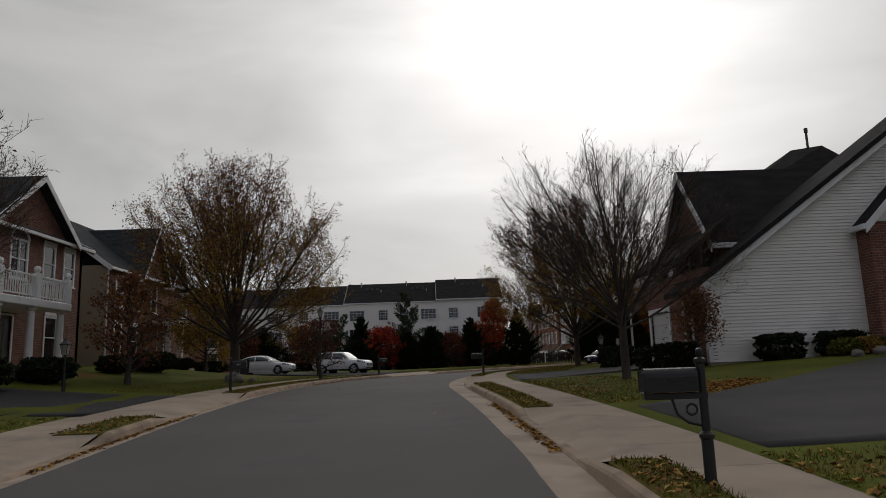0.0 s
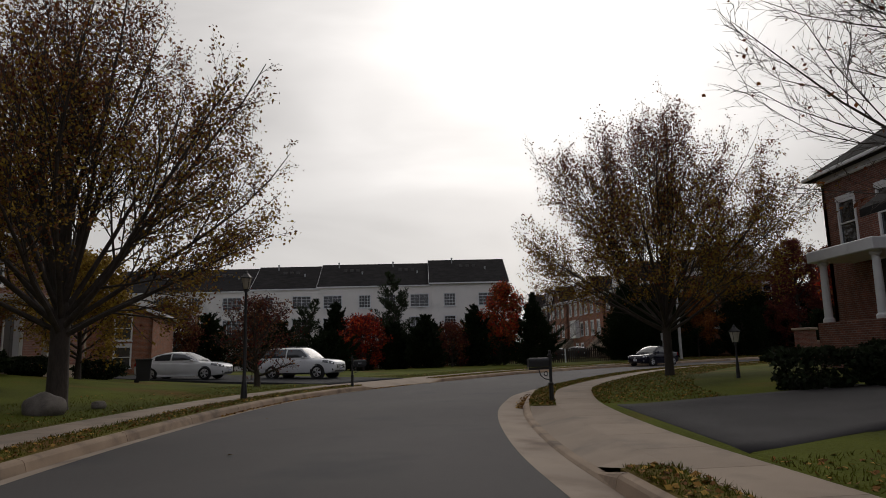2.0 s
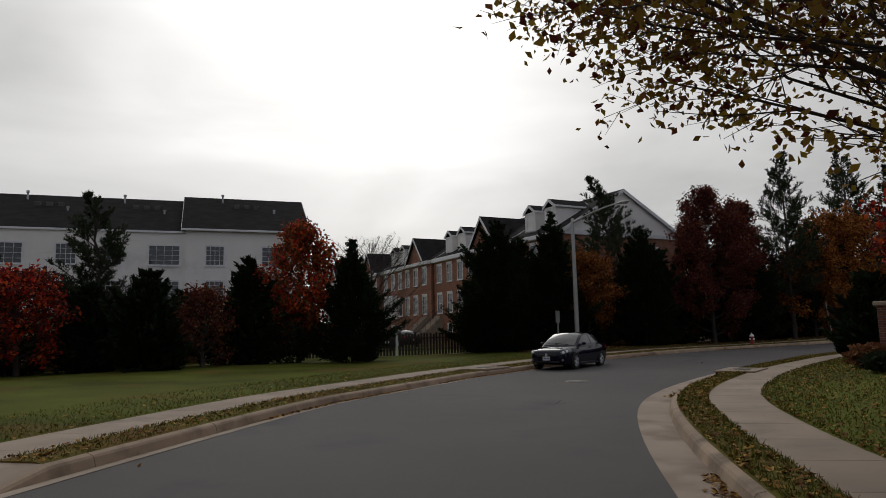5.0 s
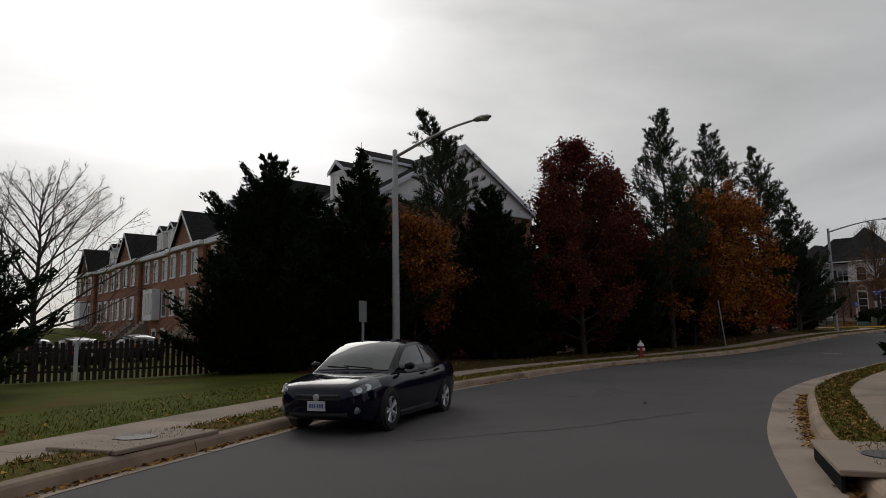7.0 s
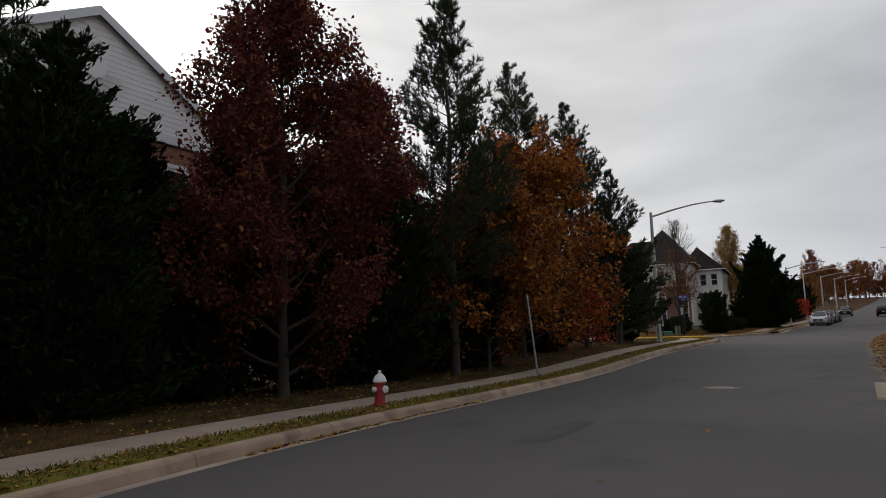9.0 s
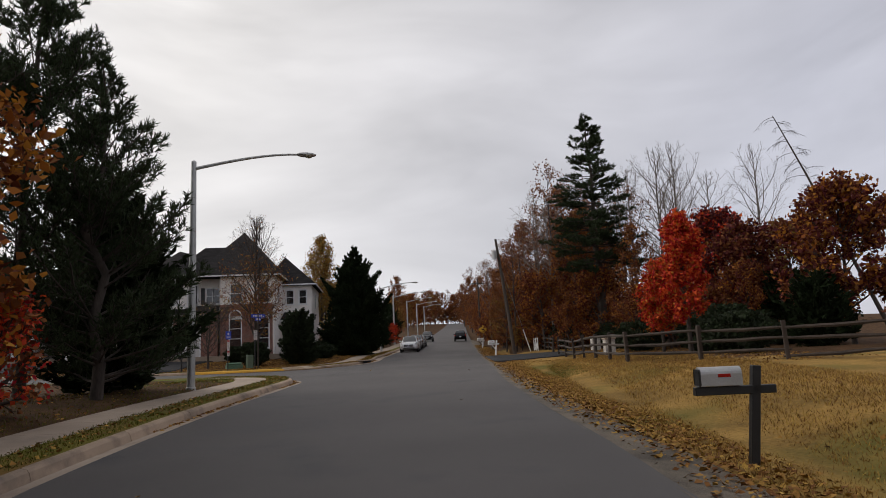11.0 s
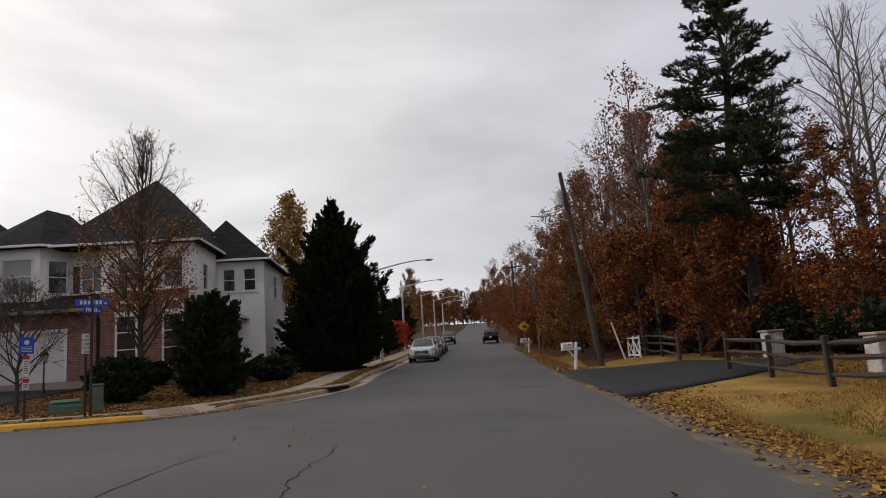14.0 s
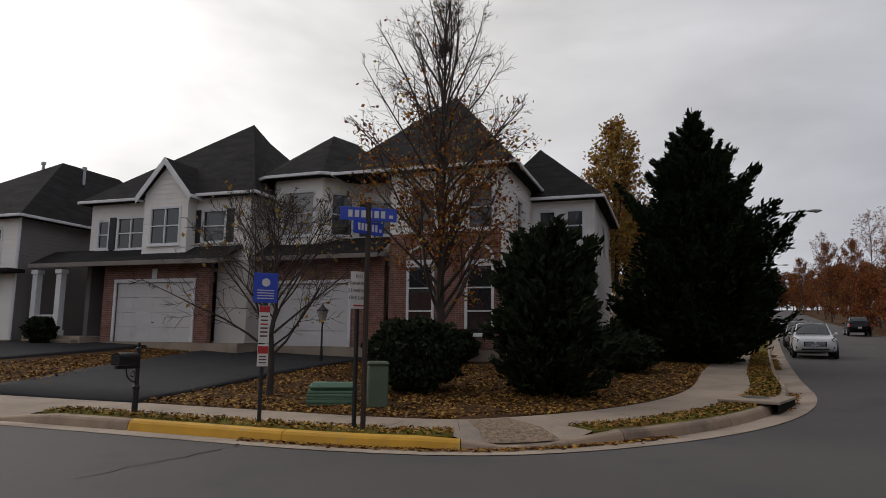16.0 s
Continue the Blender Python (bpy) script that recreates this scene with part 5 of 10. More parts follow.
def brick_house_west():
    # local x runs north along the front (street side = local -y, that is +x of the plan)
    h = front(-18.0, 16.0, 0.6, 90, "house", "red brick house with white columned balcony")
    W, D, E = 19.0, 10.0, 6.1
    win = [(1.5, 0.7, 1.0, 1.9), (4.0, 0.7, 1.0, 1.9), (1.5, 3.9, 1.0, 1.7), (4.0, 3.9, 1.0, 1.7), (7.6, 3.9, 1.0, 1.7), (15.6, 4.0, 0.95, 1.7), (17.3, 4.0, 0.95, 1.7), (16.0, 0.5, 1.0, 1.9), (7.6, 0.7, 1.0, 1.9)]
    arch = (13.2, 3.9, 1.2, 1.7)
    door = (12.6, 0.15, 1.0, 2.1)
    m0 = face(0, 0, 0)
    wall(h, m0, W, E, win + [arch, door], M_BRICK)
    for x, z, w, hh in win:
        window(h, m0, x, z, w, hh, 1, 2, head=True)
    window(h, m0, *arch, cols=2, rows=2)
    # the arched head
    bm = bmesh.new()
    tube(bm, [(13.8 + 0.63 * math.cos(a), -0.02, 5.62 + 0.5 * math.sin(a)) for a in np.linspace(0, math.pi, 12)], 0.06, 6)
    part("arch", bm, M_WHITE, h)
    entry_door(h, m0, *door)
    wall(h, face(W, 0, 90), D, E, [], M_BRICK)
    wall(h, face(0, D, -90), D, E, [], M_BRICK)
    wall(h, face(W, D, 180), W, E, [], M_BRICK)
    gable_roof(h, 0, W, 0, D, E, 8.8, "x", 0.4, M_SHINGLE_G)
    # the front gable
    g0, g1 = 11.6, 17.4
    wall(h, pose(g0, -0.05, E), g1 - g0, 0.05, [], M_BRICK, gable=((g1 - g0) / 2, 2.35), thick=0.2)
    gable_roof(h, g0, g1, -0.2, 4.5, E + 0.05, E + 2.4, "y", 0.35, M_SHINGLE_G)
    # balcony and porch
    for x in (9.5, 11.6, 13.7):
        column(h, x, -2.0, 0.05, 2.4, 0.15, False)
    part("balcony", boxed(9.1, 14.0, -2.3, -0.002, 2.4, 2.72, 0.03), M_WHITE, h)
    railing(h, (9.25, -2.15), (13.85, -2.15), 2.72, 0.95, 0.14)
    railing(h, (13.85, -2.15), (13.85, -0.1), 2.72, 0.95, 0.14)
    railing(h, (9.25, -2.15), (9.25, -0.1), 2.72, 0.95, 0.14)
    for x in (9.25, 11.6, 13.85):
        bm = boxed(x - 0.13, x + 0.13, -2.28, -2.02, 2.72, 3.75, 0.015)
        lathe(bm, [(0.05, 0), (0.12, 0.08), (0.14, 0.16), (0.1, 0.26), (0.02, 0.3)], 12, pose(x, -2.15, 3.75))
        part("newel", bm, M_WHITE, h)
    part("porch_floor", boxed(9.0, 14.2, -2.5, -0.002, -0.6, 0.05, 0.02), M_CONCRETE, h)
    return h


def brick_house_north():
    h = front(-18.9, 39.6, 0.8, 90, "house", "brick-fronted house with tan siding flank")
    W, D, E = 14.5, 9.5, 5.75
    m0 = face(0, 0, 0)
    win = [(1.0, 0.5, 0.9, 1.9), (3.2, 0.5, 0.9, 1.9), (1.0, 3.4, 0.9, 1.7), (3.2, 3.4, 0.9, 1.7), (6.0, 3.4, 0.9, 1.7), (11.5, 3.4, 0.9, 1.7)]
    door = (7.2, 0.1, 1.0, 2.1)
    wall(h, m0, W, E, win + [door], M_BRICK)
    for w in win:
        window(h, m0, *w, head=True)
    entry_door(h, m0, *door)
    for x in (6.6, 8.8):
        column(h, x, -1.0, 0, 2.7, 0.13)
    part("porch_roof", boxed(6.2, 9.2, -1.3, -0.002, 2.7, 3.0, 0.03), M_WHITE, h)
    part("porch_floor", boxed(6.1, 9.3, -1.4, -0.002, -0.5, 0.0, 0.02), M_CONCRETE, h)
    side_door = (5.0, 0.2, 1.1, 2.2)
    wall(h, face(0, D, -90), D, E, [side_door], M_TAN, lap=0.14, gable=None)
    entry_door(h, face(0, D, -90), *side_door)
    wall(h, face(W, 0, 90), D, E, [], M_TAN, lap=0.2)
    wall(h, face(W, D, 180), W, E, [], M_TAN)
    gable_roof(h, 0, W, 0, D, E, 9.3, "x", 0.35, M_SHINGLE_G)
    for g0, g1, zt in ((3.6, 7.4, 3.2), (8.2, 10.8, 2.2)):
        wall(h, pose(g0, -0.3, E - 0.1), g1 - g0, 0.05, [], M_BRICK, gable=((g1 - g0) / 2, zt - 0.1), thick=0.2)
        gable_roof(h, g0, g1, -0.4, 4.5, E - 0.1, E - 0.1 + zt, "y", 0.3, M_SHINGLE_G)
    bm = tube(bmesh.new(), [(-0.06, -0.06, 0), (-0.06, -0.06, E)], 0.05, 6)
    part("downpipe", bm, M_WHITE, h)
    return h


def brick_house_far():
    h = front(-24.2, 59.2, 0.0, 12, "house", "brick house with white gable and garage wing")
    W, D, E = 6.4, 9.0, 4.0
    m0 = face(0, 0, 0)
    win = [(1.2, 2.2, 1.0, 1.5), (4.2, 2.2, 1.0, 1.5), (4.2, 0.5, 1.0, 1.3)]
    wall(h, m0, W, E, win, M_BRICK2, gable=(W / 2, 5.4))
    for w in win:
        window(h, m0, *w, head=True)
    wall(h, face(W, 0, 90), D, E, [], M_BRICK2)
    gable_roof(h, 0, W, 0, D, E, 5.45, "y", 0.35, M_SHINGLE)
    mg = face(-8.0, 0.4, 0)
    gar = [(0.9, 0.0, 2.6, 2.2), (4.6, 0.0, 2.6, 2.2)]
    wall(h, mg, 8.0, 2.9, gar, M_BRICK2)
    for g in gar:
        garage_door(h, mg, *g)
    wall(h, face(-8.0, D, -90), D - 0.4, 2.9, [], M_BRICK2)
    gable_roof(h, -8.0, 0.0, 0.4, D, 2.9, 5.0, "x", 0.3, M_SHINGLE)
    return h


def white_house_east():
    """White-sided house: a broad gable flank towards the driveway, dark roofs stepping down to the street front."""
    h = thing("house", pose(9.75, 25.2, -0.05) @ Matrix.Diagonal((1.3, 1.3, 1.3, 1)), "white vinyl-sided house with dark shingle roofs", "house")
    W, E = 13.0, 2.15
    ax, az = 8.6, 8.15
    lap = 0.095
    # the flank: each board a piece of its own
    base = boxed(0.0, W, 0.03, 0.22, -0.6, 0.02)
    part("foundation", base, M_CONCRETE, h)
    core = bmesh.new()
    prism(core, [(0, 0), (W, 0), (W, 5.6), (ax, az), (0, E)], 0.02, 0.22)
    part("wall", core, M_SIDING, h)
    n = int(az / lap)
    for i in range(n):
        z0, z1 = i * lap, (i + 1) * lap

        def lx(z):
            return 0.0 if z <= E else ax * (z - E) / (az - E)

        def rx(z):
            return W if z <= 5.6 else W + (ax - W) * (z - 5.6) / (az - 5.6)

        bm = bmesh.new()
        a = [bm.verts.new(p) for p in ((lx(z0), -0.016, z0 + 0.002), (rx(z0), -0.016, z0 + 0.002), (rx(z1), 0.004, z1), (lx(z1), 0.004, z1))]
        b = [bm.verts.new(p) for p in ((lx(z0), 0.018, z0 + 0.002), (rx(z0), 0.018, z0 + 0.002), (rx(z1), 0.018, z1), (lx(z1), 0.018, z1))]
        bm.faces.new(a)
        bm.faces.new(b[::-1])
        for k in range(4):
            j = (k + 1) % 4
            bm.faces.new((a[j], a[k], b[k], b[j]))
        part("siding_board", bm, M_SIDING, h)
    part("corner_board", boxed(-0.03, 0.1, -0.032, -0.018, 0, E - 0.1), M_WHITE, h)
    # bargeboard along the rake
    for (x0, z0), (x1, z1) in (((-0.5, E - 0.45), (ax, az + 0.05)), ((W + 0.4, 5.3), (ax, az + 0.05))):
        bm = bmesh.new()
        prism(bm, [(x0, z0), (x1, z1), (x1, z1 + 0.26), (x0, z0 + 0.26)], -0.3, -0.24)
        part("bargeboard", bm, M_WHITE, h)
        bm = bmesh.new()
        prism(bm, [(x0, z0 + 0.2), (x1, z1 + 0.2), (x1, z1 + 0.36), (x0, z0 + 0.36)], -0.36, 1.85)
        part("roof", bm, M_SHINGLE, h)
    # brick street front with the garage
    m = face(0, 5.1, -90)
    gar = [(0.35, 0.0, 1.85, 1.65)]
    win = [(3.4, 0.5, 0.7, 1.3)]
    wall(h, m, 5.1, E + 0.5, gar + win, M_BRICK)
    for g in gar:
        garage_door(h, m, *g)
    for w in win:
        window(h, m, *w)
    wall(h, face(9.0, 5.1, 180), 9.0, E + 0.5, [], M_BRICK)
    # upper storey block behind, with its own roof towards the street
    bm = boxed(1.1, 9.0, 1.3, 4.9, 2.0, 3.9)
    part("upper_wall", bm, M_BRICK, h)
    wall(h, pose(1.08, 5.0, 2.3, 0, 0, -90), 3.8, 1.45, [(1.4, 0.2, 1.0, 1.3)], M_BRICK, gable=(1.9, 3.75))
    window(h, pose(1.08, 5.0, 2.3, 0, 0, -90), 1.4, 0.2, 1.0, 1.3)
    gable_roof(h, 1.0, 9.0, 1.1, 5.1, 3.7, 6.15, "x", 0.3, M_SHINGLE)
    bm = bmesh.new()
    prism(bm, [(-0.4, 2.9), (-0.4, 3.05), (1.2, 4.25), (1.2, 4.1)], 0.5, 5.3)
    part("roof", bm, M_SHINGLE, h)
    # brick return at the right with a small gable
    part("brick_wing", boxed(4.5, 9.6, -0.6, -0.03, -0.6, 3.7), M_BRICK, h)
    wall(h, pose(4.5, -0.6, 3.7), 5.1, 0.02, [], M_SIDING, gable=(2.55, 2.6), thick=0.5, lap=0.095)
    gable_roof(h, 4.5, 9.6, -0.6, -0.34, 3.7, 6.3, "y", 0.22, M_SHINGLE, 0.1)
    return h


def white_townhouses():
    """A row of white-sided townhouses seen from behind, with raised decks."""
    X = [(-36.5, -20.0, 8.45), (-20.0, -12.5, 8.6), (-12.5, 0.45, 8.75), (0.45, 9.0, 9.05)]
    for k, (x0, x1, ez) in enumerate(X):
        h = front(x0, 93.5 - 0.25 * (k == 3), -0.6, 0, "townhouse", "white vinyl-sided townhouse with grey shingle roof")
        h["group"] = "white townhouse row"
        W, D, E = x1 - x0, 10.0, ez + 0.55
        n = max(1, round(W / 8.2))
        m0 = face(0, 0, 0)
        wins = []
        for i in range(n):
            c = W * i / n
            u = W / n
            flip = (i + k) % 2
            for fx, ww in ((0.16, 1.3), (0.62, 2.1)) if flip else ((0.1, 2.1), (0.72, 1.3)):
                wins.append((c + u * fx, 6.9, ww, 1.45))
                wins.append((c + u * fx, 3.7, ww, 2.1))
        wall(h, m0, W, E, wins, M_SIDING, lap=0.24)
        for w in wins:
            window(h, m0, *w, cols=2, rows=2 if w[3] > 1.5 else 1, grid=(4, 4 if w[3] < 1.5 else 6))
        wall(h, face(W, 0, 90), D, E, [], M_SIDING, gable=(D / 2, E + 3.05), lap=0.24)
        wall(h, face(0, D, -90), D, E, [], M_SIDING, gable=(D / 2, E + 3.05))
        gable_roof(h, 0, W, 0, D, E, E + 3.1, "x", 0.3 if k == 3 else 0.1, M_SHINGLE)
        for i in range(n):
            vent_pipe(h, W * (i + 0.3) / n, 4.2, E + 2.5, 0.9)
            vent_pipe(h, W * (i + 0.75) / n, 2.6, E + 1.6, 0.45)
            for j in range(3):
                part("roof_vent", boxed(W * (i + 0.4) / n + j * 0.75, W * (i + 0.4) / n + 0.4 + j * 0.75, 3.2, 3.6, E + 1.95, E + 2.45, 0.03), M_IRON, h)
            # deck
            d0 = W * (i + 0.08) / n
            d1 = d0 + W / n * 0.8
            part("deck", boxed(d0, d1, -2.6, -0.02, 3.3, 3.5), M_WOODDARK, h)
            for x in (d0 + 0.1, d1 - 0.1):
                part("deck_post", boxed(x - 0.07, x + 0.07, -2.5, -2.36, -0.6, 3.3), M_WOODDARK, h)
            railing(h, (d0, -2.55), (d1, -2.55), 3.5, 1.0, 0.16, M_BLACK)
            railing(h, (d1, -2.55), (d1, -0.1), 3.5, 1.0, 0.16, M_BLACK)
            railing(h, (d0, -2.55), (d0, -0.1), 3.5, 1.0, 0.16, M_BLACK)


def brick_row():
    """A row of brick townhouses: gabled end towards the road, stepped fronts with stairs, dormers."""
    ang = 97.0
    o = Vector((27.0, 86.0))
    d = Vector((math.cos(radians(ang)), math.sin(radians(ang))))
    W, D, E = 7.4, 12.0, 8.75
    for k in range(8):
        p = o + d * (W * k)
        # local x runs away from the road along the fronts; local -y looks west
        h = thing("townhouse", pose(p.x, p.y, -0.1 + 0.0 * k, 0, 0, ang), "orange brick townhouse with white trim and entry stairs" if k % 2 else "orange brick townhouse with roof dormers", "house", "brick townhouse row")
        m0 = pose(W, 0, 0, 0, 0, 180)
        # the front is the wall towards the west, on the left of the local x axis
        F = pose(W, 0, 0, 0, 0, 180)
        wins = []
        for i in range(3):
            x = 0.8 + i * 2.25
            wins.append((x, 6.3, 1.1, 1.75))
            if not (k % 3 == 1 and i == 1):
                wins.append((x, 3.2, 1.1, 1.9))
            wins.append((x, 0.6, 1.0, 1.4)) if i else None
        step = 0.35 * (k % 2)
        F = pose(W, 0.0 + step, 0, 0, 0, 180)
        wall(h, F, W, E, wins, M_BRICK2)
        for w in wins:
            window(h, F, *w, cols=1, rows=2, head=True)
        part("cornice", boxed(-0.02, W + 0.02, step - 0.02, step + 0.32, E - 0.35, E, 0.03), M_WHITE, h)
        if k % 3 == 1:
            # projecting white bay
            b = boxed(W / 2 - 1.2, W / 2 + 1.2, step + 0.002, step + 0.7, 2.9, 5.6, 0.02)
            bay = part("bay", b, M_WHITE, h)
            for i in range(3):
                part("pane", boxed(W / 2 - 1.05 + i * 0.72, W / 2 - 0.42 + i * 0.72, step + 0.7, step + 0.715, 3.4, 5.2), M_GLASS, bay)
        # stairs to the raised entry
        sx = 0.5 if k % 2 else W - 1.9
        for i in range(11):
            part("step", boxed(sx, sx + 1.4, step + 0.3 * i, step + 0.3 * (i + 1) + 0.02, -0.1, 2.9 - i * 0.26), M_BRICK2 if i % 12 == 11 else M_CONCRETE, h)
        for x in (sx + 0.04, sx + 1.36):
            bm = tube(bmesh.new(), [(x, step + 0.1, 3.75), (x, step + 3.2, 1.0)], 0.025, 6)
            for i in range(6):
                tube(bm, [(x, step + 0.2 + i * 0.58, 2.85 - i * 0.5), (x, step + 0.2 + i * 0.58, 3.66 - i * 0.515)], 0.014, 4)
            part("stair_rail", bm, M_BLACK, h)
        part("rear_wall", boxed(0, W, -D, -D + 0.22, 0, E), M_BRICK2, h)
        for x in (0.23, W - 0.2):
            part("party_wall", boxed(x, x + 0.18, -D + 0.23, step - 0.23, 0, E - 0.01), M_BRICK2, h)
        part("return_wall", boxed(W - 0.2, W - 0.004, -0.9, step - 0.004, 0, E - 0.36), M_BRICK2, h)
        gable_roof(h, 0, W, -D, 0.0, E, E + 3.4, "x", 0.25 if k == 0 else 0.02, M_SHINGLE, trim=True)
        if k % 2 == 0:
            for i in range(2):
                x = 1.6 + i * 2.8
                part("dormer", boxed(x, x + 1.5, -3.2, -0.7, E + 0.2, E + 2.2), M_SIDING, h)
                gable_roof(h, x, x + 1.5, -4.0, -0.7, E + 2.2, E + 2.75, "y", 0.12, M_SHINGLE, 0.1)
                window(h, pose(x + 1.5, -0.7, 0, 0, 0, 180), 0.3, E + 0.7, 0.9, 1.3)
        else:
            g = (1.4, W - 1.4)
            wall(h, pose(g[1], 0.02 + step, E - 0.05, 0, 0, 180), g[1] - g[0], 0.05, [], M_BRICK2, gable=((g[1] - g[0]) / 2, 2.6), thick=0.2)
            gable_roof(h, g[0], g[1], -4.2, 0.1 + step, E, E + 2.65, "y", 0.25, M_SHINGLE)
        if k == 0:
            # the gabled end wall towards the road: brick below, white siding in the gable
            ew = [(2.2, 5.9, 1.0, 1.7), (8.6, 5.9, 1.0, 1.7), (2.2, 3.0, 1.0, 1.7), (8.6, 3.0, 1.0, 1.7)]
            m1 = pose(0, 0, 0, 0, 0, -90)
            wall(h, m1, D, E, ew, M_BRICK2)
            for w in ew:
                window(h, m1, *w, head=True)
            wall(h, pose(-0.05, 0, E - 0.02, 0, 0, -90), D, 0.02, [], M_SIDING, gable=(D / 2, 3.4), lap=0.18)
            part("frieze", boxed(-0.12, -0.006, -D, 0, E - 0.3, E + 0.05, 0.02), M_WHITE, h)
            part("louver", lathe(bmesh.new(), [(0.42, 0), (0.42, 0.05), (0.34, 0.06)], 8, pose(-0.07, -D / 2, E + 1.6, 0, -90)), M_SIDING, h)


def corner_house():
    """Two-storey house at the corner: white siding over brick, a faceted bay, hip roofs."""
    h = thing("house", pose(94.2, 97.6, 2.42, 0, 0, -79.0), "white and brick corner house with grey hip roof", "house")
    m0 = face(-3.0, 0, 0)
    # garage storey in brick
    wall(h, m0, 6.7, 3.4, [(0.75, 0.0, 4.5, 2.4)], M_BRICK3)
    garage_door(h, m0, 0.75, 0.0, 4.5, 2.4)
    part("keystone", boxed(-0.12, 0.14, -0.06, -0.002, 2.56, 2.95, 0.02), M_WHITE, h)
    # pent roof over the garage
    bm = bmesh.new()
    pts = [(-3.3, -0.75, 3.35), (3.75, -0.75, 3.35), (3.75, 0.6, 4.1), (-3.3, 0.6, 4.1)]
    lo = [bm.verts.new(p) for p in pts]
    hi = [bm.verts.new((x, y, z + 0.12)) for x, y, z in pts]
    bm.faces.new(lo[::-1])
    bm.faces.new(hi)
    for i in range(4):
        j = (i + 1) % 4
        bm.faces.new((lo[i], lo[j], hi[j], hi[i]))
    bmesh.ops.recalc_face_normals(bm, faces=bm.faces[:])
    part("pent_roof", bm, M_SHINGLE, h)
    part("fascia", boxed(-3.32, 3.77, -0.8, -0.74, 3.27, 3.44, 0.01), M_FASCIA, h)
    # upper storey with the faceted bay
    E = 6.75
    bay = [(-2.4, 1.5), (-1.3, 0.25), (0.9, 0.15), (2.1, 1.2)]
    bay_w = [((0.45, 4.35, 0.9, 1.7),), ((0.35, 4.35, 1.5, 1.8),), ((0.35, 4.35, 0.9, 1.7),)]
    for (p, q), ws in zip(zip(bay, bay[1:]), bay_w):
        dv = Vector(q) - Vector(p)
        mm = face(*p, math.degrees(math.atan2(dv.y, dv.x)))
        ww = [w for w in ws]
        wall(h, mm, dv.length, E, [(x, z, min(w, dv.length - 0.5), hh) for x, z, w, hh in ww], M_SIDING, lap=0.2)
        for x, z, w, hh in ww:
            window(h, mm, x, z, min(w, dv.length - 0.5), hh, 1, 2, glass=M_GLASS if p[0] > -2 and p[0] != -1.3 else M_BLIND)
    mm = face(2.1, 1.2, 0)
    mid = (0.35, 4.4, 1.15, 1.35)
    wall(h, mm, 1.8, E, [mid], M_SIDING, lap=0.2)
    window(h, mm, *mid, cols=2, shutters=M_SHUTTER)
    # brick tower with tall windows
    mt = face(3.9, 0, 0)
    low = [(0.75, 0.5, 1.0, 2.5), (3.0, 0.5, 1.0, 2.5)]
    up = [(0.8, 4.3, 1.0, 1.6), (3.05, 4.3, 0.95, 1.6)]
    wall(h, mt, 4.5, 4.2, low, M_BRICK3)
    wall(h, pose(3.9, 0.02, 4.2), 4.5, E - 4.2 - 0.2, [(x, z - 4.2, w, hh) for x, z, w, hh in up], M_SIDING, lap=0.2)
    for x, z, w, hh in low:
        window(h, mt, x, z, w, hh, 1, 3, head=True)
        bm = tube(bmesh.new(), [(3.9 + x + w / 2 + 0.5 * math.cos(a), -0.03, z + hh + 0.2 + 0.5 * math.sin(a)) for a in np.linspace(0, math.pi, 10)], 0.05, 6)
        part("arch", bm, M_WHITE, h)
    for x, z, w, hh in up:
        window(h, pose(3.9, 0.02, 0), x, z, w, hh, 1, 2)
    # right flank and rear wing
    wall(h, face(8.4, 0, 90), 4.6, E - 0.2, [(1.6, 4.3, 0.9, 1.4)], M_SIDING, lap=0.2)
    window(h, face(8.4, 0, 90), 1.6, 4.3, 0.9, 1.4)
    wing = [(0.3, 4.4, 0.7, 1.3), (1.45, 4.4, 0.7, 1.3)]
    wall(h, face(8.4, 4.6, 0), 2.6, 6.2, wing, M_SIDING, lap=0.2)
    for w in wing:
        window(h, face(8.4, 4.6, 0), *w)
    wall(h, face(11.0, 4.6, 90), 7.4, 6.2, [(3.0, 4.2, 0.9, 1.4)], M_SIDING, lap=0.2)
    window(h, face(11.0, 4.6, 90), 3.0, 4.2, 0.9, 1.4)
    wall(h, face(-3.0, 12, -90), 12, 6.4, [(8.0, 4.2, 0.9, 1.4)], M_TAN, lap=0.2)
    wall(h, face(11.0, 12, 180), 14.0, 6.2, [], M_SIDING)
    # porch at the flank
    part("porch_roof", boxed(8.42, 9.9, 2.6, 4.58, 2.55, 2.75, 0.02), M_WHITE, h)
    hip_roof(h, [(8.42, 2.4), (10.1, 2.4), (10.1, 4.58), (8.42, 4.58)], 2.85, ((8.6, 4.3), (8.6, 4.3), 3.7))
    column(h, 9.7, 2.8, -0.3, 2.55, 0.1)
    # roofs
    hip_roof(h, [(-3.4, 0.9), (-1.5, -0.25), (1.1, -0.35), (2.7, 0.9), (2.7, 7), (-3.4, 7)], E, ((-0.25, 3.0), (0.2, 4.5), 9.3))
    hip_roof(h, [(1.6, -0.45), (8.85, -0.45), (8.85, 12.4), (1.6, 12.4)], E - 0.12, ((5.0, 4.6), (5.0, 7.5), 11.15))
    hip_roof(h, [(-3.4, 5), (9, 5), (9, 12.4), (-3.4, 12.4)], 6.4, ((0.5, 8.7), (5, 8.7), 10.5))
    hip_roof(h, [(6.5, 4.15), (11.4, 4.15), (11.4, 12.4), (6.5, 12.4)], 6.2, ((8.3, 7.2), (8.3, 9.0), 9.15))
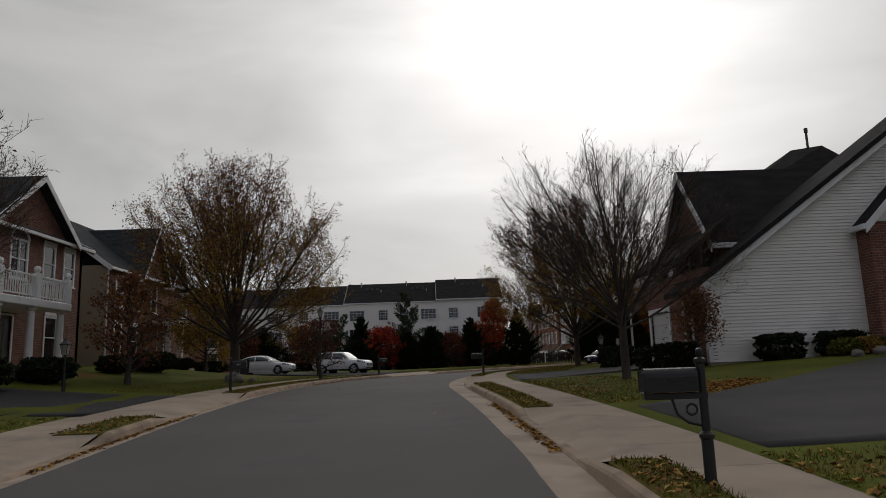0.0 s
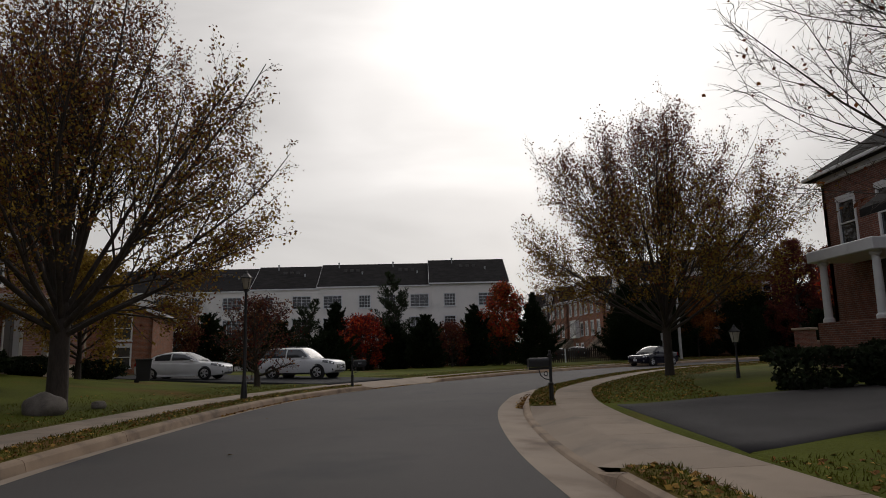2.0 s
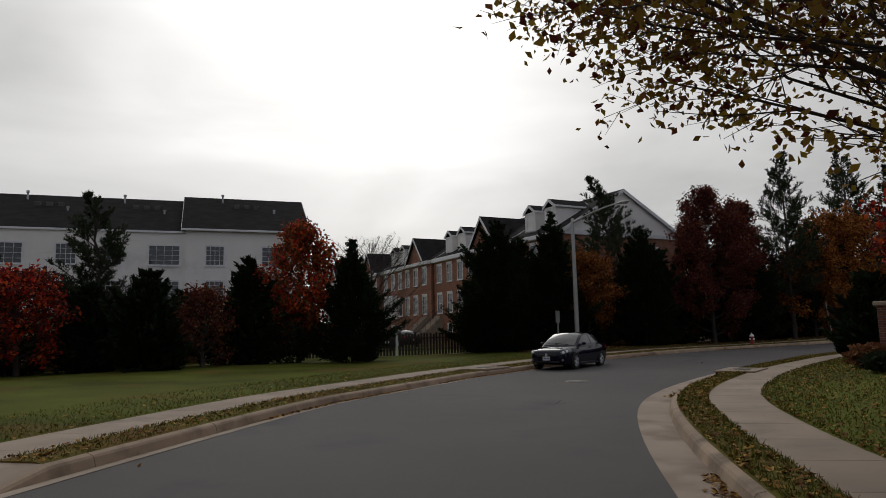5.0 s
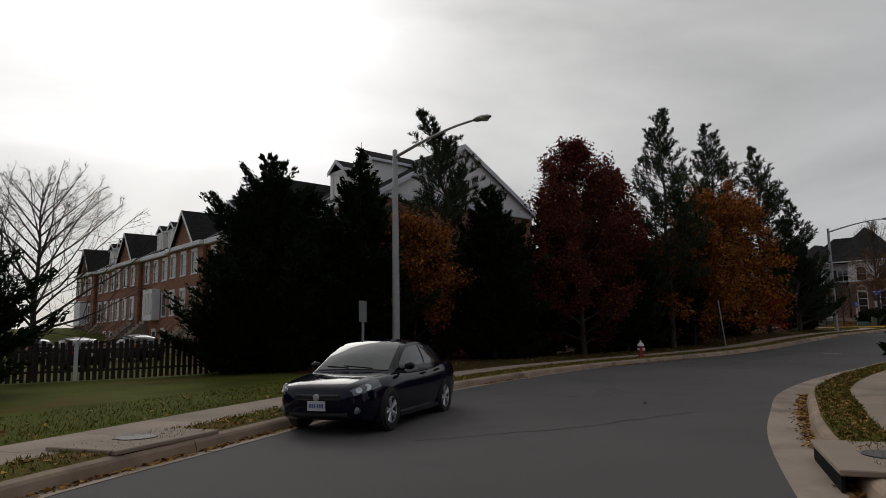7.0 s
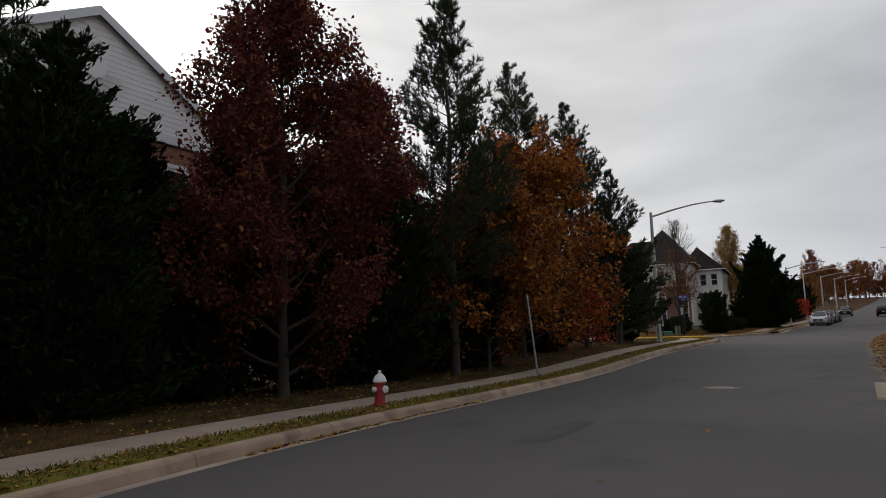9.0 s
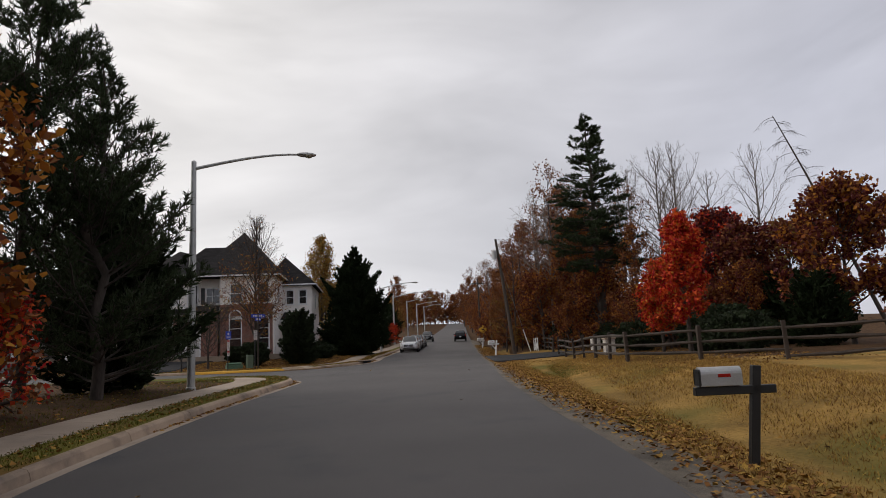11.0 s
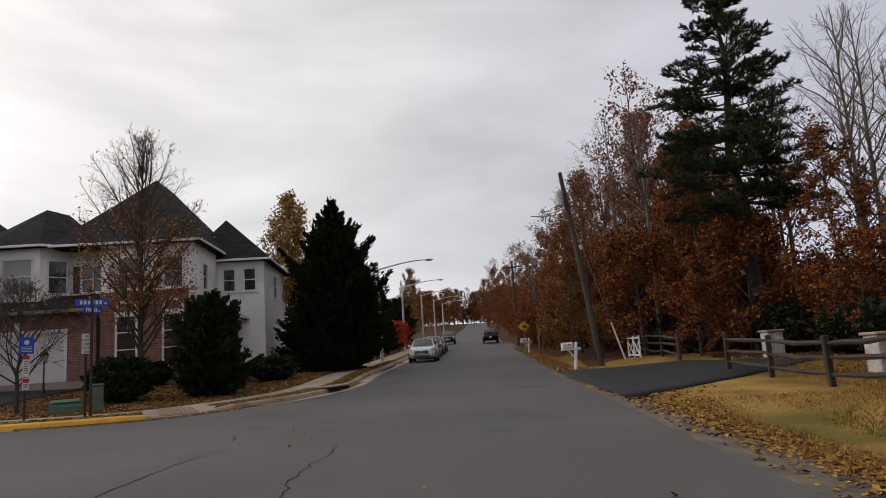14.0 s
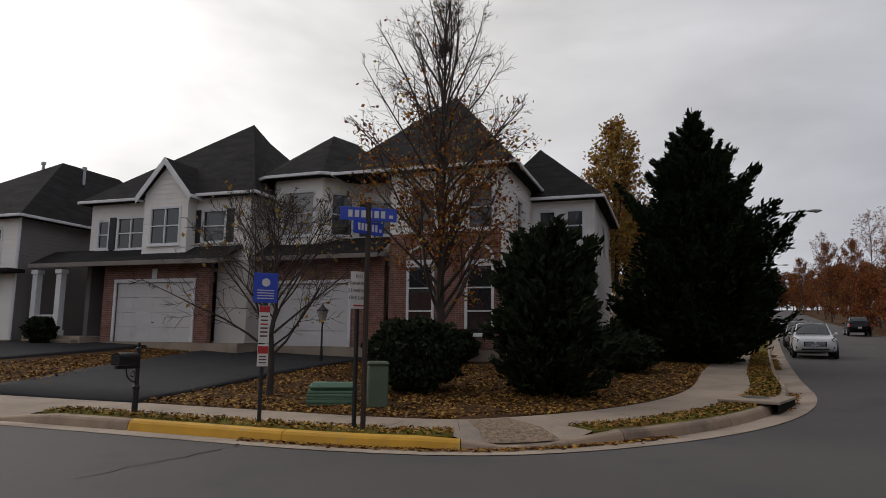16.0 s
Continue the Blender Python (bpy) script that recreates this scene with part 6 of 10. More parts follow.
    vent_pipe(h, -1.8, 6.2, 8.0, 0.9)
    for x, y in ((-2.9, -0.06), (8.34, -0.06)):
        part("downpipe", tube(bmesh.new(), [(x, y, 0), (x, y, 6.5)], 0.045, 6), M_WHITE, h)
    return h


def second_house(x, y, z, label, flip=False, porch=True):
    """House with a bay of paired windows over a brick garage, porch at one side."""
    h = thing("house", pose(x, y, z, 0, 0, -79.0), label, "house")
    m0 = face(-2.0, 0, 0)
    wall(h, m0, 5.2, 3.2, [(0.7, 0.0, 3.75, 2.35)], M_BRICK3)
    garage_door(h, m0, 0.7, 0.0, 3.75, 2.35)
    part("keystone", boxed(0.45, 0.7, -0.06, -0.002, 2.5, 2.9, 0.02), M_WHITE, h)
    bm = bmesh.new()
    pts = [(-5.3, -0.75, 3.05), (4.3, -0.75, 3.05), (4.3, 0.5, 3.7), (-5.3, 0.5, 3.7)]
    lo = [bm.verts.new(p) for p in pts]
    hi = [bm.verts.new((a, b, c + 0.12)) for a, b, c in pts]
    bm.faces.new(lo[::-1])
    bm.faces.new(hi)
    for i in range(4):
        j = (i + 1) % 4
        bm.faces.new((lo[i], lo[j], hi[j], hi[i]))
    bmesh.ops.recalc_face_normals(bm, faces=bm.faces[:])
    part("pent_roof", bm, M_SHINGLE, h)
    part("fascia", boxed(-5.32, 4.32, -0.8, -0.74, 2.97, 3.15, 0.01), M_FASCIA, h)
    E = 5.85
    up = face(-3.4, 0.45, 0)
    wl = [(0.4, 3.85, 0.6, 1.2), (1.45, 3.8, 1.4, 1.35), (5.75, 3.95, 1.1, 1.3)]
    wall(h, pose(-3.4, 0.45, 3.2), 8.0, E - 3.2, [(x, z - 3.2, w, hh) for x, z, w, hh in wl], M_SIDING, lap=0.2)
    wall(h, face(3.2, 0.45, 0), 1.4, 3.2, [], M_CREAM, lap=0.2)
    window(h, up, *wl[0], shutters=None)
    window(h, up, *wl[1], cols=2, shutters=M_SHUTTER)
    window(h, up, *wl[2], cols=1, shutters=M_SHUTTER)
    # projecting bay under a small gable
    bw = face(-0.1, -0.1, 0)
    wb = [(0.35, 3.85, 1.45, 1.5)]
    wall(h, pose(-0.1, -0.1, 3.3), 2.15, E - 3.2, [(x, z - 3.3, w, hh) for x, z, w, hh in wb], M_SIDING, lap=0.2, gable=(1.07, E - 2.05), thick=0.5)
    window(h, bw, *wb[0], cols=2)
    gable_roof(h, -0.1, 2.05, -0.1, 3.2, E + 0.1, E + 1.35, "y", 0.25, M_SHINGLE)
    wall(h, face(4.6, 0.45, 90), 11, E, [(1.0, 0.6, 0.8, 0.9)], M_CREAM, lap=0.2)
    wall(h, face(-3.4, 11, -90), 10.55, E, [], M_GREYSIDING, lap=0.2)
    wall(h, face(4.6, 11, 180), 8, E, [], M_SIDING)
    hip_roof(h, [(-3.8, 0.05), (5.0, 0.05), (5.0, 11.4), (-3.8, 11.4)], E, ((1.6, 4.6), (0.6, 7.5), 10.2))
    vent_pipe(h, 4.0, 5.5, 7.6, 0.9)
    # porch
    for cx in (-5.0, -3.7):
        column(h, cx, -0.55, 0.2, 2.9, 0.13)
    part("porch_floor", boxed(-5.3, -2.2, -0.8, 3.0, -0.5, 0.2, 0.02), M_CONCRETE, h)
    railing(h, (-5.0, -0.55), (-3.7, -0.55), 0.2, 0.85, 0.13)
    wall(h, face(-5.3, 3.0, 0), 3.0, 2.95, [(1.3, 0.2, 1.0, 2.1)], M_SIDING, lap=0.2)
    entry_door(h, face(-5.3, 3.0, 0), 1.3, 0.2, 1.0, 2.1)
    for i in range(3):
        part("step", boxed(-3.4, -2.3, -0.8 - 0.3 * (i + 1), -0.802 - 0.3 * i, -0.5, 0.05 - 0.17 * i, 0.01), M_CONCRETE, h)
    return h


def third_house(x, y, z):
    """White-fronted house with grey flanks and a porch roof that steps down beside the neighbour."""
    h = thing("house", pose(x, y, z, 0, 0, -79.0), "white-fronted house with grey sided flank and dark hip roof", "house")
    E = 5.2
    w = [(1.6, 3.3, 1.1, 1.4), (5.9, 3.3, 1.1, 1.4)]
    wall(h, face(-8.0, 0, 0), 8.0, E, w + [(0.8, 0.0, 4.2, 2.2)], M_SIDING, lap=0.2)
    for q in w:
        window(h, face(-8.0, 0, 0), *q)
    garage_door(h, face(-8.0, 0, 0), 0.8, 0.0, 4.2, 2.2)
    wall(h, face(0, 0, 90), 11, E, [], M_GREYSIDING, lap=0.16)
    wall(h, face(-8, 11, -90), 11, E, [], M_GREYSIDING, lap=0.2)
    part("corner_board", boxed(-0.1, 0.03, -0.035, -0.018, 0, E - 0.1), M_WHITE, h)
    bm = bmesh.new()
    prism(bm, [(-8.3, 2.75), (0.5, 2.75), (0.5, 2.9), (-8.3, 2.9)], -0.8, -0.02)
    part("pent_roof", bm, M_SHINGLE, h)
    hip_roof(h, [(-8.4, -0.4), (0.4, -0.4), (0.4, 11.4), (-8.4, 11.4)], E, ((-2.6, 4.0), (-2.6, 7.6), 8.7))
    part("downpipe", tube(bmesh.new(), [(0.06, -0.06, 0), (0.06, -0.06, E)], 0.045, 6), M_WHITE, h)
    vent_pipe(h, -1.6, 4.4, 7.6, 0.9)
    vent_pipe(h, -3.4, 3.6, 8.0, 0.7)
    return h


def brick_house_east():
    """Two-storey brick house with a columned porch, facing the street from the east."""
    h = front(14.9, 42.4, 0.75, -90, "house", "dark brick house with white columned porch")
    W, D, E = 7.2, 11.0, 6.6
    m0 = face(0, 0, 0)
    win = [(0.9, 3.7, 1.0, 1.7), (3.1, 3.7, 1.0, 1.7), (5.3, 3.7, 1.0, 1.7), (4.8, 1.2, 1.0, 1.8)]
    door = (2.7, 0.85, 1.0, 2.1)
    wall(h, m0, W, E, win + [door], M_BRICK)
    for w in win:
        window(h, m0, *w, head=True)
    entry_door(h, m0, *door)
    wall(h, face(W, 0, 90), D, E, [], M_BRICK)
    wall(h, face(0, D, -90), D, E, [], M_BRICK)
    wall(h, face(W, D, 180), W, E, [], M_BRICK)
    hip_roof(h, [(-0.45, -0.45), (W + 0.45, -0.45), (W + 0.45, D + 0.45), (-0.45, D + 0.45)], E, ((3.2, 6.6), (4.0, 8.0), 11.3))
    vent_pipe(h, 3.6, 7.4, 11.1, 1.4, M_IRON)
    part("cornice", boxed(-0.1, W + 0.1, -0.12, -0.002, E - 0.35, E - 0.02, 0.03), M_WHITE, h)
    part("porch_floor", boxed(1.6, 5.0, -1.7, -0.002, -1.2, 0.85, 0.02), M_BRICK, h)
    part("porch_roof", boxed(1.5, 5.1, -1.8, -0.002, 3.0, 3.4, 0.03), M_WHITE, h)
    for x in (1.9, 4.7):
        column(h, x, -1.45, 0.85, 3.0, 0.14, False)
    return h


brick_house_west()
brick_house_north()
brick_house_east()
brick_house_far()
white_house_east()
white_townhouses()
brick_row()
corner_house()
second_house(91.6, 103.4, 2.5, "white-sided house with brick garage and porch")
third_house(89.6, 108.9, 2.5)
third_house(85.5, 120.5, 2.6)


def foundation(x, y, z, rz, x0, x1, y0, y1):
    ob = part("foundation", boxed(x0, x1, y0, y1, -1.6, -0.01), M_CONCRETE)
    ob.matrix_basis = pose(x, y, z, 0, 0, rz)
    return tagged(ob, "concrete house foundation", "foundation", kind="structure")


foundation(94.2, 97.6, 2.42, -79, -2.98, 8.38, 0.02, 11.9)
foundation(91.6, 103.4, 2.5, -79, -3.38, 4.58, 0.02, 10.9)
foundation(89.6, 108.9, 2.5, -79, -7.98, -0.02, 0.02, 10.9)
foundation(85.5, 120.5, 2.6, -79, -7.98, -0.02, 0.02, 10.9)
foundation(-18.0, 16.0, 0.6, 90, 0.02, 18.58, 0.02, 9.9)
foundation(14.9, 42.4, 0.75, -90, 0.02, 7.18, 0.02, 7.9)
foundation(-18.9, 39.6, 0.8, 90, 0.02, 14.48, 0.02, 9.4)
foundation(-24.2, 59.2, 0.0, 12, -7.98, 6.38, 0.45, 8.9)

# ---- cars ----
def paint_mat(name, c, metal=0.3):
    return mat(name, c, 0.1, metal=metal, var=0.06, scale=1.5, bump=0.0, coat=0.12, spec=0.25)


M_NAVY = paint_mat("dark_navy_car_paint", (0.005, 0.006, 0.017), 0.0)
M_CARWHITE = paint_mat("white_car_paint", (0.74, 0.75, 0.76), 0.0)
M_CARGREY = paint_mat("grey_car_paint", (0.1, 0.105, 0.11))
M_CARBLACK = paint_mat("black_car_paint", (0.012, 0.012, 0.013))
M_CARSILVER = paint_mat("silver_car_paint", (0.32, 0.33, 0.34), 0.6)
# rough and low in specular, so these roofs don't mirror the bright sky
M_CARDULL = mat("dull_dark_car_paint", (0.02, 0.022, 0.03), 0.55, var=0.15, scale=1.5, bump=0, spec=0.15)
M_CARGLASS = mat("car_glass", (0.03, 0.035, 0.038), 0.03, var=0.1, bump=0, spec=1.0)
M_TYRE = mat("tyre_rubber", (0.016, 0.016, 0.016), 0.85, var=0.2, bump=0.2)
M_RIM = mat("alloy_rim", (0.6, 0.61, 0.63), 0.3, metal=0.7, var=0.1)
M_PLASTIC = mat("black_plastic", (0.015, 0.015, 0.016), 0.6, var=0.15)
M_LENS = mat("headlight_lens", (0.17, 0.175, 0.18), 0.05, metal=0.5, var=0.15, scale=6, bump=0)
M_TAIL = mat("tail_light_lens", (0.35, 0.012, 0.01), 0.12, var=0.15, bump=0)
M_PLATE = mat("number_plate", (0.6, 0.62, 0.65), 0.5, var=0.05)
M_BARS = mat("plate_characters", (0.05, 0.06, 0.2), 0.6, var=0.1)


def subsurf(ob, n=2):
    m = ob.modifiers.new("rounding", "SUBSURF")
    m.levels = m.render_levels = n


def wheel(car, x, y, r, side):
    s = 1 if y > 0 else -1
    T = pose(x, y, r, 90 * -s, 0, 0)
    # the axle runs along local z, outward
    w = lathe(bmesh.new(), [(r * 0.62, -0.1), (r * 0.93, -0.105), (r, -0.07), (r, 0.07), (r * 0.93, 0.105), (r * 0.68, 0.1), (r * 0.66, 0.07)], 28, T)
    tyre = part("tyre", w, M_TYRE, car, soft=True)
    bm = bmesh.new()
    lathe(bm, [(r * 0.68, -0.09), (r * 0.68, 0.085), (r * 0.63, 0.09), (r * 0.6, 0.05), (r * 0.58, 0.02)], 28, None)
    for k in range(5):
        a = 2 * math.pi * k / 5
        for da in (-0.17, 0.17):
            p0 = Vector((math.cos(a) * r * 0.1, math.sin(a) * r * 0.1, 0.055))
            p1 = Vector((math.cos(a + da) * r * 0.63, math.sin(a + da) * r * 0.63, 0.075))
            tube(bm, [p0, p1], [0.035, 0.026], 5)
    lathe(bm, [(r * 0.16, 0.02), (r * 0.16, 0.07), (r * 0.1, 0.085)], 12)
    bmesh.ops.transform(bm, matrix=T, verts=bm.verts[:])
    part("rim", bm, M_RIM, tyre)
    disc = lathe(bmesh.new(), [(r * 0.6, 0.0), (r * 0.6, 0.012)], 20, T)
    part("brake_disc", disc, M_PLASTIC, tyre)


def curve_at(keys, x):
    """A smooth value at x through keys [(x, value)], with no overshoot."""
    xs, ys = [k[0] for k in keys], [k[1] for k in keys]
    if x <= xs[0]:
        return ys[0]
    if x >= xs[-1]:
        return ys[-1]
    i = max(j for j in range(len(xs) - 1) if xs[j] <= x)

    def slope(j):
        if j <= 0 or j >= len(xs) - 1:
            return 0.0 if j <= 0 else (ys[-1] - ys[-2]) / (xs[-1] - xs[-2])
        m0, m1 = (ys[j] - ys[j - 1]) / (xs[j] - xs[j - 1]), (ys[j + 1] - ys[j]) / (xs[j + 1] - xs[j])
        return 0.0 if m0 * m1 <= 0 else 2 * m0 * m1 / (m0 + m1)

    h = xs[i + 1] - xs[i]
    t = (x - xs[i]) / h
    a, b = slope(i) * h, slope(i + 1) * h
    return ys[i] * (1 + 2 * t) * (1 - t) ** 2 + a * t * (1 - t) ** 2 + ys[i + 1] * t * t * (3 - 2 * t) + b * t * t * (t - 1)


def skin(grid, close=False):
    """A mesh over a grid of points."""
    bm = bmesh.new()
    r = [[bm.verts.new(p) for p in row] for row in grid]
    for a, b in zip(r, r[1:]):
        for i in range(len(a) - 1):
            bm.faces.new((a[i], a[i + 1], b[i + 1], b[i]))
    if close:
        bm.faces.new(r[0][::-1])
        bm.faces.new(r[-1])
    bmesh.ops.remove_doubles(bm, verts=bm.verts[:], dist=1e-5)
    bmesh.ops.recalc_face_normals(bm, faces=bm.faces[:])
    return bm


def car(name, m, label, paint, kind="sedan", L=4.55, W=1.76, Ht=1.465, plate=True):
    """A parked car, nose towards local +x."""
    c = thing(name, m, label, "car")
    hw = W / 2
    suv = kind == "suv"
    r = 0.36 if suv else 0.325
    zb = 0.27 if suv else 0.19
    belt = 1.08 if suv else 0.95
    rim = 0.06 if suv else 0.022
    # along the car from nose (0) to tail (1): underside, upper side, half width
    if suv:
        top = [(0, 0.72), (0.012, 0.84), (0.05, 0.95), (0.12, 1.01), (0.25, 1.06), (0.32, belt), (0.9, belt + 0.04), (0.965, belt), (0.99, belt - 0.12), (1, belt - 0.3)]
        low = [(0, 0.5), (0.012, 0.38), (0.05, 0.3), (0.1, zb), (0.88, zb), (0.97, 0.36), (1, 0.5)]
        wide = [(0, 0.6), (0.012, 0.76), (0.05, 0.9), (0.12, 0.975), (0.25, 1.0), (0.85, 1.0), (0.95, 0.95), (0.985, 0.88), (1, 0.74)]
    else:
        top = [(0, 0.6), (0.012, 0.7), (0.05, 0.79), (0.12, 0.855), (0.25, 0.915), (0.31, belt - 0.02), (0.6, belt), (0.85, belt + 0.06), (0.96, belt + 0.05), (0.985, belt - 0.02), (1, belt - 0.22)]
        low = [(0, 0.42), (0.012, 0.3), (0.05, 0.22), (0.1, zb), (0.86, zb), (0.96, 0.27), (1, 0.42)]
        wide = [(0, 0.52), (0.012, 0.7), (0.05, 0.87), (0.12, 0.96), (0.25, 1.0), (0.8, 1.0), (0.93, 0.95), (0.985, 0.84), (1, 0.68)]
    SECT = [(0.0, 0.0), (0.55, 0.0), (0.84, 0.0), (0.94, 0.05), (0.975, 0.18), (1.0, 0.42), (0.995, 0.58), (0.975, 0.7), (0.965, 0.78), (0.925, 0.89), (0.85, 0.955), (0.6, 0.99), (0.3, 1.0), (0.0, 1.0)]

    def hull(f, v, off=0.0, s=1):
        """A place on the body: f along it, v round the half section from below to above."""
        z0, z1, w = curve_at(low, f), curve_at(top, f), hw * curve_at(wide, f)
        x = v * (len(SECT) - 1)
        i = min(int(x), len(SECT) - 2)
        y = SECT[i][0] + (SECT[i + 1][0] - SECT[i][0]) * (x - i)
        z = SECT[i][1] + (SECT[i + 1][1] - SECT[i][1]) * (x - i)
        ny, nz = y, (z - 0.5) * 1.2
        k = off / (math.hypot(ny, nz) + 1e-6)
        fx = off * max(0.0, 1 - f / 0.06) * 1.2 - off * max(0.0, 1 - (1 - f) / 0.06)
        return (L / 2 - f * L + fx, s * (y * w + ny * k), z0 + z * (z1 - z0) + nz * k)

    fs = [0, 0.004, 0.012, 0.025, 0.04, 0.06, 0.085, 0.12] + [0.12 + 0.76 * i / 22 for i in range(1, 23)] + [0.91, 0.935, 0.955, 0.97, 0.985, 0.993, 1.0]
    n = len(SECT) - 1
    grid = []
    for f in fs:
        half = [hull(f, i / n) for i in range(n + 1)]
        grid.append(half + [(x, -y, z) for x, y, z in half[-2::-1]])
    body = part("body", skin(grid, True), paint, c, soft=True)
    # the greenhouse over the belt
    if suv:
        x0, x1, x2, x3 = L * 0.215, L * 0.05, -L * 0.40, -L * 0.478
    else:
        x0, x1, x2, x3 = L * 0.245, L * 0.035, -L * 0.20, -L * 0.385
    z0 = belt - 0.07
    rise = [(x3, z0 + 0.06), (x3 + (x2 - x3) * 0.55, z0 + 0.06 + (Ht - z0 - 0.06) * 0.64), (x2, Ht - 0.055), (x2 * 0.5 + x1 * 0.5, Ht), (x1, Ht - 0.035), (x0 + (x1 - x0) * 0.5, z0 + (Ht - z0) * 0.6), (x0, z0)]
    wb, wt = hw * 0.925, hw * 0.66

    def cab(x, u, off=0.0, s=1):
        """A place on the greenhouse: u from 0 at the belt over 1 at the roof's edge to 2 on the middle line."""
        zt = curve_at(rise, x)
        e = (x - (x0 + x3) / 2) / ((x0 - x3) / 2)
        base = wb * (1 - 0.09 * abs(e) ** 3)
        edge_z = zt - 0.07 * min(1.0, (zt - z0) / 0.3)
        lean = (wb - wt) / (Ht - z0)
        if u <= 1:
            z = z0 + (edge_z - z0) * u
            y = base - lean * (z - z0) - 0.03 * math.sin(math.pi * u) * -1
            return (x, s * (y + off), z + off * 0.3)
        q = u - 1
        ye = base - lean * (edge_z - z0)
        a = q * math.pi / 2
        y = ye * (1 - q) ** 1.0
        z = edge_z + (zt - edge_z) * math.sin(a) ** 0.75
        tilt = (curve_at(rise, x + 0.02) - curve_at(rise, x - 0.02)) / 0.04
        k = off / math.sqrt(1 + tilt * tilt)
        return (x - k * tilt, s * y, z + k)

    us = [0, 0.25, 0.5, 0.75, 0.93, 1.0, 1.05, 1.12, 1.25, 1.5, 2.0]
    xs = [x0 + (x3 - x0) * i / 34 for i in range(35)]
    grid = []
    for x in xs:
        half = [cab(x, u) for u in us]
        grid.append(half + [(p[0], -p[1], p[2]) for p in half[-2::-1]])
    part("cabin", skin(grid, True), paint, c, soft=True)

    def glass(name, rows):
        return part(name, skin(rows), M_CARGLASS, c, soft=True)

    def across(xa, xb, inset):
        rows = []
        for i in range(11):
            x = xa + (xb - xa) * i / 10
            half = [cab(x, u, 0.012) for u in (1.0 + inset, 1.2, 1.35, 1.6, 2.0)]
            rows.append(half + [(p[0], -p[1], p[2]) for p in half[-2::-1]])
        return rows

    glass("windscreen", across(x0 + (x1 - x0) * 0.09, x1 + (x0 - x1) * 0.1, 0.08))
    for y0, y1 in ((0.42, -0.22), (-0.1, -0.6)):
        xa, xb = x0 + (x1 - x0) * 0.1, x0 + (x1 - x0) * 0.15
        wiper = tube(bmesh.new(), [(xa + (xb - xa) * q, hw * (y0 + (y1 - y0) * q), cab(xa + (xb - xa) * q, 1.0 + 0.97 * (1 - 0.8 * abs(y0 + (y1 - y0) * q)), 0.028)[2]) for q in (0, 0.33, 0.66, 1)], 0.011, 5)
        part("wiper", wiper, M_PLASTIC, c)
    glass("rear_window", across(x3 + (x2 - x3) * 0.3, x2 + (x3 - x2) * 0.12, 0.1))
    mid = x1 + (x2 - x1) * (0.47 if not suv else 0.36)
    spans = [(x0 + (x1 - x0) * 0.36, mid + 0.04), (mid - 0.04, x2 + (x3 - x2) * (0.3 if not suv else -0.3))]
    if suv:
        spans.append((x2 + 0.22 * (x1 - x2), x3 + 0.16))
    for s in (1, -1):
        for xa, xb in spans:
            rows = []
            for i in range(9):
                x = xa + (xb - xa) * i / 8
                h = curve_at(rise, x) - z0 - 0.07
                u0 = min(0.9, 0.115 / max(0.13, h))
                u1 = max(u0 + 0.01, 1 - 0.055 / max(0.1, h))
                rows.append([cab(x, u0 + (u1 - u0) * k / 4, 0.007, s) for k in range(5)])
            glass("side_window", rows)
        # mirror
        bm = bmesh.new()
        bmesh.ops.create_uvsphere(bm, u_segments=12, v_segments=8, radius=0.1, matrix=pose(x0 - 0.42, s * (hw + 0.045), belt + 0.05) @ Matrix.Diagonal((0.6, 0.95, 0.68, 1)))
        tube(bm, [(x0 - 0.4, s * (hw - 0.12), belt - 0.01), (x0 - 0.42, s * (hw + 0.01), belt + 0.02)], 0.022, 6)
        part("wing_mirror", bm, paint, c, soft=True)
        for x in (mid + 0.14, x2 - 0.02 if not suv else x2 + 0.55):
            f = (L / 2 - x) / L
            p = hull(f, 0.6, 0.012, s)
            part("door_handle", boxed(x - 0.09, x + 0.09, min(p[1], p[1] - s * 0.03), max(p[1], p[1] - s * 0.03), p[2] + 0.05, p[2] + 0.085, 0.008), paint, c)
        for x in (L * 0.5 - L * 0.2, -L * 0.5 + L * 0.215):
            arch = lathe(bmesh.new(), [(r + rim, -0.12), (r + rim, 0.008), (r + rim - 0.012, 0.012), (r * 0.3, 0.006)], 28, pose(x, s * (hw - 0.022), r + 0.01, -90 * s))
            part("wheel_arch", arch, M_PLASTIC, c)
            wheel(c, x, s * (hw - 0.085), r, s)
        part("sill_trim", boxed(-L * 0.22, L * 0.21, min(s * (hw - 0.1), s * (hw - 0.012)), max(s * (hw - 0.1), s * (hw - 0.012)), zb - 0.02, zb + 0.07, 0.01), M_PLASTIC if suv else paint, c)
        # lamps that follow the body's skin
        lens = [[hull(0.014 + 0.125 * i / 8, v, 0.008, s) for v in (0.58 + 0.035 * i / 8, 0.64 + 0.02 * i / 8, 0.70, 0.755)] for i in range(9)]
        lamp = part("headlight", skin(lens), M_LENS, c, soft=True)
        for f, rb in ((0.03, 0.052), (0.062, 0.06)):
            x, y, z = hull(f, 0.665, 0.012, s)
            bowl = lathe(bmesh.new(), [(rb, -0.02), (rb, 0.004), (rb * 0.86, 0.008), (rb * 0.5, 0.002)], 16, pose(x, y, z) @ Matrix.Rotation(radians(s * 28), 4, "Z") @ Matrix.Rotation(radians(62), 4, "Y"))
            part("lamp_bowl", bowl, M_RIM, lamp, soft=True)
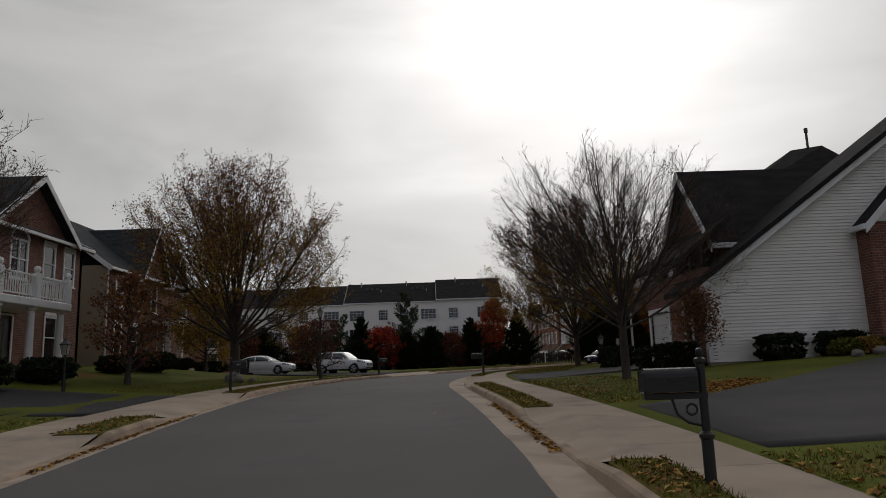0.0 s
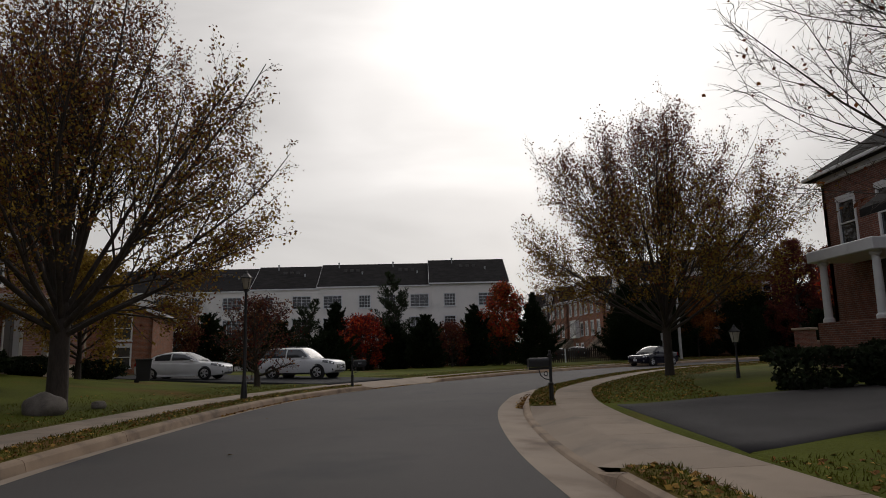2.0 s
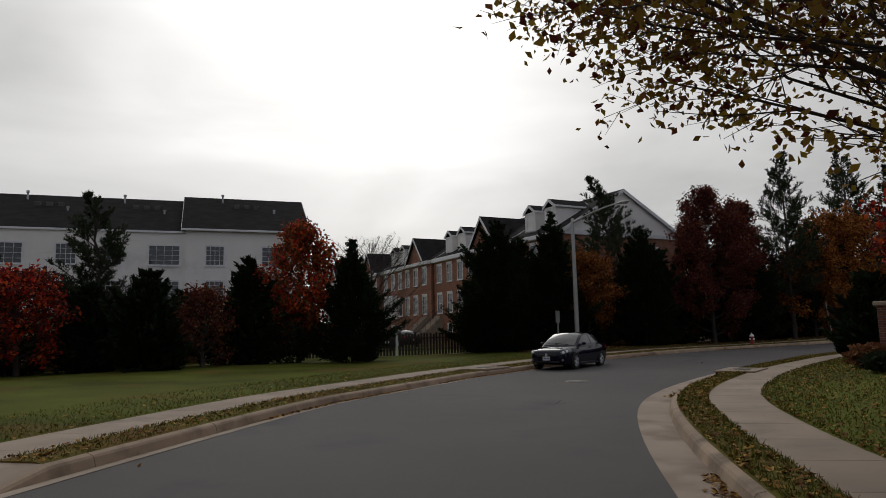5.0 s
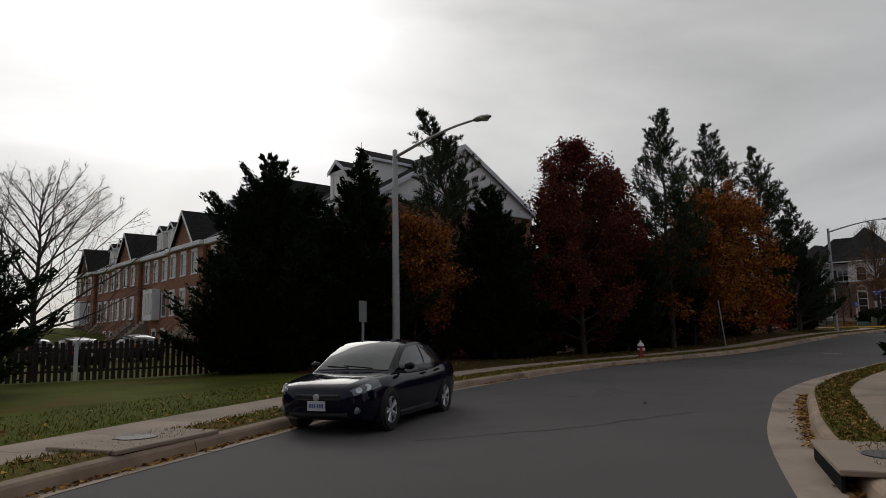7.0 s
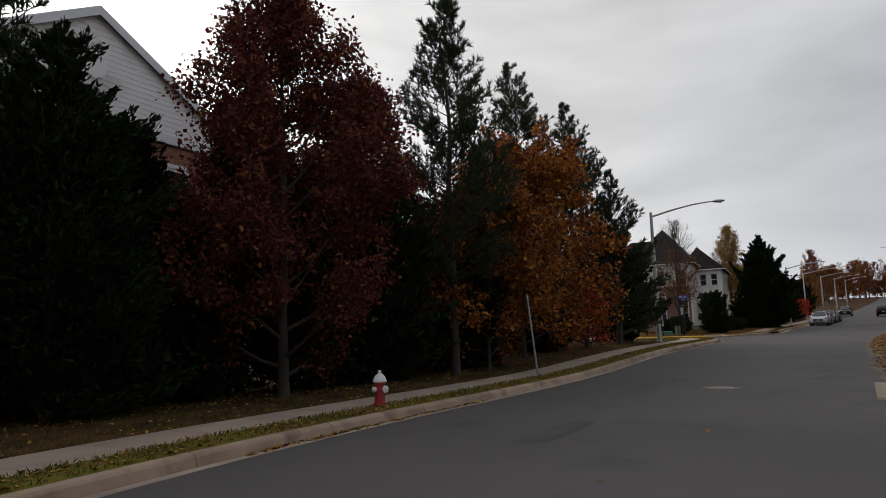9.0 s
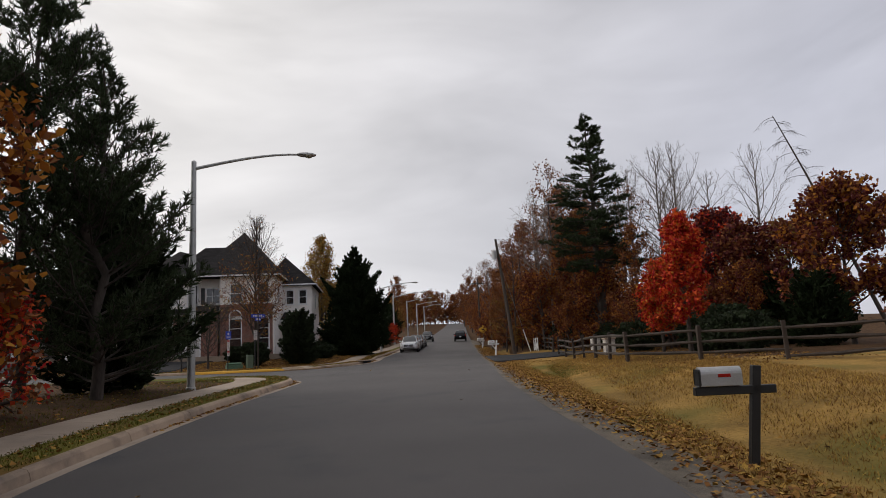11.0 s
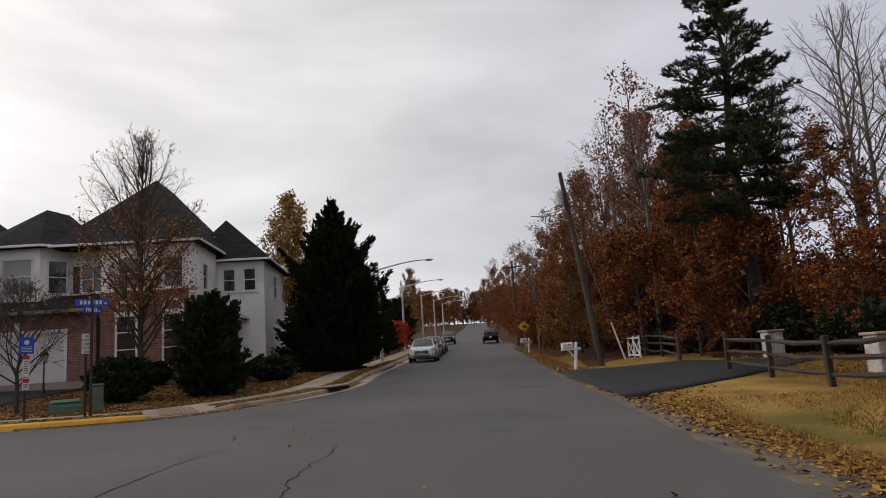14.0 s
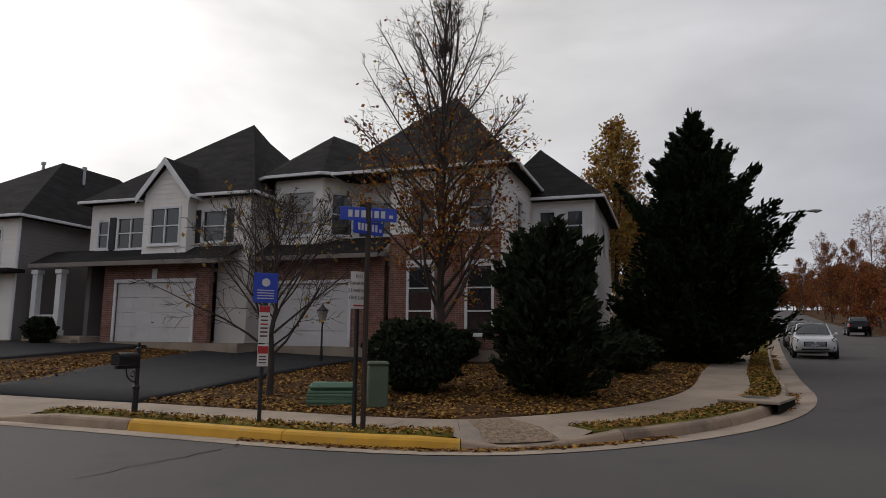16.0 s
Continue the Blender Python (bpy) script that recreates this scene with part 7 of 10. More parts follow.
        fog = lathe(bmesh.new(), [(0.055, -0.03), (0.055, 0.012), (0.03, 0.018)], 14, pose(*hull(0.02, 0.33, 0.0, s)) @ Matrix.Rotation(radians(80), 4, "Y"))
        part("fog_light", fog, M_LENS, c, soft=True)
        v0, v1 = (0.45, 0.72) if suv else (0.5, 0.7)
        tail = [[hull(0.93 + 0.062 * i / 6, v0 + (v1 - v0) * k / 4, 0.008, s) for k in range(5)] for i in range(7)]
        part("tail_light", skin(tail), M_TAIL, c, soft=True)
    zg = curve_at(top, 0.0)
    g = boxed(L / 2 - 0.08, L / 2 + 0.012, -hw * (0.5 if suv else 0.46), hw * (0.5 if suv else 0.46), zg - (0.2 if suv else 0.085), zg + 0.03, 0.02)
    grille = part("grille", g, M_PLASTIC, c)
    for k in range(-2 if suv else 0, 2):
        part("grille_bar", boxed(L / 2, L / 2 + 0.02, -hw * 0.43, hw * 0.43, zg - 0.06 + k * 0.05, zg - 0.048 + k * 0.05, 0.004), M_RIM if suv else paint, grille)
    part("badge", lathe(bmesh.new(), [(0.055, 0), (0.055, 0.015), (0.04, 0.02)], 16, pose(L / 2 + 0.008, 0, zg - 0.02, 0, 90)), M_RIM, c)
    zl = curve_at(low, 0.0)
    part("lower_grille", boxed(L / 2 - 0.16, L / 2 - 0.035, -hw * 0.6, hw * 0.6, zl - 0.14, zl - 0.03, 0.02), M_PLASTIC, c)
    if plate:
        p = part("number_plate", boxed(L / 2 - 0.03, L / 2 + 0.022, -0.155, 0.155, zl - 0.045, zl + 0.105, 0.004), M_PLATE, c)
        for k in range(6):
            y = -0.115 + k * 0.041 + (0.012 if k > 2 else 0)
            part("plate_bar", boxed(L / 2 + 0.022, L / 2 + 0.025, y, y + 0.026, zl, zl + 0.065), M_BARS, p)
    part("rear_plate", boxed(-L / 2 - 0.012, -L / 2 + 0.05, -0.155, 0.155, 0.6, 0.75, 0.004), M_PLATE, c)
    if suv:
        for s in (1, -1):
            part("roof_rail", tube(bmesh.new(), [(x1 - 0.25, s * wt * 0.93, Ht - 0.05), (x1 - 0.35, s * wt * 0.93, Ht + 0.03), (x2 + 0.3, s * wt * 0.93, Ht + 0.02), (x2 + 0.2, s * wt * 0.93, Ht - 0.06)], 0.018, 6), M_PLASTIC, c)
    return c


def road_z(x, y):
    return H(x, y) - 0.01


def on(x, y, dz=0.0):
    """The height of the ground's surface."""
    return standing((x, y)) + dz


def kerb_top(x, y):
    """The height of the verge or walk beside the road at a place."""
    best = min((float(((e.p - (x, y)) ** 2).sum(1).min()), i) for i, e in enumerate((WEST, EAST, SOUTH, NORTH)))
    e = (WEST, EAST, SOUTH, NORTH)[best[1]]
    return float(e.z[np.argmin(((e.p - (x, y)) ** 2).sum(1))]) + LIFT + 0.01


car("sedan", pose(16.32, 67.12, road_z(16.4, 67.1), 0, 0, 215), "dark navy compact saloon parked at the kerb", M_NAVY, L=4.34)
car("sedan", pose(-13.4, 53.4, on(-13.4, 53.4, 0.04), 0, 0, -6), "white saloon parked in the court", M_CARWHITE, L=4.85, W=1.82, Ht=1.45)
car("suv", pose(-7.4, 54.2, on(-7.4, 54.2, 0.05), 0, 0, -20), "white compact SUV parked in the court", M_CARWHITE, "suv", L=4.6, W=1.82, Ht=1.68)
car("suv", pose(111.8, 80.35, road_z(111.8, 80.35), 0, 0, 184), "white SUV parked along the kerb", M_CARWHITE, "suv", L=4.7, W=1.88, Ht=1.69)
car("sedan", pose(117.4, 80.8, road_z(117.4, 80.8), 0, 0, 184), "grey saloon parked along the kerb", M_CARGREY)
car("suv", pose(123.2, 81.25, road_z(123.2, 81.25), 0, 0, 184), "silver SUV parked along the kerb", M_CARSILVER, "suv", L=4.6, W=1.85, Ht=1.68)
car("sedan", pose(128.8, 81.6, road_z(128.8, 81.6), 0, 0, 184), "black saloon parked along the kerb", M_CARBLACK)
car("suv", pose(150, 83.0, road_z(150, 83.0), 0, 0, 184), "black SUV parked along the kerb", M_CARBLACK, "suv", L=4.6, W=1.85, Ht=1.68)
car("suv", pose(146, 77.4, road_z(146, 77.4), 0, 0, 4), "dark SUV parked on the far side", M_CARBLACK, "suv", L=4.6, W=1.85, Ht=1.68)
car("sedan", pose(97.8, 53.8, on(97.8, 53.8), 0, 0, 15), "silver saloon parked behind the rail fence", M_CARSILVER)
for k, (x, y) in enumerate(((14, 92), (17.5, 97), (13, 104))):
    car("sedan", pose(x, y, on(x, y), 0, 0, 100), "dark saloon parked before the brick row", M_CARDULL)


# ---- street furniture ----
def mailbox(xy, rz, label, z=None, white=False, plain=False):
    """A box on a turned post, its door towards local +x."""
    z = kerb_top(*xy) if z is None else z
    m = M_WHITE if white else M_BLACK
    b = thing("mailbox", pose(*xy, z - 0.02, 0, 0, rz), label, "mailbox")
    if plain:
        part("post", boxed(-0.05, 0.05, -0.05, 0.05, -0.3, 1.2, 0.008, pose(0, 0, 0, 0, -7)), m, b)
        part("arm", boxed(-0.35, 0.62, -0.05, 0.05, 0.86, 0.96, 0.008), m, b)
        if white:
            part("brace", tube(bmesh.new(), [(0.0, 0, 0.55), (0.3, 0, 0.88)], 0.04, 4), m, b)
    else:
        bm = lathe(bmesh.new(), [(0.055, -0.2), (0.055, 0.42), (0.07, 0.44), (0.07, 0.47), (0.04, 0.5), (0.04, 1.12), (0.055, 1.14), (0.055, 1.17), (0.02, 1.19), (0.035, 1.22), (0.03, 1.26), (0.0, 1.28)], 14, None, False)
        part("post", bm, m, b, soft=True)
        part("arm", boxed(-0.04, 0.56, -0.03, 0.03, 0.80, 0.86, 0.006), m, b)
        bm = tube(bmesh.new(), [(0.04, 0, 0.55), (0.16, 0, 0.58), (0.26, 0, 0.66), (0.3, 0, 0.8)], 0.014, 6)
        tube(bm, [(0.12 + 0.05 * math.cos(a), 0, 0.7 + 0.05 * math.sin(a)) for a in np.linspace(0, 6.2, 14)], 0.011, 5)
        part("bracket", bm, m, b)
    # the box: half-round top
    n = 10
    prof = [(-0.085, 0.0), (0.085, 0.0), (0.085, 0.14)] + [(0.085 * math.cos(a), 0.14 + 0.085 * math.sin(a)) for a in np.linspace(0, math.pi, n)[1:-1]] + [(-0.085, 0.14)]
    bm = bmesh.new()
    z0 = 0.97 if plain else 0.87
    va = [[bm.verts.new((x, y, z0 + zz)) for y, zz in prof] for x in (0.06, 0.56)]
    k = len(prof)
    for i in range(k):
        bm.faces.new((va[0][i], va[0][(i + 1) % k], va[1][(i + 1) % k], va[1][i]))
    bm.faces.new(va[0][::-1])
    bm.faces.new(va[1])
    bmesh.ops.recalc_face_normals(bm, faces=bm.faces[:])
    bx = part("box", bm, M_ALU if (plain and not white) else m, b)
    part("door", boxed(0.561, 0.575, -0.09, 0.09, z0 - 0.005, z0 + 0.2, 0.02), m, bx)
    part("flag", boxed(0.2, 0.35, 0.086, 0.094, z0 + 0.1, z0 + 0.14, 0.003), M_TAIL if plain else m, bx)
    for i in range(3):
        part("number_bar", boxed(0.24 + i * 0.05, 0.27 + i * 0.05, -0.089, -0.0855, z0 + 0.06, z0 + 0.11), M_STEEL, bx)
    return b


mailbox((2.45, 7.45), 180, "black cast mailbox on turned post by the kerb")
mailbox((-7.5, 25.6), 0, "black cast mailbox on turned post by the kerb")
mailbox((2.2, 34.0), 190, "black cast mailbox on turned post by the kerb")
mailbox((-3.85, 45.6), 10, "black cast mailbox on turned post by the kerb")
mailbox((82.45, 90.8), 195, "black cast mailbox on turned post by the driveway")
mailbox((49.6, 67.3), 95, "dented metal mailbox on leaning wooden cross post", z=on(49.3, 67.3), plain=True)
mailbox((93.8, 71.1), 120, "white mailbox on white wooden post", z=on(93.8, 71.1), plain=True, white=True)
mailbox((118, 73.0), 120, "white mailbox on white wooden post", z=on(118, 73.0), plain=True, white=True)


M_LAMPGLASS = mat("frosted_lamp_glass", (0.55, 0.52, 0.45), 0.3, var=0.1, bump=0, translucent=0.4)


def lantern(name, xy, height, label, z=None, r=0.05):
    z = kerb_top(*xy) if z is None else z
    b = thing(name, pose(*xy, z - 0.03), label, "street lamp")
    part("pole", lathe(bmesh.new(), [(r * 2.2, -0.2), (r * 2.2, 0.05), (r * 1.6, 0.5), (r * 1.25, 0.6), (r * 1.1, 0.62), (r, height * 0.5), (r * 0.85, height - 0.62), (r * 1.5, height - 0.6), (r * 1.5, height - 0.55), (r * 0.8, height - 0.52)], 14), M_BLACK, b, soft=True)
    part("glass", lathe(bmesh.new(), [(0.09, height - 0.52), (0.17, height - 0.2)], 8), M_LAMPGLASS, b)
    bm = lathe(bmesh.new(), [(0.2, height - 0.2), (0.2, height - 0.17), (0.06, height - 0.04), (0.05, height), (0.02, height + 0.03), (0.0, height + 0.09)], 8, None, False)
    part("cap", bm, M_BLACK, b)
    for k in range(4):
        a = math.pi / 4 + k * math.pi / 2
        part("cage_bar", tube(bmesh.new(), [(0.095 * math.cos(a), 0.095 * math.sin(a), height - 0.54), (0.178 * math.cos(a), 0.178 * math.sin(a), height - 0.19)], 0.009, 4), M_BLACK, b)
    return b


lantern("street_lamp", (-6.45, 38.4), 3.95, "black post-top street lamp on the verge")
lantern("garden_lamp", (-12.6, 24.0), 1.8, "low black garden lamp on the lawn", z=on(-12.6, 24), r=0.03)
lantern("garden_lamp", (9.2, 38.8), 1.7, "low black garden lamp by the driveway", z=on(9.2, 38.8), r=0.03)
lantern("garden_lamp", (92.2, 94.6), 2.0, "black garden lamp beside the driveway", z=on(92.2, 94.6), r=0.03)
lantern("garden_lamp", (84.3, 102.6), 1.9, "black garden lamp beside the driveway", z=on(84.3, 102.6), r=0.03)


def cobra_lamp(base, head, label, z=None):
    """A tall steel pole with a long curved arm and a flat lamp head over the road."""
    z = on(*base) if z is None else z
    hx, hy, hz = head[0] - base[0], head[1] - base[1], head[2] - z
    b = thing("street_light", pose(*base, z - 0.05), label, "street light", "street lights along the road")
    top = hz - 0.25 - 0.1 * math.hypot(hx, hy)
    part("pole", lathe(bmesh.new(), [(0.16, -0.3), (0.16, 0.1), (0.13, 0.12), (0.12, top * 0.5), (0.085, top + 0.25), (0.02, top + 0.3)], 14), M_ALU, b, soft=True)
    pts = []
    for t in np.linspace(0, 1, 9):
        pts.append((hx * t * 0.97, hy * t * 0.97, top + (hz - top) * (1.55 * t - 0.55 * t * t * t) ))
    part("arm", tube(bmesh.new(), pts, [0.06 - 0.025 * t for t in np.linspace(0, 1, 9)], 8), M_ALU, b)
    bm = bmesh.new()
    bmesh.ops.create_uvsphere(bm, u_segments=14, v_segments=8, radius=1, matrix=pose(hx, hy, hz, 0, 0, math.degrees(math.atan2(hy, hx))) @ Matrix.Diagonal((0.36, 0.15, 0.085, 1)))
    hd = part("lamp_head", bm, M_ALU, b, soft=True)
    bm = bmesh.new()
    bmesh.ops.create_uvsphere(bm, u_segments=12, v_segments=6, radius=1, matrix=pose(hx * 1.02, hy * 1.02, hz - 0.05) @ Matrix.Diagonal((0.18, 0.12, 0.06, 1)))
    part("lamp_lens", bm, M_LAMPGLASS, hd, soft=True)
    return b


cobra_lamp((21.7, 75.5), (22.8, 72.0, 7.95), "tall grey steel street light with curved arm")
cobra_lamp((62.1, 80.3), (63.4, 76.8, 9.0), "tall grey steel street light with curved arm")
cobra_lamp((112.6, 83.6), (113.8, 79.9, 9.7), "tall grey steel street light with curved arm")
for x in (136, 160, 186, 214):
    cobra_lamp((x, 83.9 + 0.066 * (x - 115) + 0.8), (x + 1.0, 80.6 + 0.066 * (x - 115), 7.6 + H(x, 82 + 0.066 * (x - 115))), "tall grey steel street light with curved arm")


def hydrant(xy):
    M_RED = mat("red_hydrant_paint", (0.36, 0.03, 0.028), 0.5, var=0.2, scale=5, dirt=((0.15, 0.03, 0.02), 8, 0.58, 0.75))
    b = thing("fire_hydrant", pose(*xy, kerb_top(*xy) - 0.02), "red fire hydrant with white bonnet and caps", "hydrant")
    part("barrel", lathe(bmesh.new(), [(0.17, -0.1), (0.17, 0.05), (0.11, 0.06), (0.1, 0.44), (0.13, 0.46), (0.13, 0.5)], 20), M_RED, b, soft=True)
    part("bonnet", lathe(bmesh.new(), [(0.14, 0.5), (0.15, 0.52), (0.12, 0.6), (0.07, 0.66), (0.035, 0.68), (0.035, 0.74), (0.0, 0.745)], 20, None, False), M_WHITE, b, "white domed bonnet", soft=True)
    for a, r in ((0, 0.055), (180, 0.055), (-90, 0.075)):
        T = pose(0, 0, 0.36, 0, 0, a) @ pose(0.08, 0, 0, 0, 90)
        part("outlet", lathe(bmesh.new(), [(r * 0.8, 0), (r * 0.8, 0.06)], 14, T), M_RED, b)
        part("cap", lathe(bmesh.new(), [(r, 0.06), (r, 0.1), (0.02, 0.11), (0.02, 0.14)], 8, T), M_WHITE, b)
    for k in range(8):
        a = k * math.pi / 4
        part("bolt", lathe(bmesh.new(), [(0.014, 0.05), (0.014, 0.075)], 6, pose(0.14 * math.cos(a), 0.14 * math.sin(a), 0)), M_IRON, b)
    return b


hydrant((34.2, 75.55))

M_SIGNBACK = mat("aluminium_sign_back", (0.27, 0.28, 0.27), 0.55, metal=0.5, var=0.15)
M_SIGNBLUE = mat("blue_sign_face", (0.012, 0.05, 0.42), 0.4, var=0.08)
M_SIGNWHITE = mat("white_sign_face", (0.62, 0.6, 0.56), 0.5, var=0.08)
M_SIGNRED = mat("red_sign_print", (0.42, 0.02, 0.02), 0.5, var=0.08)
M_SIGNINK = mat("dark_sign_print", (0.09, 0.03, 0.03), 0.5, var=0.1)
M_SIGNYEL = mat("yellow_sign_face", (0.62, 0.36, 0.02), 0.45, var=0.08)


def lettering(parent, text, size, m, material):
    """Raised lettering of the built-in font on a sign."""
    cu = bpy.data.curves.new("lettering", "FONT")
    cu.body, cu.size, cu.align_x, cu.align_y, cu.extrude = text, size, "CENTER", "CENTER", 0.002
    tmp = new("lettering", cu)
    bpy.context.view_layer.update()
    me = bpy.data.meshes.new_from_object(tmp.evaluated_get(bpy.context.evaluated_depsgraph_get()))
    bpy.data.objects.remove(tmp)
    me.materials.clear()
    me.materials.append(material)
    ob = new("lettering", me)
    ob.parent = parent
    ob.matrix_basis = m
    return ob


def sign_post(name, xy, z, h, label, material=None, r=0.035, lean=(0, 0)):
    b = thing(name, pose(*xy, z - 0.03), label, "sign")
    part("post", tube(bmesh.new(), [(0, 0, -0.3), (lean[0], lean[1], h)], r, 6), material or M_STEEL, b)
    return b


def corner_signs():
    z = kerb_top(82.95, 86.0)
    # street name signs; each sign's face looks along its local -y
    b = sign_post("street_sign", (82.96, 85.98), z, 3.62, "blue street name signs on a square steel post", M_WOODGREY, 0.045)
    for rz, zz, w in ((-46, 3.42, 0.92), (-14, 3.2, 0.62)):
        T = pose(0, 0, zz, 0, 0, rz)
        s = part("name_plate", boxed(-w / 2, w / 2, -0.012, 0.012, -0.11, 0.11, 0.006, T), M_SIGNBLUE, b)
        n = 6
        for k in range(n):
            x = -w * 0.36 + k * w * 0.115
            part("letter_bar", boxed(x, x + w * 0.075, -0.0165, -0.013, -0.055, 0.06, 0, T), M_SIGNWHITE, s)
        part("letter_bar", boxed(w * 0.36, w * 0.43, -0.0165, -0.013, -0.05, 0.0, 0, T), M_SIGNWHITE, s)
    part("bracket", boxed(-0.03, 0.03, -0.03, 0.03, 3.3, 3.36), M_STEEL, b)
    # fire lane sign on its own black post
    p = sign_post("parking_sign", (83.02, 86.2), z, 2.5, "white no parking fire lane sign on black post", M_BLACK, 0.04)
    T = pose(0, -0.0, 0, 0, 0, -30) @ pose(0, -0.05, 2.2)
    s = part("sign_plate", boxed(-0.15, 0.15, -0.004, 0.004, -0.3, 0.3, 0.003, T), M_SIGNWHITE, p)
    for k, t in enumerate(("NO", "PARKING", "STANDING", "FIRE LANE")):
        lettering(s, t, 0.075 if k else 0.08, T @ pose(0, -0.006, 0.22 - k * 0.115, 90), M_SIGNINK)
    part("arrow", boxed(-0.09, 0.09, -0.008, -0.0045, -0.26, -0.235, 0, T), M_SIGNRED, s)
    # neighbourhood sign stack
    z2 = kerb_top(82.6, 87.8)
    q = sign_post("notice_sign", (82.6, 87.82), z2, 2.45, "blue notice over white towing signs on black post", M_BLACK, 0.035)
    T = pose(0, 0, 0, 0, 0, -34) @ pose(0, -0.045, 0)
    s = part("notice_plate", boxed(-0.2, 0.2, -0.004, 0.004, 2.0, 2.5, 0.003, T), M_SIGNBLUE, q)
    part("emblem", lathe(bmesh.new(), [(0.07, 0), (0.07, 0.003)], 18, T @ pose(0, -0.005, 2.34, 90)), M_SIGNWHITE, s)
    for k in range(4):
        part("text_bar", boxed(-0.14, 0.14, -0.0065, -0.0045, 2.2 - k * 0.045, 2.215 - k * 0.045, 0, T), M_SIGNWHITE, s)
    s = part("towing_plate", boxed(-0.09, 0.09, -0.004, 0.004, 1.33, 1.95, 0.003, T), M_SIGNWHITE, q)
    part("red_band", boxed(-0.088, 0.088, -0.0065, -0.0045, 1.84, 1.945, 0, T), M_SIGNRED, s)
    for k in range(6):
        part("text_bar", boxed(-0.06, 0.06, -0.0065, -0.0045, 1.76 - k * 0.065, 1.785 - k * 0.065, 0, T), M_SIGNRED if k == 2 else M_SIGNINK, s)
    s = part("towing_plate", boxed(-0.09, 0.09, -0.004, 0.004, 0.95, 1.31, 0.003, T), M_SIGNWHITE, q)
    part("red_band", boxed(-0.085, 0.085, -0.0065, -0.0045, 1.16, 1.28, 0, T), M_SIGNRED, s)
    for k in range(3):
        part("text_bar", boxed(-0.06, 0.06, -0.0065, -0.0045, 1.1 - k * 0.05, 1.12 - k * 0.05, 0, T), M_SIGNINK, s)


corner_signs()
b = sign_post("road_sign", (19.6, 73.9), on(19.6, 73.9), 2.2, "grey back of a square road sign on steel post", M_STEEL, 0.04)
part("sign_plate", boxed(-0.3, 0.3, -0.006, 0.006, 1.72, 2.35, 0.004, pose(0, 0, 0, 0, 0, 40)), M_SIGNBACK, b)
sign_post("marker_post", (42.1, 76.45), kerb_top(42.1, 76.45), 2.55, "thin leaning steel post on the verge", M_STEEL, 0.035, (-0.32, 0.12))
b = sign_post("warning_sign", (128, 73.2), on(128, 73.2), 2.3, "yellow diamond warning sign on steel post", M_STEEL, 0.04)
part("sign_plate", boxed(-0.4, 0.4, -0.4, 0.4, -0.006, 0.006, 0.004, pose(-0.06, 0, 2.2, 0, 90, 0) @ pose(0, 0, 0, 0, 0, 45)), M_SIGNYEL, b)
part("symbol", boxed(-0.1, 0.1, -0.16, 0.16, -0.009, 0.009, 0.004, pose(-0.06, 0, 2.2, 0, 90, 0)), M_BLACK, b)

# ---- utility boxes at the corner ----
M_GREENBOX = mat("green_utility_paint", (0.1, 0.19, 0.12), 0.55, var=0.15, scale=2, dirt=((0.06, 0.1, 0.06), 3, 0.55, 0.8))
b = thing("transformer_box", pose(85.45, 88.6, on(85.45, 88.6) - 0.03, 0, 0, -55), "low green ribbed utility box on the lawn", "utility box")
bm = boxed(-0.5, 0.5, -0.32, 0.32, 0.3, 0.46, 0.09)
part("lid", bm, M_GREENBOX, b)
for k in range(5):
    part("rib", boxed(-0.5 - 0.012 * (k % 2), 0.5 + 0.012 * (k % 2), -0.33 - 0.012 * (k % 2), 0.33 + 0.012 * (k % 2), 0.002 + k * 0.062, 0.06 + k * 0.062, 0.01), M_GREENBOX, b)
M_PEDESTAL = mat("green_pedestal_plastic", (0.085, 0.12, 0.075), 0.6, var=0.15, scale=3)
b = thing("cable_pedestal", pose(85.55, 87.55, on(85.55, 87.55) - 0.03, 0, 0, -50), "upright dark green cable pedestal on the lawn", "utility box")
part("cabinet", boxed(-0.2, 0.2, -0.2, 0.2, 0, 0.84, 0.03), M_PEDESTAL, b)
part("cap", boxed(-0.22, 0.22, -0.22, 0.22, 0.841, 0.93, 0.04), M_PEDESTAL, b)

# ---- rail fence ----
def rail_fence(points, name_label):
    f = thing("rail_fence", Matrix.Identity(4), name_label, "fence")
    rng = random.Random(5)
    P = [Vector((x, y, on(x, y))) for x, y in points]
    for i, p in enumerate(P):
        h = 1.18 + rng.uniform(-0.04, 0.05)
        T = pose(p.x, p.y, p.z, rng.uniform(-2.5, 2.5), rng.uniform(-2.5, 2.5), rng.uniform(-20, 20))
        bm = boxed(-0.075, 0.075, -0.065, 0.065, -0.3, h, 0.018, T)
        part("post", bm, M_WOODGREY, f)
    for a, b in zip(P, P[1:]):
        for k, z in enumerate((0.28, 0.64, 1.0)):
            d = (b - a).normalized()
            s0, s1 = z + rng.uniform(-0.04, 0.04), z + rng.uniform(-0.04, 0.04)
            if k == 0 and rng.random() < 0.18:
                s1 -= 0.22
            q0, q1 = a - d * 0.14 + Vector((0, 0, s0)), b + d * 0.14 + Vector((0, 0, s1))
            m_ = (q0 + q1) / 2 + Vector((0, 0, rng.uniform(-0.05, 0.01)))
            bm = tube(bmesh.new(), [q0, q0 * 0.75 + q1 * 0.25 + Vector((0, 0, rng.uniform(-0.015, 0.015))), m_, q0 * 0.25 + q1 * 0.75, q1], [0.035, 0.062, 0.068, 0.062, 0.035], 6)
            part("rail", bm, M_WOODGREY, f)
    return f


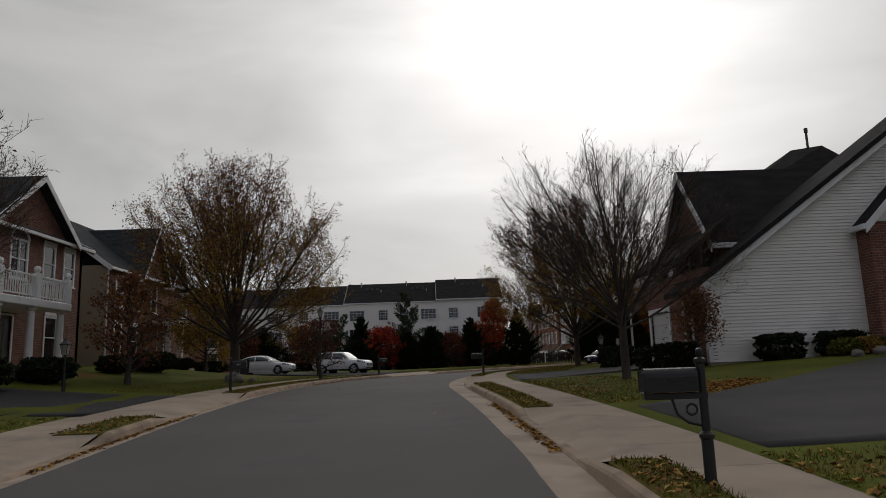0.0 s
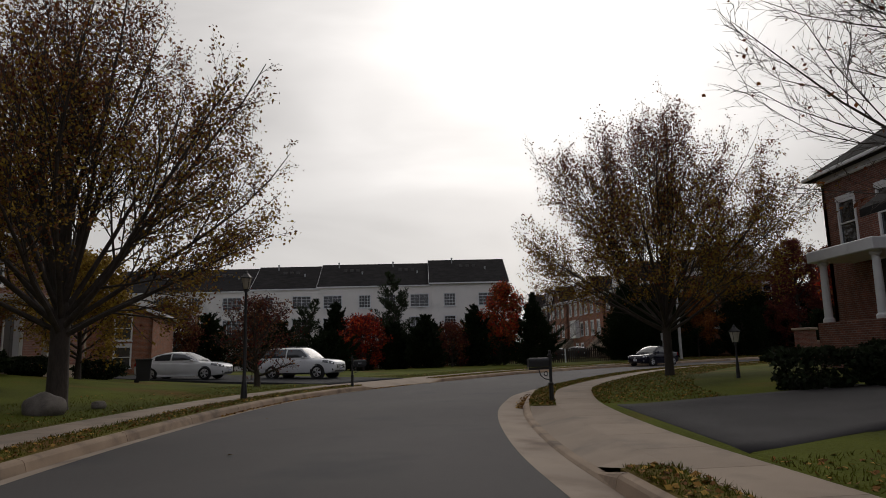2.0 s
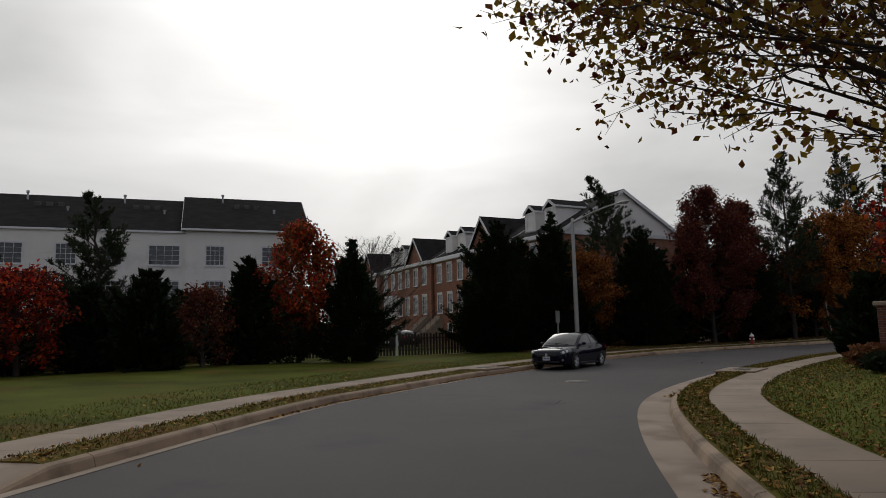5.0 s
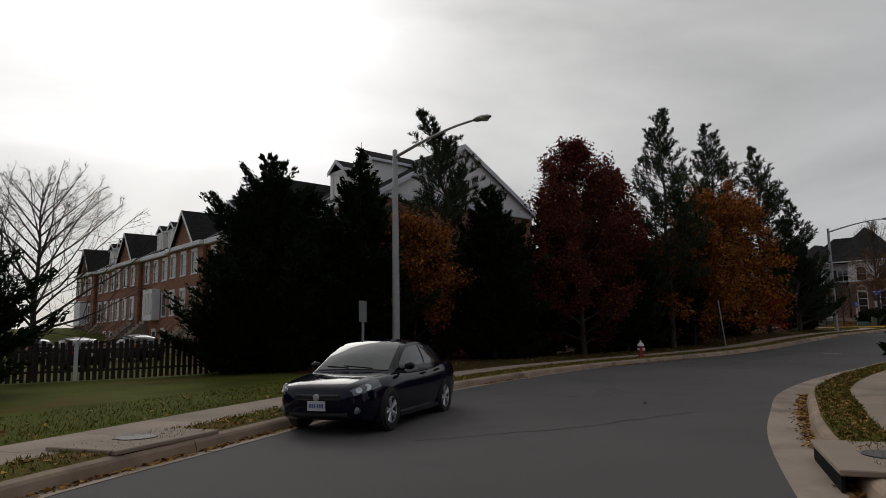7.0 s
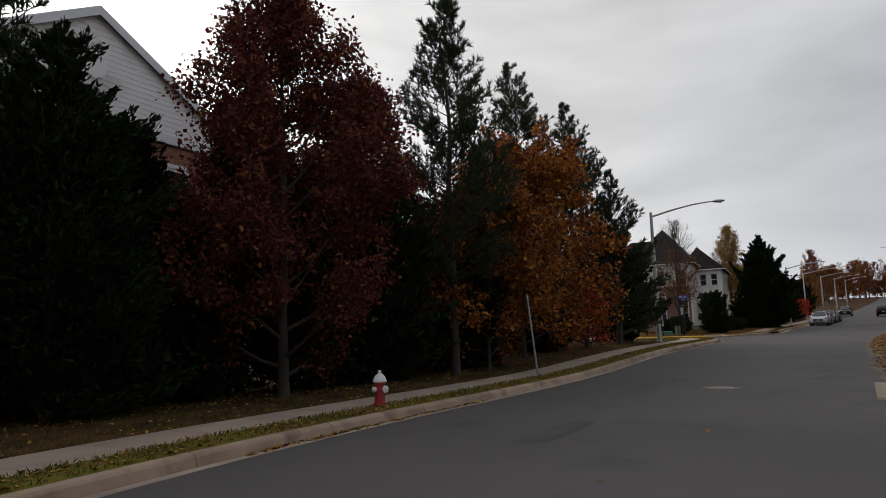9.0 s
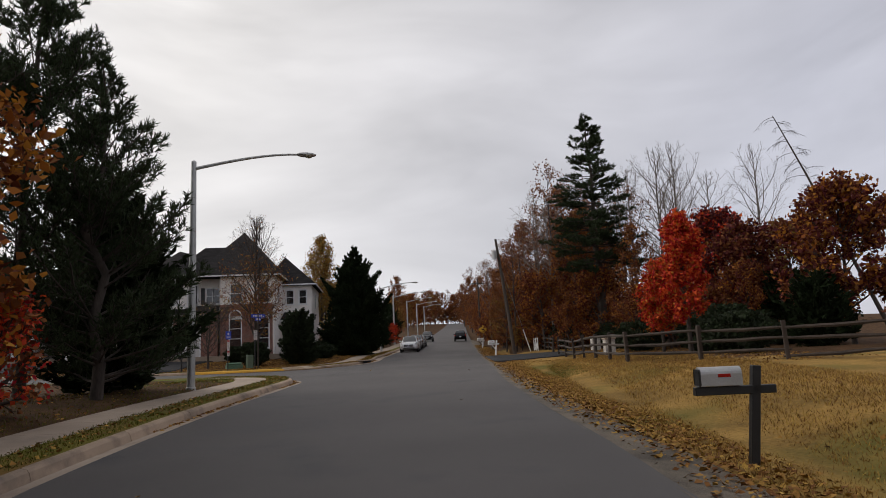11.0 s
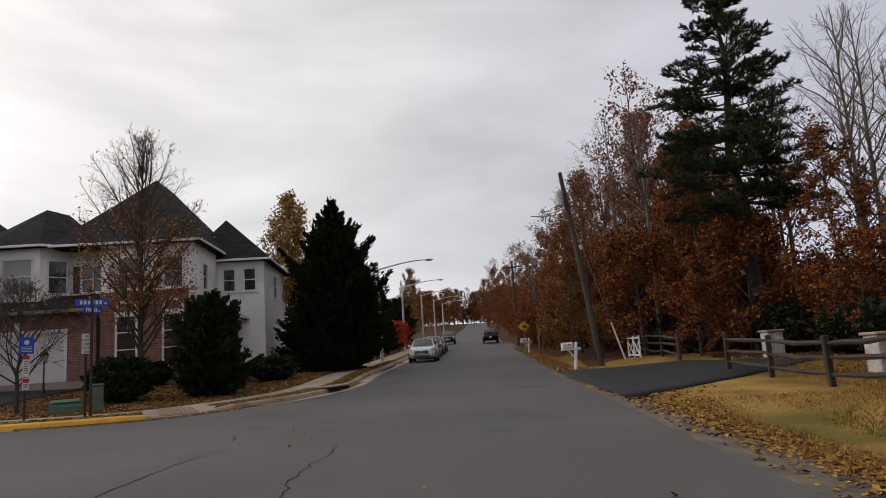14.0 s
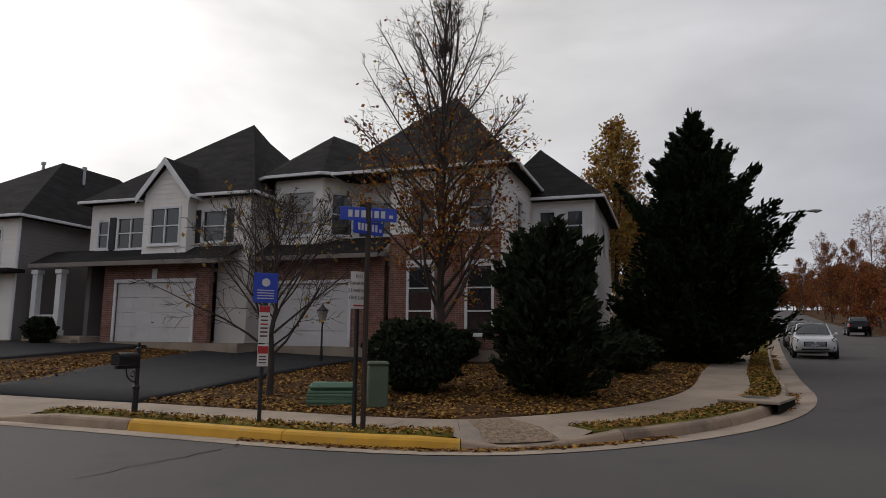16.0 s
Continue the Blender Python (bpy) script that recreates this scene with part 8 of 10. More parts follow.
rail_fence([(67.5 - 2.28 * k, 65.5 - 1.99 * k) for k in range(7, 0, -1)] + [(61.4 + 3.18 * k, 65.15 + 0.2 * k) for k in range(2, 9)], "weathered three-rail split wood fence along the field")
rail_fence([(94.5 + 3.1 * k, 66.6 + 0.12 * k) for k in range(8)], "weathered three-rail split wood fence before the woods")

# white crossed gate panel beside the pole
g = thing("crossbuck_gate", pose(98.4, 67.6, on(98.4, 67.6), 0, 0, 6), "white crossbuck gate panel by the woods", "gate")
for x in (0, 1.1, 2.2):
    part("post", boxed(x - 0.04, x + 0.04, -0.04, 0.04, -0.2, 1.1, 0.006), M_WHITE, g)
for z in (0.15, 1.0):
    part("rail", boxed(0.041, 2.159, -0.02, 0.02, z - 0.04, z + 0.04), M_WHITE, g)
for x in (0, 1.1):
    part("cross", tube(bmesh.new(), [(x + 0.05, 0.03, 0.2), (x + 1.05, 0.03, 0.95)], 0.03, 4), M_WHITE, g)
    part("cross", tube(bmesh.new(), [(x + 0.05, -0.03, 0.95), (x + 1.05, -0.03, 0.2)], 0.03, 4), M_WHITE, g)


def utility_pole():
    x, y = 98.0, 69.5
    z = on(x, y)
    b = thing("utility_pole", pose(x, y, z), "leaning dark wooden utility pole with transformer", "utility pole")
    top = Vector((0.35, 1.15, 10.0))
    part("pole", tube(bmesh.new(), [(0, 0, -0.5), top * 0.5, top], [0.16, 0.14, 0.1], 12), M_POLE, b)
    q = top * 0.88
    part("transformer", lathe(bmesh.new(), [(0.05, 0), (0.21, 0.03), (0.21, 0.7), (0.16, 0.78), (0.05, 0.85)], 14, pose(q.x - 0.22, q.y + 0.3, q.z - 0.6)), M_ALU, b)
    a = top * 0.74
    part("lamp_arm", tube(bmesh.new(), [a, a + Vector((-0.5, 0.9, 0.25)), a + Vector((-1.2, 2.0, 0.2))], 0.025, 6), M_STEEL, b)
    part("guy_wire", tube(bmesh.new(), [top * 0.78, Vector((1.6, -1.4, 0.1))], 0.012, 4), M_STEEL, b)
    g0, g1 = Vector((1.6, -1.4, 0.0)), top * 0.78
    d = (g1 - g0).normalized()
    part("guy_guard", tube(bmesh.new(), [g0 + d * 0.05, g0 + d * 2.3], 0.045, 8), M_WHITE, b)
    part("conduit", tube(bmesh.new(), [(0.16, -0.02, 0), top * 0.6 + Vector((0.15, 0, 0))], 0.03, 6), M_STEEL, b)
    return b


utility_pole()
b = thing("utility_pole", pose(140, 74.0, on(140, 74.0)), "distant bare wooden utility pole", "utility pole")
part("pole", tube(bmesh.new(), [(0, 0, -0.5), (0.1, 0, 9.5)], [0.15, 0.1], 8), M_POLE, b)
part("crossarm", boxed(-0.05, 0.05, -1.0, 1.0, 8.7, 8.85), M_POLE, b)

# ---- fences behind the grass bank ----
def board_fence(a, b, h, label, material, gap=0.0, board=0.14, pale=()):
    a, b = Vector(a), Vector(b)
    n = int((b - a).length / (board + gap))
    f = thing("board_fence", Matrix.Identity(4), label, "fence")
    ang = math.degrees(math.atan2((b - a).y, (b - a).x))
    me = mesh_of("board", boxed(-board / 2, board / 2, -0.012, 0.012, 0.03, h, 0.004), material)
    mw = mesh_of("board", boxed(-board / 2, board / 2, -0.012, 0.012, 0.03, h, 0.004), M_WHITE)
    rng = random.Random(9)
    for k in range(n):
        p = a + (b - a) * ((k + 0.5) / n)
        o = new("board", mw if k in pale else me)
        o.parent = f
        o.matrix_basis = pose(p.x, p.y, on(p.x, p.y), 0, rng.uniform(-1, 1), ang) @ Matrix.Diagonal((1, 1, rng.uniform(0.96, 1.03), 1))
    for z in (0.35, h - 0.3):
        pts = [a + (b - a) * t for t in np.linspace(0, 1, 6)]
        bm = tube(bmesh.new(), [Vector((p.x, p.y, on(p.x, p.y) + z)) + Vector((-(b - a).y, (b - a).x, 0)).normalized() * 0.05 for p in pts], 0.04, 4)
        part("rail", bm, material, f)
    return f


board_fence((7.5, 82.6), (19.0, 81.4), 1.35, "dark stained picket fence", M_WOODDARK, 0.06, 0.13, pale=(28,))
M_CEDARWOOD = mat("cedar_fence_boards", (0.16, 0.075, 0.032), 0.85, var=0.3, scale=2, fine=30, bump=0.3, obrand=0.15)
board_fence((-7.5, 80.5), (1.6, 80.8), 1.8, "reddish cedar board fence behind the trees", M_CEDARWOOD, 0.01, 0.14)

# ---- stone gate piers with lanterns on top ----
M_PIERSTONE = mat("grey_fieldstone", (0.42, 0.39, 0.35), 0.85, var=0.4, scale=5, fine=26, bump=0.5)
for x, y in ((91.6, 63.7), (82.9, 64.0)):
    p = thing("gate_pier", pose(x, y, on(x, y) - 0.1, 0, 0, 8), "square grey stone gate pier with a flat cap", "pier", "gate piers")
    sb = boxed(-0.3, 0.3, -0.3, 0.3, 0, 1.05, 0.02)
    part("shaft", sb, M_PIERSTONE, p)
    part("cap", boxed(-0.36, 0.36, -0.36, 0.36, 1.052, 1.13, 0.02), M_CONCRETE, p)
# ---- brick entrance pier ----
b = thing("brick_pier", pose(22.3, 57.3, on(22.3, 57.3) - 0.1, 0, 0, 35), "square red brick pier with pale stone cap", "pier")
part("shaft", boxed(-0.45, 0.45, -0.45, 0.45, 0, 1.95, 0.01), M_BRICK, b)
part("cap", boxed(-0.55, 0.55, -0.55, 0.55, 1.951, 2.1, 0.03), M_CONCRETE, b)
part("wing_wall", boxed(0.451, 3.6, -0.2, 0.2, 0, 1.25, 0.01), M_BRICK, b)
part("wing_cap", boxed(0.452, 3.7, -0.27, 0.27, 1.251, 1.34, 0.02), M_CONCRETE, b)

# ---- bins, stones ----
b = thing("wheelie_bin", pose(-13.2, 47.6, on(-13.2, 47.6) - 0.02, 0, 0, 20), "black wheeled rubbish bin near the garage", "bin")
bm = bmesh.new()
prism(bm, [(-0.26, 0.1), (0.26, 0.1), (0.32, 1.0), (-0.32, 1.0)], -0.28, 0.28)
part("tub", bm, M_PLASTIC, b)
part("lid", boxed(-0.35, 0.35, -0.33, 0.33, 1.001, 1.06, 0.02), M_PLASTIC, b)
for s in (-0.2, 0.2):
    part("wheel", lathe(bmesh.new(), [(0.1, -0.025), (0.1, 0.025)], 14, pose(-0.26, s, 0.1, 90)), M_TYRE, b)


def boulder(xy, r, seed, label="rounded grey garden boulder", flat=0.7):
    bm = bmesh.new()
    bmesh.ops.create_icosphere(bm, subdivisions=3, radius=r)
    for v in bm.verts:
        k = 1 + 0.22 * noise.noise(v.co * (1.4 / r) + Vector((seed, 0, 0)))
        v.co = Vector((v.co.x * k, v.co.y * k * 0.85, v.co.z * k * flat))
    ob = part("boulder", bm, M_STONE, None, soft=True)
    ob.matrix_basis = pose(*xy, on(*xy) + r * flat * 0.5, 0, 0, seed * 40)
    return tagged(ob, label, "stone")


M_STONE = mat("field_stone", (0.16, 0.14, 0.12), 0.9, var=0.35, scale=4, fine=40, bump=0.5)
boulder((-9.6, 33.1), 0.46, 1, "weathered boulder at the tree's foot")
boulder((-9.2, 34.9), 0.2, 2)
for k in range(5):
    boulder((12.4 + 1.2 * k, 20.9 + 0.72 * k), 0.2 + 0.04 * (k % 3), 3 + k, "small edging stone beside the driveway")

# ---- ironwork and marks in the road ----
def manhole(xy, r, label):
    b = thing("manhole_cover", pose(*xy, H(*xy) + 0.004), label, "manhole")
    part("ring", lathe(bmesh.new(), [(r + 0.07, -0.05), (r + 0.07, 0.006), (r + 0.01, 0.008), (r, -0.002)], 28, None, False), M_CONCRETE, b)
    bm = lathe(bmesh.new(), [(r - 0.005, -0.05), (r - 0.005, 0.004)], 28)
    part("cover", bm, M_IRON, b)
    for k in range(5):
        y = -r * 0.66 + k * r * 0.33
        w = math.sqrt(max(0.01, (r * 0.85) ** 2 - y * y))
        part("tread_bar", boxed(-w, w, y - 0.02, y + 0.02, 0.0042, 0.011), M_STEEL, b)
    return b


manhole((41.0, 70.75), 0.36, "round iron manhole cover in the road")
manhole((12.8, 60.7), 0.3, "round iron manhole cover in the road")


def storm_inlet(edge, s, label, w=1.7):
    """A kerb inlet: a near-black slab painted as the opening's shade, under a concrete top with a lid."""
    p, q = edge.at(s - 0.4), edge.at(s + 0.4)
    d = (q - p).normalized()
    n = Vector(edge.at(s, 1.0) - edge.at(s, 0.0)).normalized()
    c = edge.at(s, 0.42)
    M = Matrix(((d.x, n.x, 0, c.x), (d.y, n.y, 0, c.y), (0, 0, 1, c.z), (0, 0, 0, 1)))
    b = thing("storm_inlet", M, label, "storm drain")
    part("top", boxed(-w / 2 - 0.1, w / 2 + 0.1, -0.03, 1.15, 0.15, 0.21, 0.012), M_CONCRETE, b)
    # no hole is cut: the shade inside is this slab's dark colour
    part("mouth_shade", boxed(-w / 2, w / 2, -0.012, 0.02, -0.02, 0.148), M_CRACK_INLET, b)
    part("lid", lathe(bmesh.new(), [(0.28, 0.2), (0.28, 0.222), (0.2, 0.224)], 22, pose(0, 0.6, 0)), M_IRON, b)


storm_inlet(WEST, WEST.near(12.4, 65.3), "concrete storm drain inlet in the kerb")
storm_inlet(NORTH, NORTH.near(90.3, 80.2), "concrete storm drain inlet in the kerb")
storm_inlet(EAST, EAST.near(17.2, 59.9), "concrete storm drain inlet in the kerb")


def crack(points, seed, label="sealed crack wandering across the asphalt"):
    rng = np.random.default_rng(seed)
    p = spline(points, 0.22)
    p = p + rng.normal(0, 0.035, p.shape)
    t = np.gradient(p, axis=0)
    n = np.stack([-t[:, 1], t[:, 0]], 1)
    n /= np.linalg.norm(n, axis=1, keepdims=True) + 1e-9
    w = 0.004 + 0.012 * rng.random((len(p), 1))
    v = np.stack([p - n * w, p + n * w], 1).reshape(-1, 2)
    k = np.arange(len(p) - 1) * 2
    f = np.stack([k, k + 1, k + 3, k + 2], 1)
    ob = arrays("road_crack", np.c_[v, heights(v) + 0.004], f, M_CRACK_INLET)
    if ob.data.polygons[0].normal.z < 0:
        ob.data.flip_normals()
    return tagged(ob, label, "road crack", kind="structure")


crack([(9.0, 55.6), (9.3, 55.8), (9.6, 56.1), (9.8, 56.3)], 1)
crack([(9.3, 55.8), (9.5, 55.7), (9.8, 55.9)], 2)
crack([(6.9, 59.9), (7.7, 59.2), (8.8, 58.0)], 3, "pale worn seam in the asphalt")
crack([(15.5, 64.5), (18, 63.9), (21, 63.7)], 4)
crack([(20.6, 69.0), (21.0, 68.4), (21.6, 66.8), (22.6, 65.4)], 5)
crack([(42.9, 75.0), (42.9, 73.8), (42.8, 72.4), (42.6, 71.0), (42.5, 68.4)], 6, "tarred patch seam across the road")
crack([(79.0, 87.0), (79.9, 87.1), (80.6, 87.1), (81.3, 87.2)], 7)
crack([(71.4, 78.2), (72.0, 78.3), (73.2, 78.4), (74.4, 78.5), (75.3, 78.3)], 8)
crack([(71.0, 75.8), (71.6, 75.9), (72.9, 76.1), (74.2, 76.2), (75.3, 76.3)], 9)
crack([(76.7, 78.8), (77.2, 78.9), (77.5, 79.1)], 10)
crack([(78.6, 78.2), (77.9, 78.05), (77.6, 77.8), (77.4, 78.0)], 11)


def patch(x, y, rz, w, d, label="darker repaired patch of asphalt"):
    """A thin layer of newer asphalt with an uneven outline."""
    rng = np.random.default_rng(int(x * 10))
    a = np.linspace(0, 2 * np.pi, 28, endpoint=False)
    r = 1 / (np.abs(np.cos(a)) ** 4 + np.abs(np.sin(a)) ** 4) ** 0.25 * rng.uniform(0.93, 1.04, 28)
    c, q = math.cos(radians(rz)), math.sin(radians(rz))
    u, v = r * np.cos(a) * w / 2, r * np.sin(a) * d / 2
    xy = np.vstack([[(x, y)], np.stack([x + u * c - v * q, y + u * q + v * c], 1)])
    k = np.arange(28)
    ob = arrays("road_patch", np.c_[xy, heights(xy) + 0.005], np.stack([np.zeros(28, int), 1 + k, 1 + (k + 1) % 28], 1), M_PATCH)
    return tagged(ob, label, "road patch", kind="structure")


patch(33.5, 71.0, 8, 2.6, 0.5)
patch(40.6, 72.6, 8, 3.4, 0.7)
patch(22.6, 67.2, 35, 2.2, 0.5)

# ---- trees and shrubs ----
locust("street_tree", (-9.9, 34.2), 11, 10.9, 5.05, [(M_LEAF_OLIVE, 0.45, 1.5), (M_LEAF_RUST, 0.3, -0.1), (M_LEAF_BROWN, 0.25, -0.3)], "street tree with sparse olive and rust leaves", leaf_n=62000, leaf=0.058, trunk=0.23, shift=(-0.05, 0), fine=0.0045, limbs=26)
locust("street_tree", (5.65, 21.5), 12, 7.0, 3.9, [(M_LEAF_BROWN, 1.0, 0.6)], "nearly bare spreading street tree on the lawn", leaf_n=2600, leaf=0.035, trunk=0.125, shift=(-0.35, 0), fork=0.27, fuller=1.25, fine=0.0038, limbs=25)
locust("street_tree", (8.9, 44.0), 13, 10.5, 5.6, [(M_LEAF_MAROON, 0.12, -0.25), (M_LEAF_BROWN, 0.4, -0.3), (M_LEAF_OLIVE, 0.48, 2.0)], "street tree with thin rust and yellow leaves", leaf_n=76000, leaf=0.055, trunk=0.17, fine=0.0045)
locust("street_tree", (-14.2, 16.5), 14, 8.6, 4.2, [(M_LEAF_RUST, 1.0, 0)], "street tree with thin rusty leaves", leaf_n=3000)
broadleaf("crape_myrtle", (-12.5, 28.5), 21, 4.6, 3.2, M_LEAF_RUST, 2600, "small multi-stemmed tree with rusty leaves", clear=0.1, size=0.09)
broadleaf("small_tree", (-7.9, 46.2), 22, 3.8, 3.8, [(M_LEAF_RUST, 0.5), (M_LEAF_MAROON, 0.5)], 2500, "small half-bare tree with dull red leaves", clear=0.12, size=0.07, bare=True)
broadleaf("golden_tree", (-15.5, 46.5), 23, 5.4, 5.0, M_LEAF_OLIVE, 9000, "young tree with golden olive leaves", clear=0.12, size=0.1)
# the grass bank behind the road's bend
RED = [(M_LEAF_RED, 0.35), (M_LEAF_BROWN, 0.65)]
broadleaf("maple_tree", (6.6, 78.5), 31, 7.8, 4.4, RED, 11000, "upright maple in rusty red leaf", clear=0.08)
cedar("evergreen_tree", (4.0, 78), 32, 5.8, 4.6, "dark ragged evergreen tree", n=13000, power=0.7)
cedar("evergreen_tree", (9.2, 77), 33, 6.9, 5.6, "dark ragged evergreen tree", n=26000, ragged=0.7, power=0.85, size=0.085)
cedar("evergreen_tree", (-0.6, 75), 34, 4.8, 4.6, "dark ragged evergreen tree", n=11000, power=0.65)
broadleaf("young_maple", (1.8, 76.8), 35, 3.8, 3.6, [(M_LEAF_MAROON, 0.6), (M_LEAF_BROWN, 0.4)], 4000, "low maple with dull red leaves", clear=0.06, size=0.1)
broadleaf("bare_tree", (11.8, 83.6), 36, 7.4, 8.6, M_LEAF_RUST, 0, "bare young tree with fine pale twigs", clear=0.1, tex=M_TWIG, bare=True, point=2.0, limbs=40)
cedar("evergreen_tree", (-9, 82), 37, 7.0, 5.0, "dark ragged evergreen tree", n=11000, power=0.75)
pine("pine_tree", (-3.4, 80), 38, 9.0, 5.0, "pine tree with a pointed crown")
pine("pine_tree", (-11.5, 82), 39, 6.8, 4.2, "small dark green pine tree")
broadleaf("young_maple", (-6.0, 77), 40, 4.8, 5.0, [(M_LEAF_MAROON, 0.5), (M_LEAF_RED, 0.5)], 6000, "low maple with red leaves", clear=0.08)
broadleaf("young_maple", (-15, 78), 41, 5.2, 5.6, [(M_LEAF_MAROON, 0.5), (M_LEAF_BROWN, 0.5)], 6000, "low maple with dull red leaves", clear=0.08)
broadleaf("young_maple", (-21, 72), 43, 5.2, 5.6, [(M_LEAF_RUST, 0.6), (M_LEAF_MAROON, 0.4)], 6000, "low maple with russet leaves", clear=0.08)
cedar("evergreen_tree", (-19, 75), 42, 5.2, 5.6, "broad dark rounded evergreen", n=9000, power=0.6)
cedar("evergreen_tree", (-12.5, 72), 44, 4.0, 5.0, "broad dark rounded evergreen", n=8000, power=0.5)
cedar("evergreen_tree", (-3.2, 77.5), 45, 4.4, 4.2, "broad dark rounded evergreen", n=8000, power=0.6)
cedar("evergreen_tree", (-8.5, 74), 46, 3.4, 5.0, "broad dark rounded evergreen", n=8000, power=0.5)
for k in range(11):
    shrub("hedge_shrub", (-25 + 3.1 * k, 79.2 - 0.1 * k + 0.5 * (k % 2)), 280 + k, 3.9, 2.2, 2.5 + 0.5 * ((k * 7) % 3), "tall dark hedge shrub before the white townhouses", n=3200, size=0.13)
# the screen along the brick row
cedar("cedar_tree", (19.1, 80.4), 51, 8.75, 8.6, "broad dark cedar tree", n=72000, power=0.8, ragged=0.7, size=0.075)
cedar("cedar_tree", (18.2, 80.6), 151, 5.9, 5.4, "broad dark cedar tree", n=26000, power=0.75, ragged=0.65, size=0.075)
cedar("cedar_tree", (21.0, 81.0), 152, 7.6, 6.0, "dark cedar tree among its neighbours", n=28000, power=0.7, ragged=0.65, size=0.075)
cedar("cedar_tree", (22.55, 79.6), 52, 9.3, 6.6, "tall dark cedar tree", n=44000, power=0.9, ragged=0.7, size=0.075)
broadleaf("oak_tree", (25.0, 79.6), 53, 6.2, 4.6, [(M_LEAF_BROWN, 0.6), (M_LEAF_ORANGE, 0.4)], 13000, "small oak with russet leaves", clear=0.16, size=0.095, trunk=0.07)
pine("pine_tree", (27.4, 81.4), 54, 11.6, 6.0, "pine tree with open crown", clear=0.2)
cedar("cedar_tree", (29.4, 79.8), 55, 8.5, 6.6, "dense dark cedar tree", n=36000, power=0.72, size=0.08)
broadleaf("red_oak_tree", (34.9, 79.6), 56, 11.6, 7.0, [(M_LEAF_MAROON, 0.8), (M_LEAF_BROWN, 0.2)], 46000, "large oak in deep maroon leaf", clear=0.04, trunk=0.14, size=0.088, limbs=44, full=0.4, point=1.35)
broadleaf("red_oak_tree", (40.2, 82.4), 156, 11.2, 6.2, [(M_LEAF_MAROON, 0.7), (M_LEAF_BROWN, 0.3)], 22000, "oak in deep maroon leaf behind the pines", clear=0.04, trunk=0.12, size=0.12, limbs=40, full=0.4, point=1.35)
broadleaf("oak_tree", (44.7, 80.1), 159, 7.0, 6.4, [(M_LEAF_ORANGE, 0.55), (M_LEAF_BROWN, 0.45)], 15000, "low oak in orange and bronze leaf", clear=0.05, trunk=0.08, size=0.12, limbs=32)
pine("pine_tree", (42.4, 79.9), 57, 14.0, 5.8, "tall pine tree with bare lower trunk", clear=0.22)
pine("pine_tree", (54.4, 84.6), 58, 15.4, 6.8, "tall dense pine tree", clear=0.2)
broadleaf("oak_tree", (48.6, 81.0), 59, 9.4, 9.2, [(M_LEAF_ORANGE, 0.65), (M_LEAF_BROWN, 0.35)], 28000, "oak in orange and bronze leaf", clear=0.05, trunk=0.1, size=0.12, limbs=36)
pine("pine_tree", (58.7, 83.6), 60, 14.0, 7.4, "dense broad pine tree", clear=0.1)
pine("pine_tree", (58.0, 80.9), 61, 9.4, 5.6, "dense broad pine tree", clear=0.06)
cedar("cedar_tree", (33.4, 83.4), 62, 6.6, 5.6, "dark evergreen behind the oak", n=9000, power=0.6)
cedar("cedar_tree", (40.8, 83.6), 63, 8.2, 7.4, "dark evergreen behind the oak", n=15000, power=0.5)
cedar("cedar_tree", (45, 86), 64, 6.0, 7.0, "dark evergreen behind the pines", n=9000, power=0.5)
cedar("cedar_tree", (52, 86), 67, 6.0, 7.0, "dark evergreen behind the pines", n=9000, power=0.5)
cedar("cedar_tree", (26.5, 84), 68, 5.6, 5.0, "dark evergreen behind the oak", n=8000, power=0.5)
cedar("cedar_tree", (60.6, 82.2), 65, 7.0, 5.4, "dense dark cedar tree", n=11000, power=0.6)
for k, (x, y, hh, w) in enumerate(((35.4, 82.2, 9.2, 5.0), (32.9, 81.2, 5.4, 3.6), (31.6, 81.6, 7.2, 5.0), (37.6, 81.4, 7.4, 5.6), (44.6, 81.6, 7.0, 5.4), (51.0, 83.0, 7.4, 5.6), (25.2, 82.2, 6.6, 4.6), (39.4, 80.6, 6.2, 5.6))):
    cedar("evergreen_tree", (x, y), 190 + k, hh, w, "dark dense evergreen within the screen of trees", n=8500, power=0.45, size=0.14)
for k, (x, y, w, h) in enumerate(((30.8, 80.6, 3.0, 1.9), (32.6, 81.4, 3.0, 2.2), (36.9, 81.2, 3.2, 2.2), (40.6, 81.6, 3.2, 2.0), (46.4, 82.0, 3.2, 2.2), (26.8, 81.0, 2.6, 1.8), (51.0, 81.4, 2.8, 1.8))):
    shrub("shrub", (x, y), 240 + k, w, w * 0.9, h, "dark shrub beneath the screen of trees", n=3000, size=0.11)
broadleaf("burning_bush", (53.6, 80.6), 66, 2.8, 2.3, [(M_LEAF_RED, 0.5), (M_LEAF_BROWN, 0.5)], 3500, "dull red autumn shrub", clear=0.03, size=0.09)
# right of the bend
broadleaf("maple_tree", (27.4, 58.6), 81, 7.0, 6.0, [(M_LEAF_RED, 0.3), (M_LEAF_MAROON, 0.5), (M_LEAF_BROWN, 0.2)], 13000, "maple in deep red leaf by the pier", clear=0.1)
cedar("evergreen_tree", (25.2, 60.4), 82, 3.4, 3.0, "dark rounded evergreen by the pier", n=7000, power=0.5)
shrub("shrub", (20.9, 57.0), 83, 1.7, 1.5, 0.75, "low grassy shrub beside the brick pier", leaf=M_LEAF_RUST, n=2200)
shrub("shrub", (19.4, 55.2), 84, 2.0, 1.5, 0.6, "low dark shrub in mulch bed", n=2400)
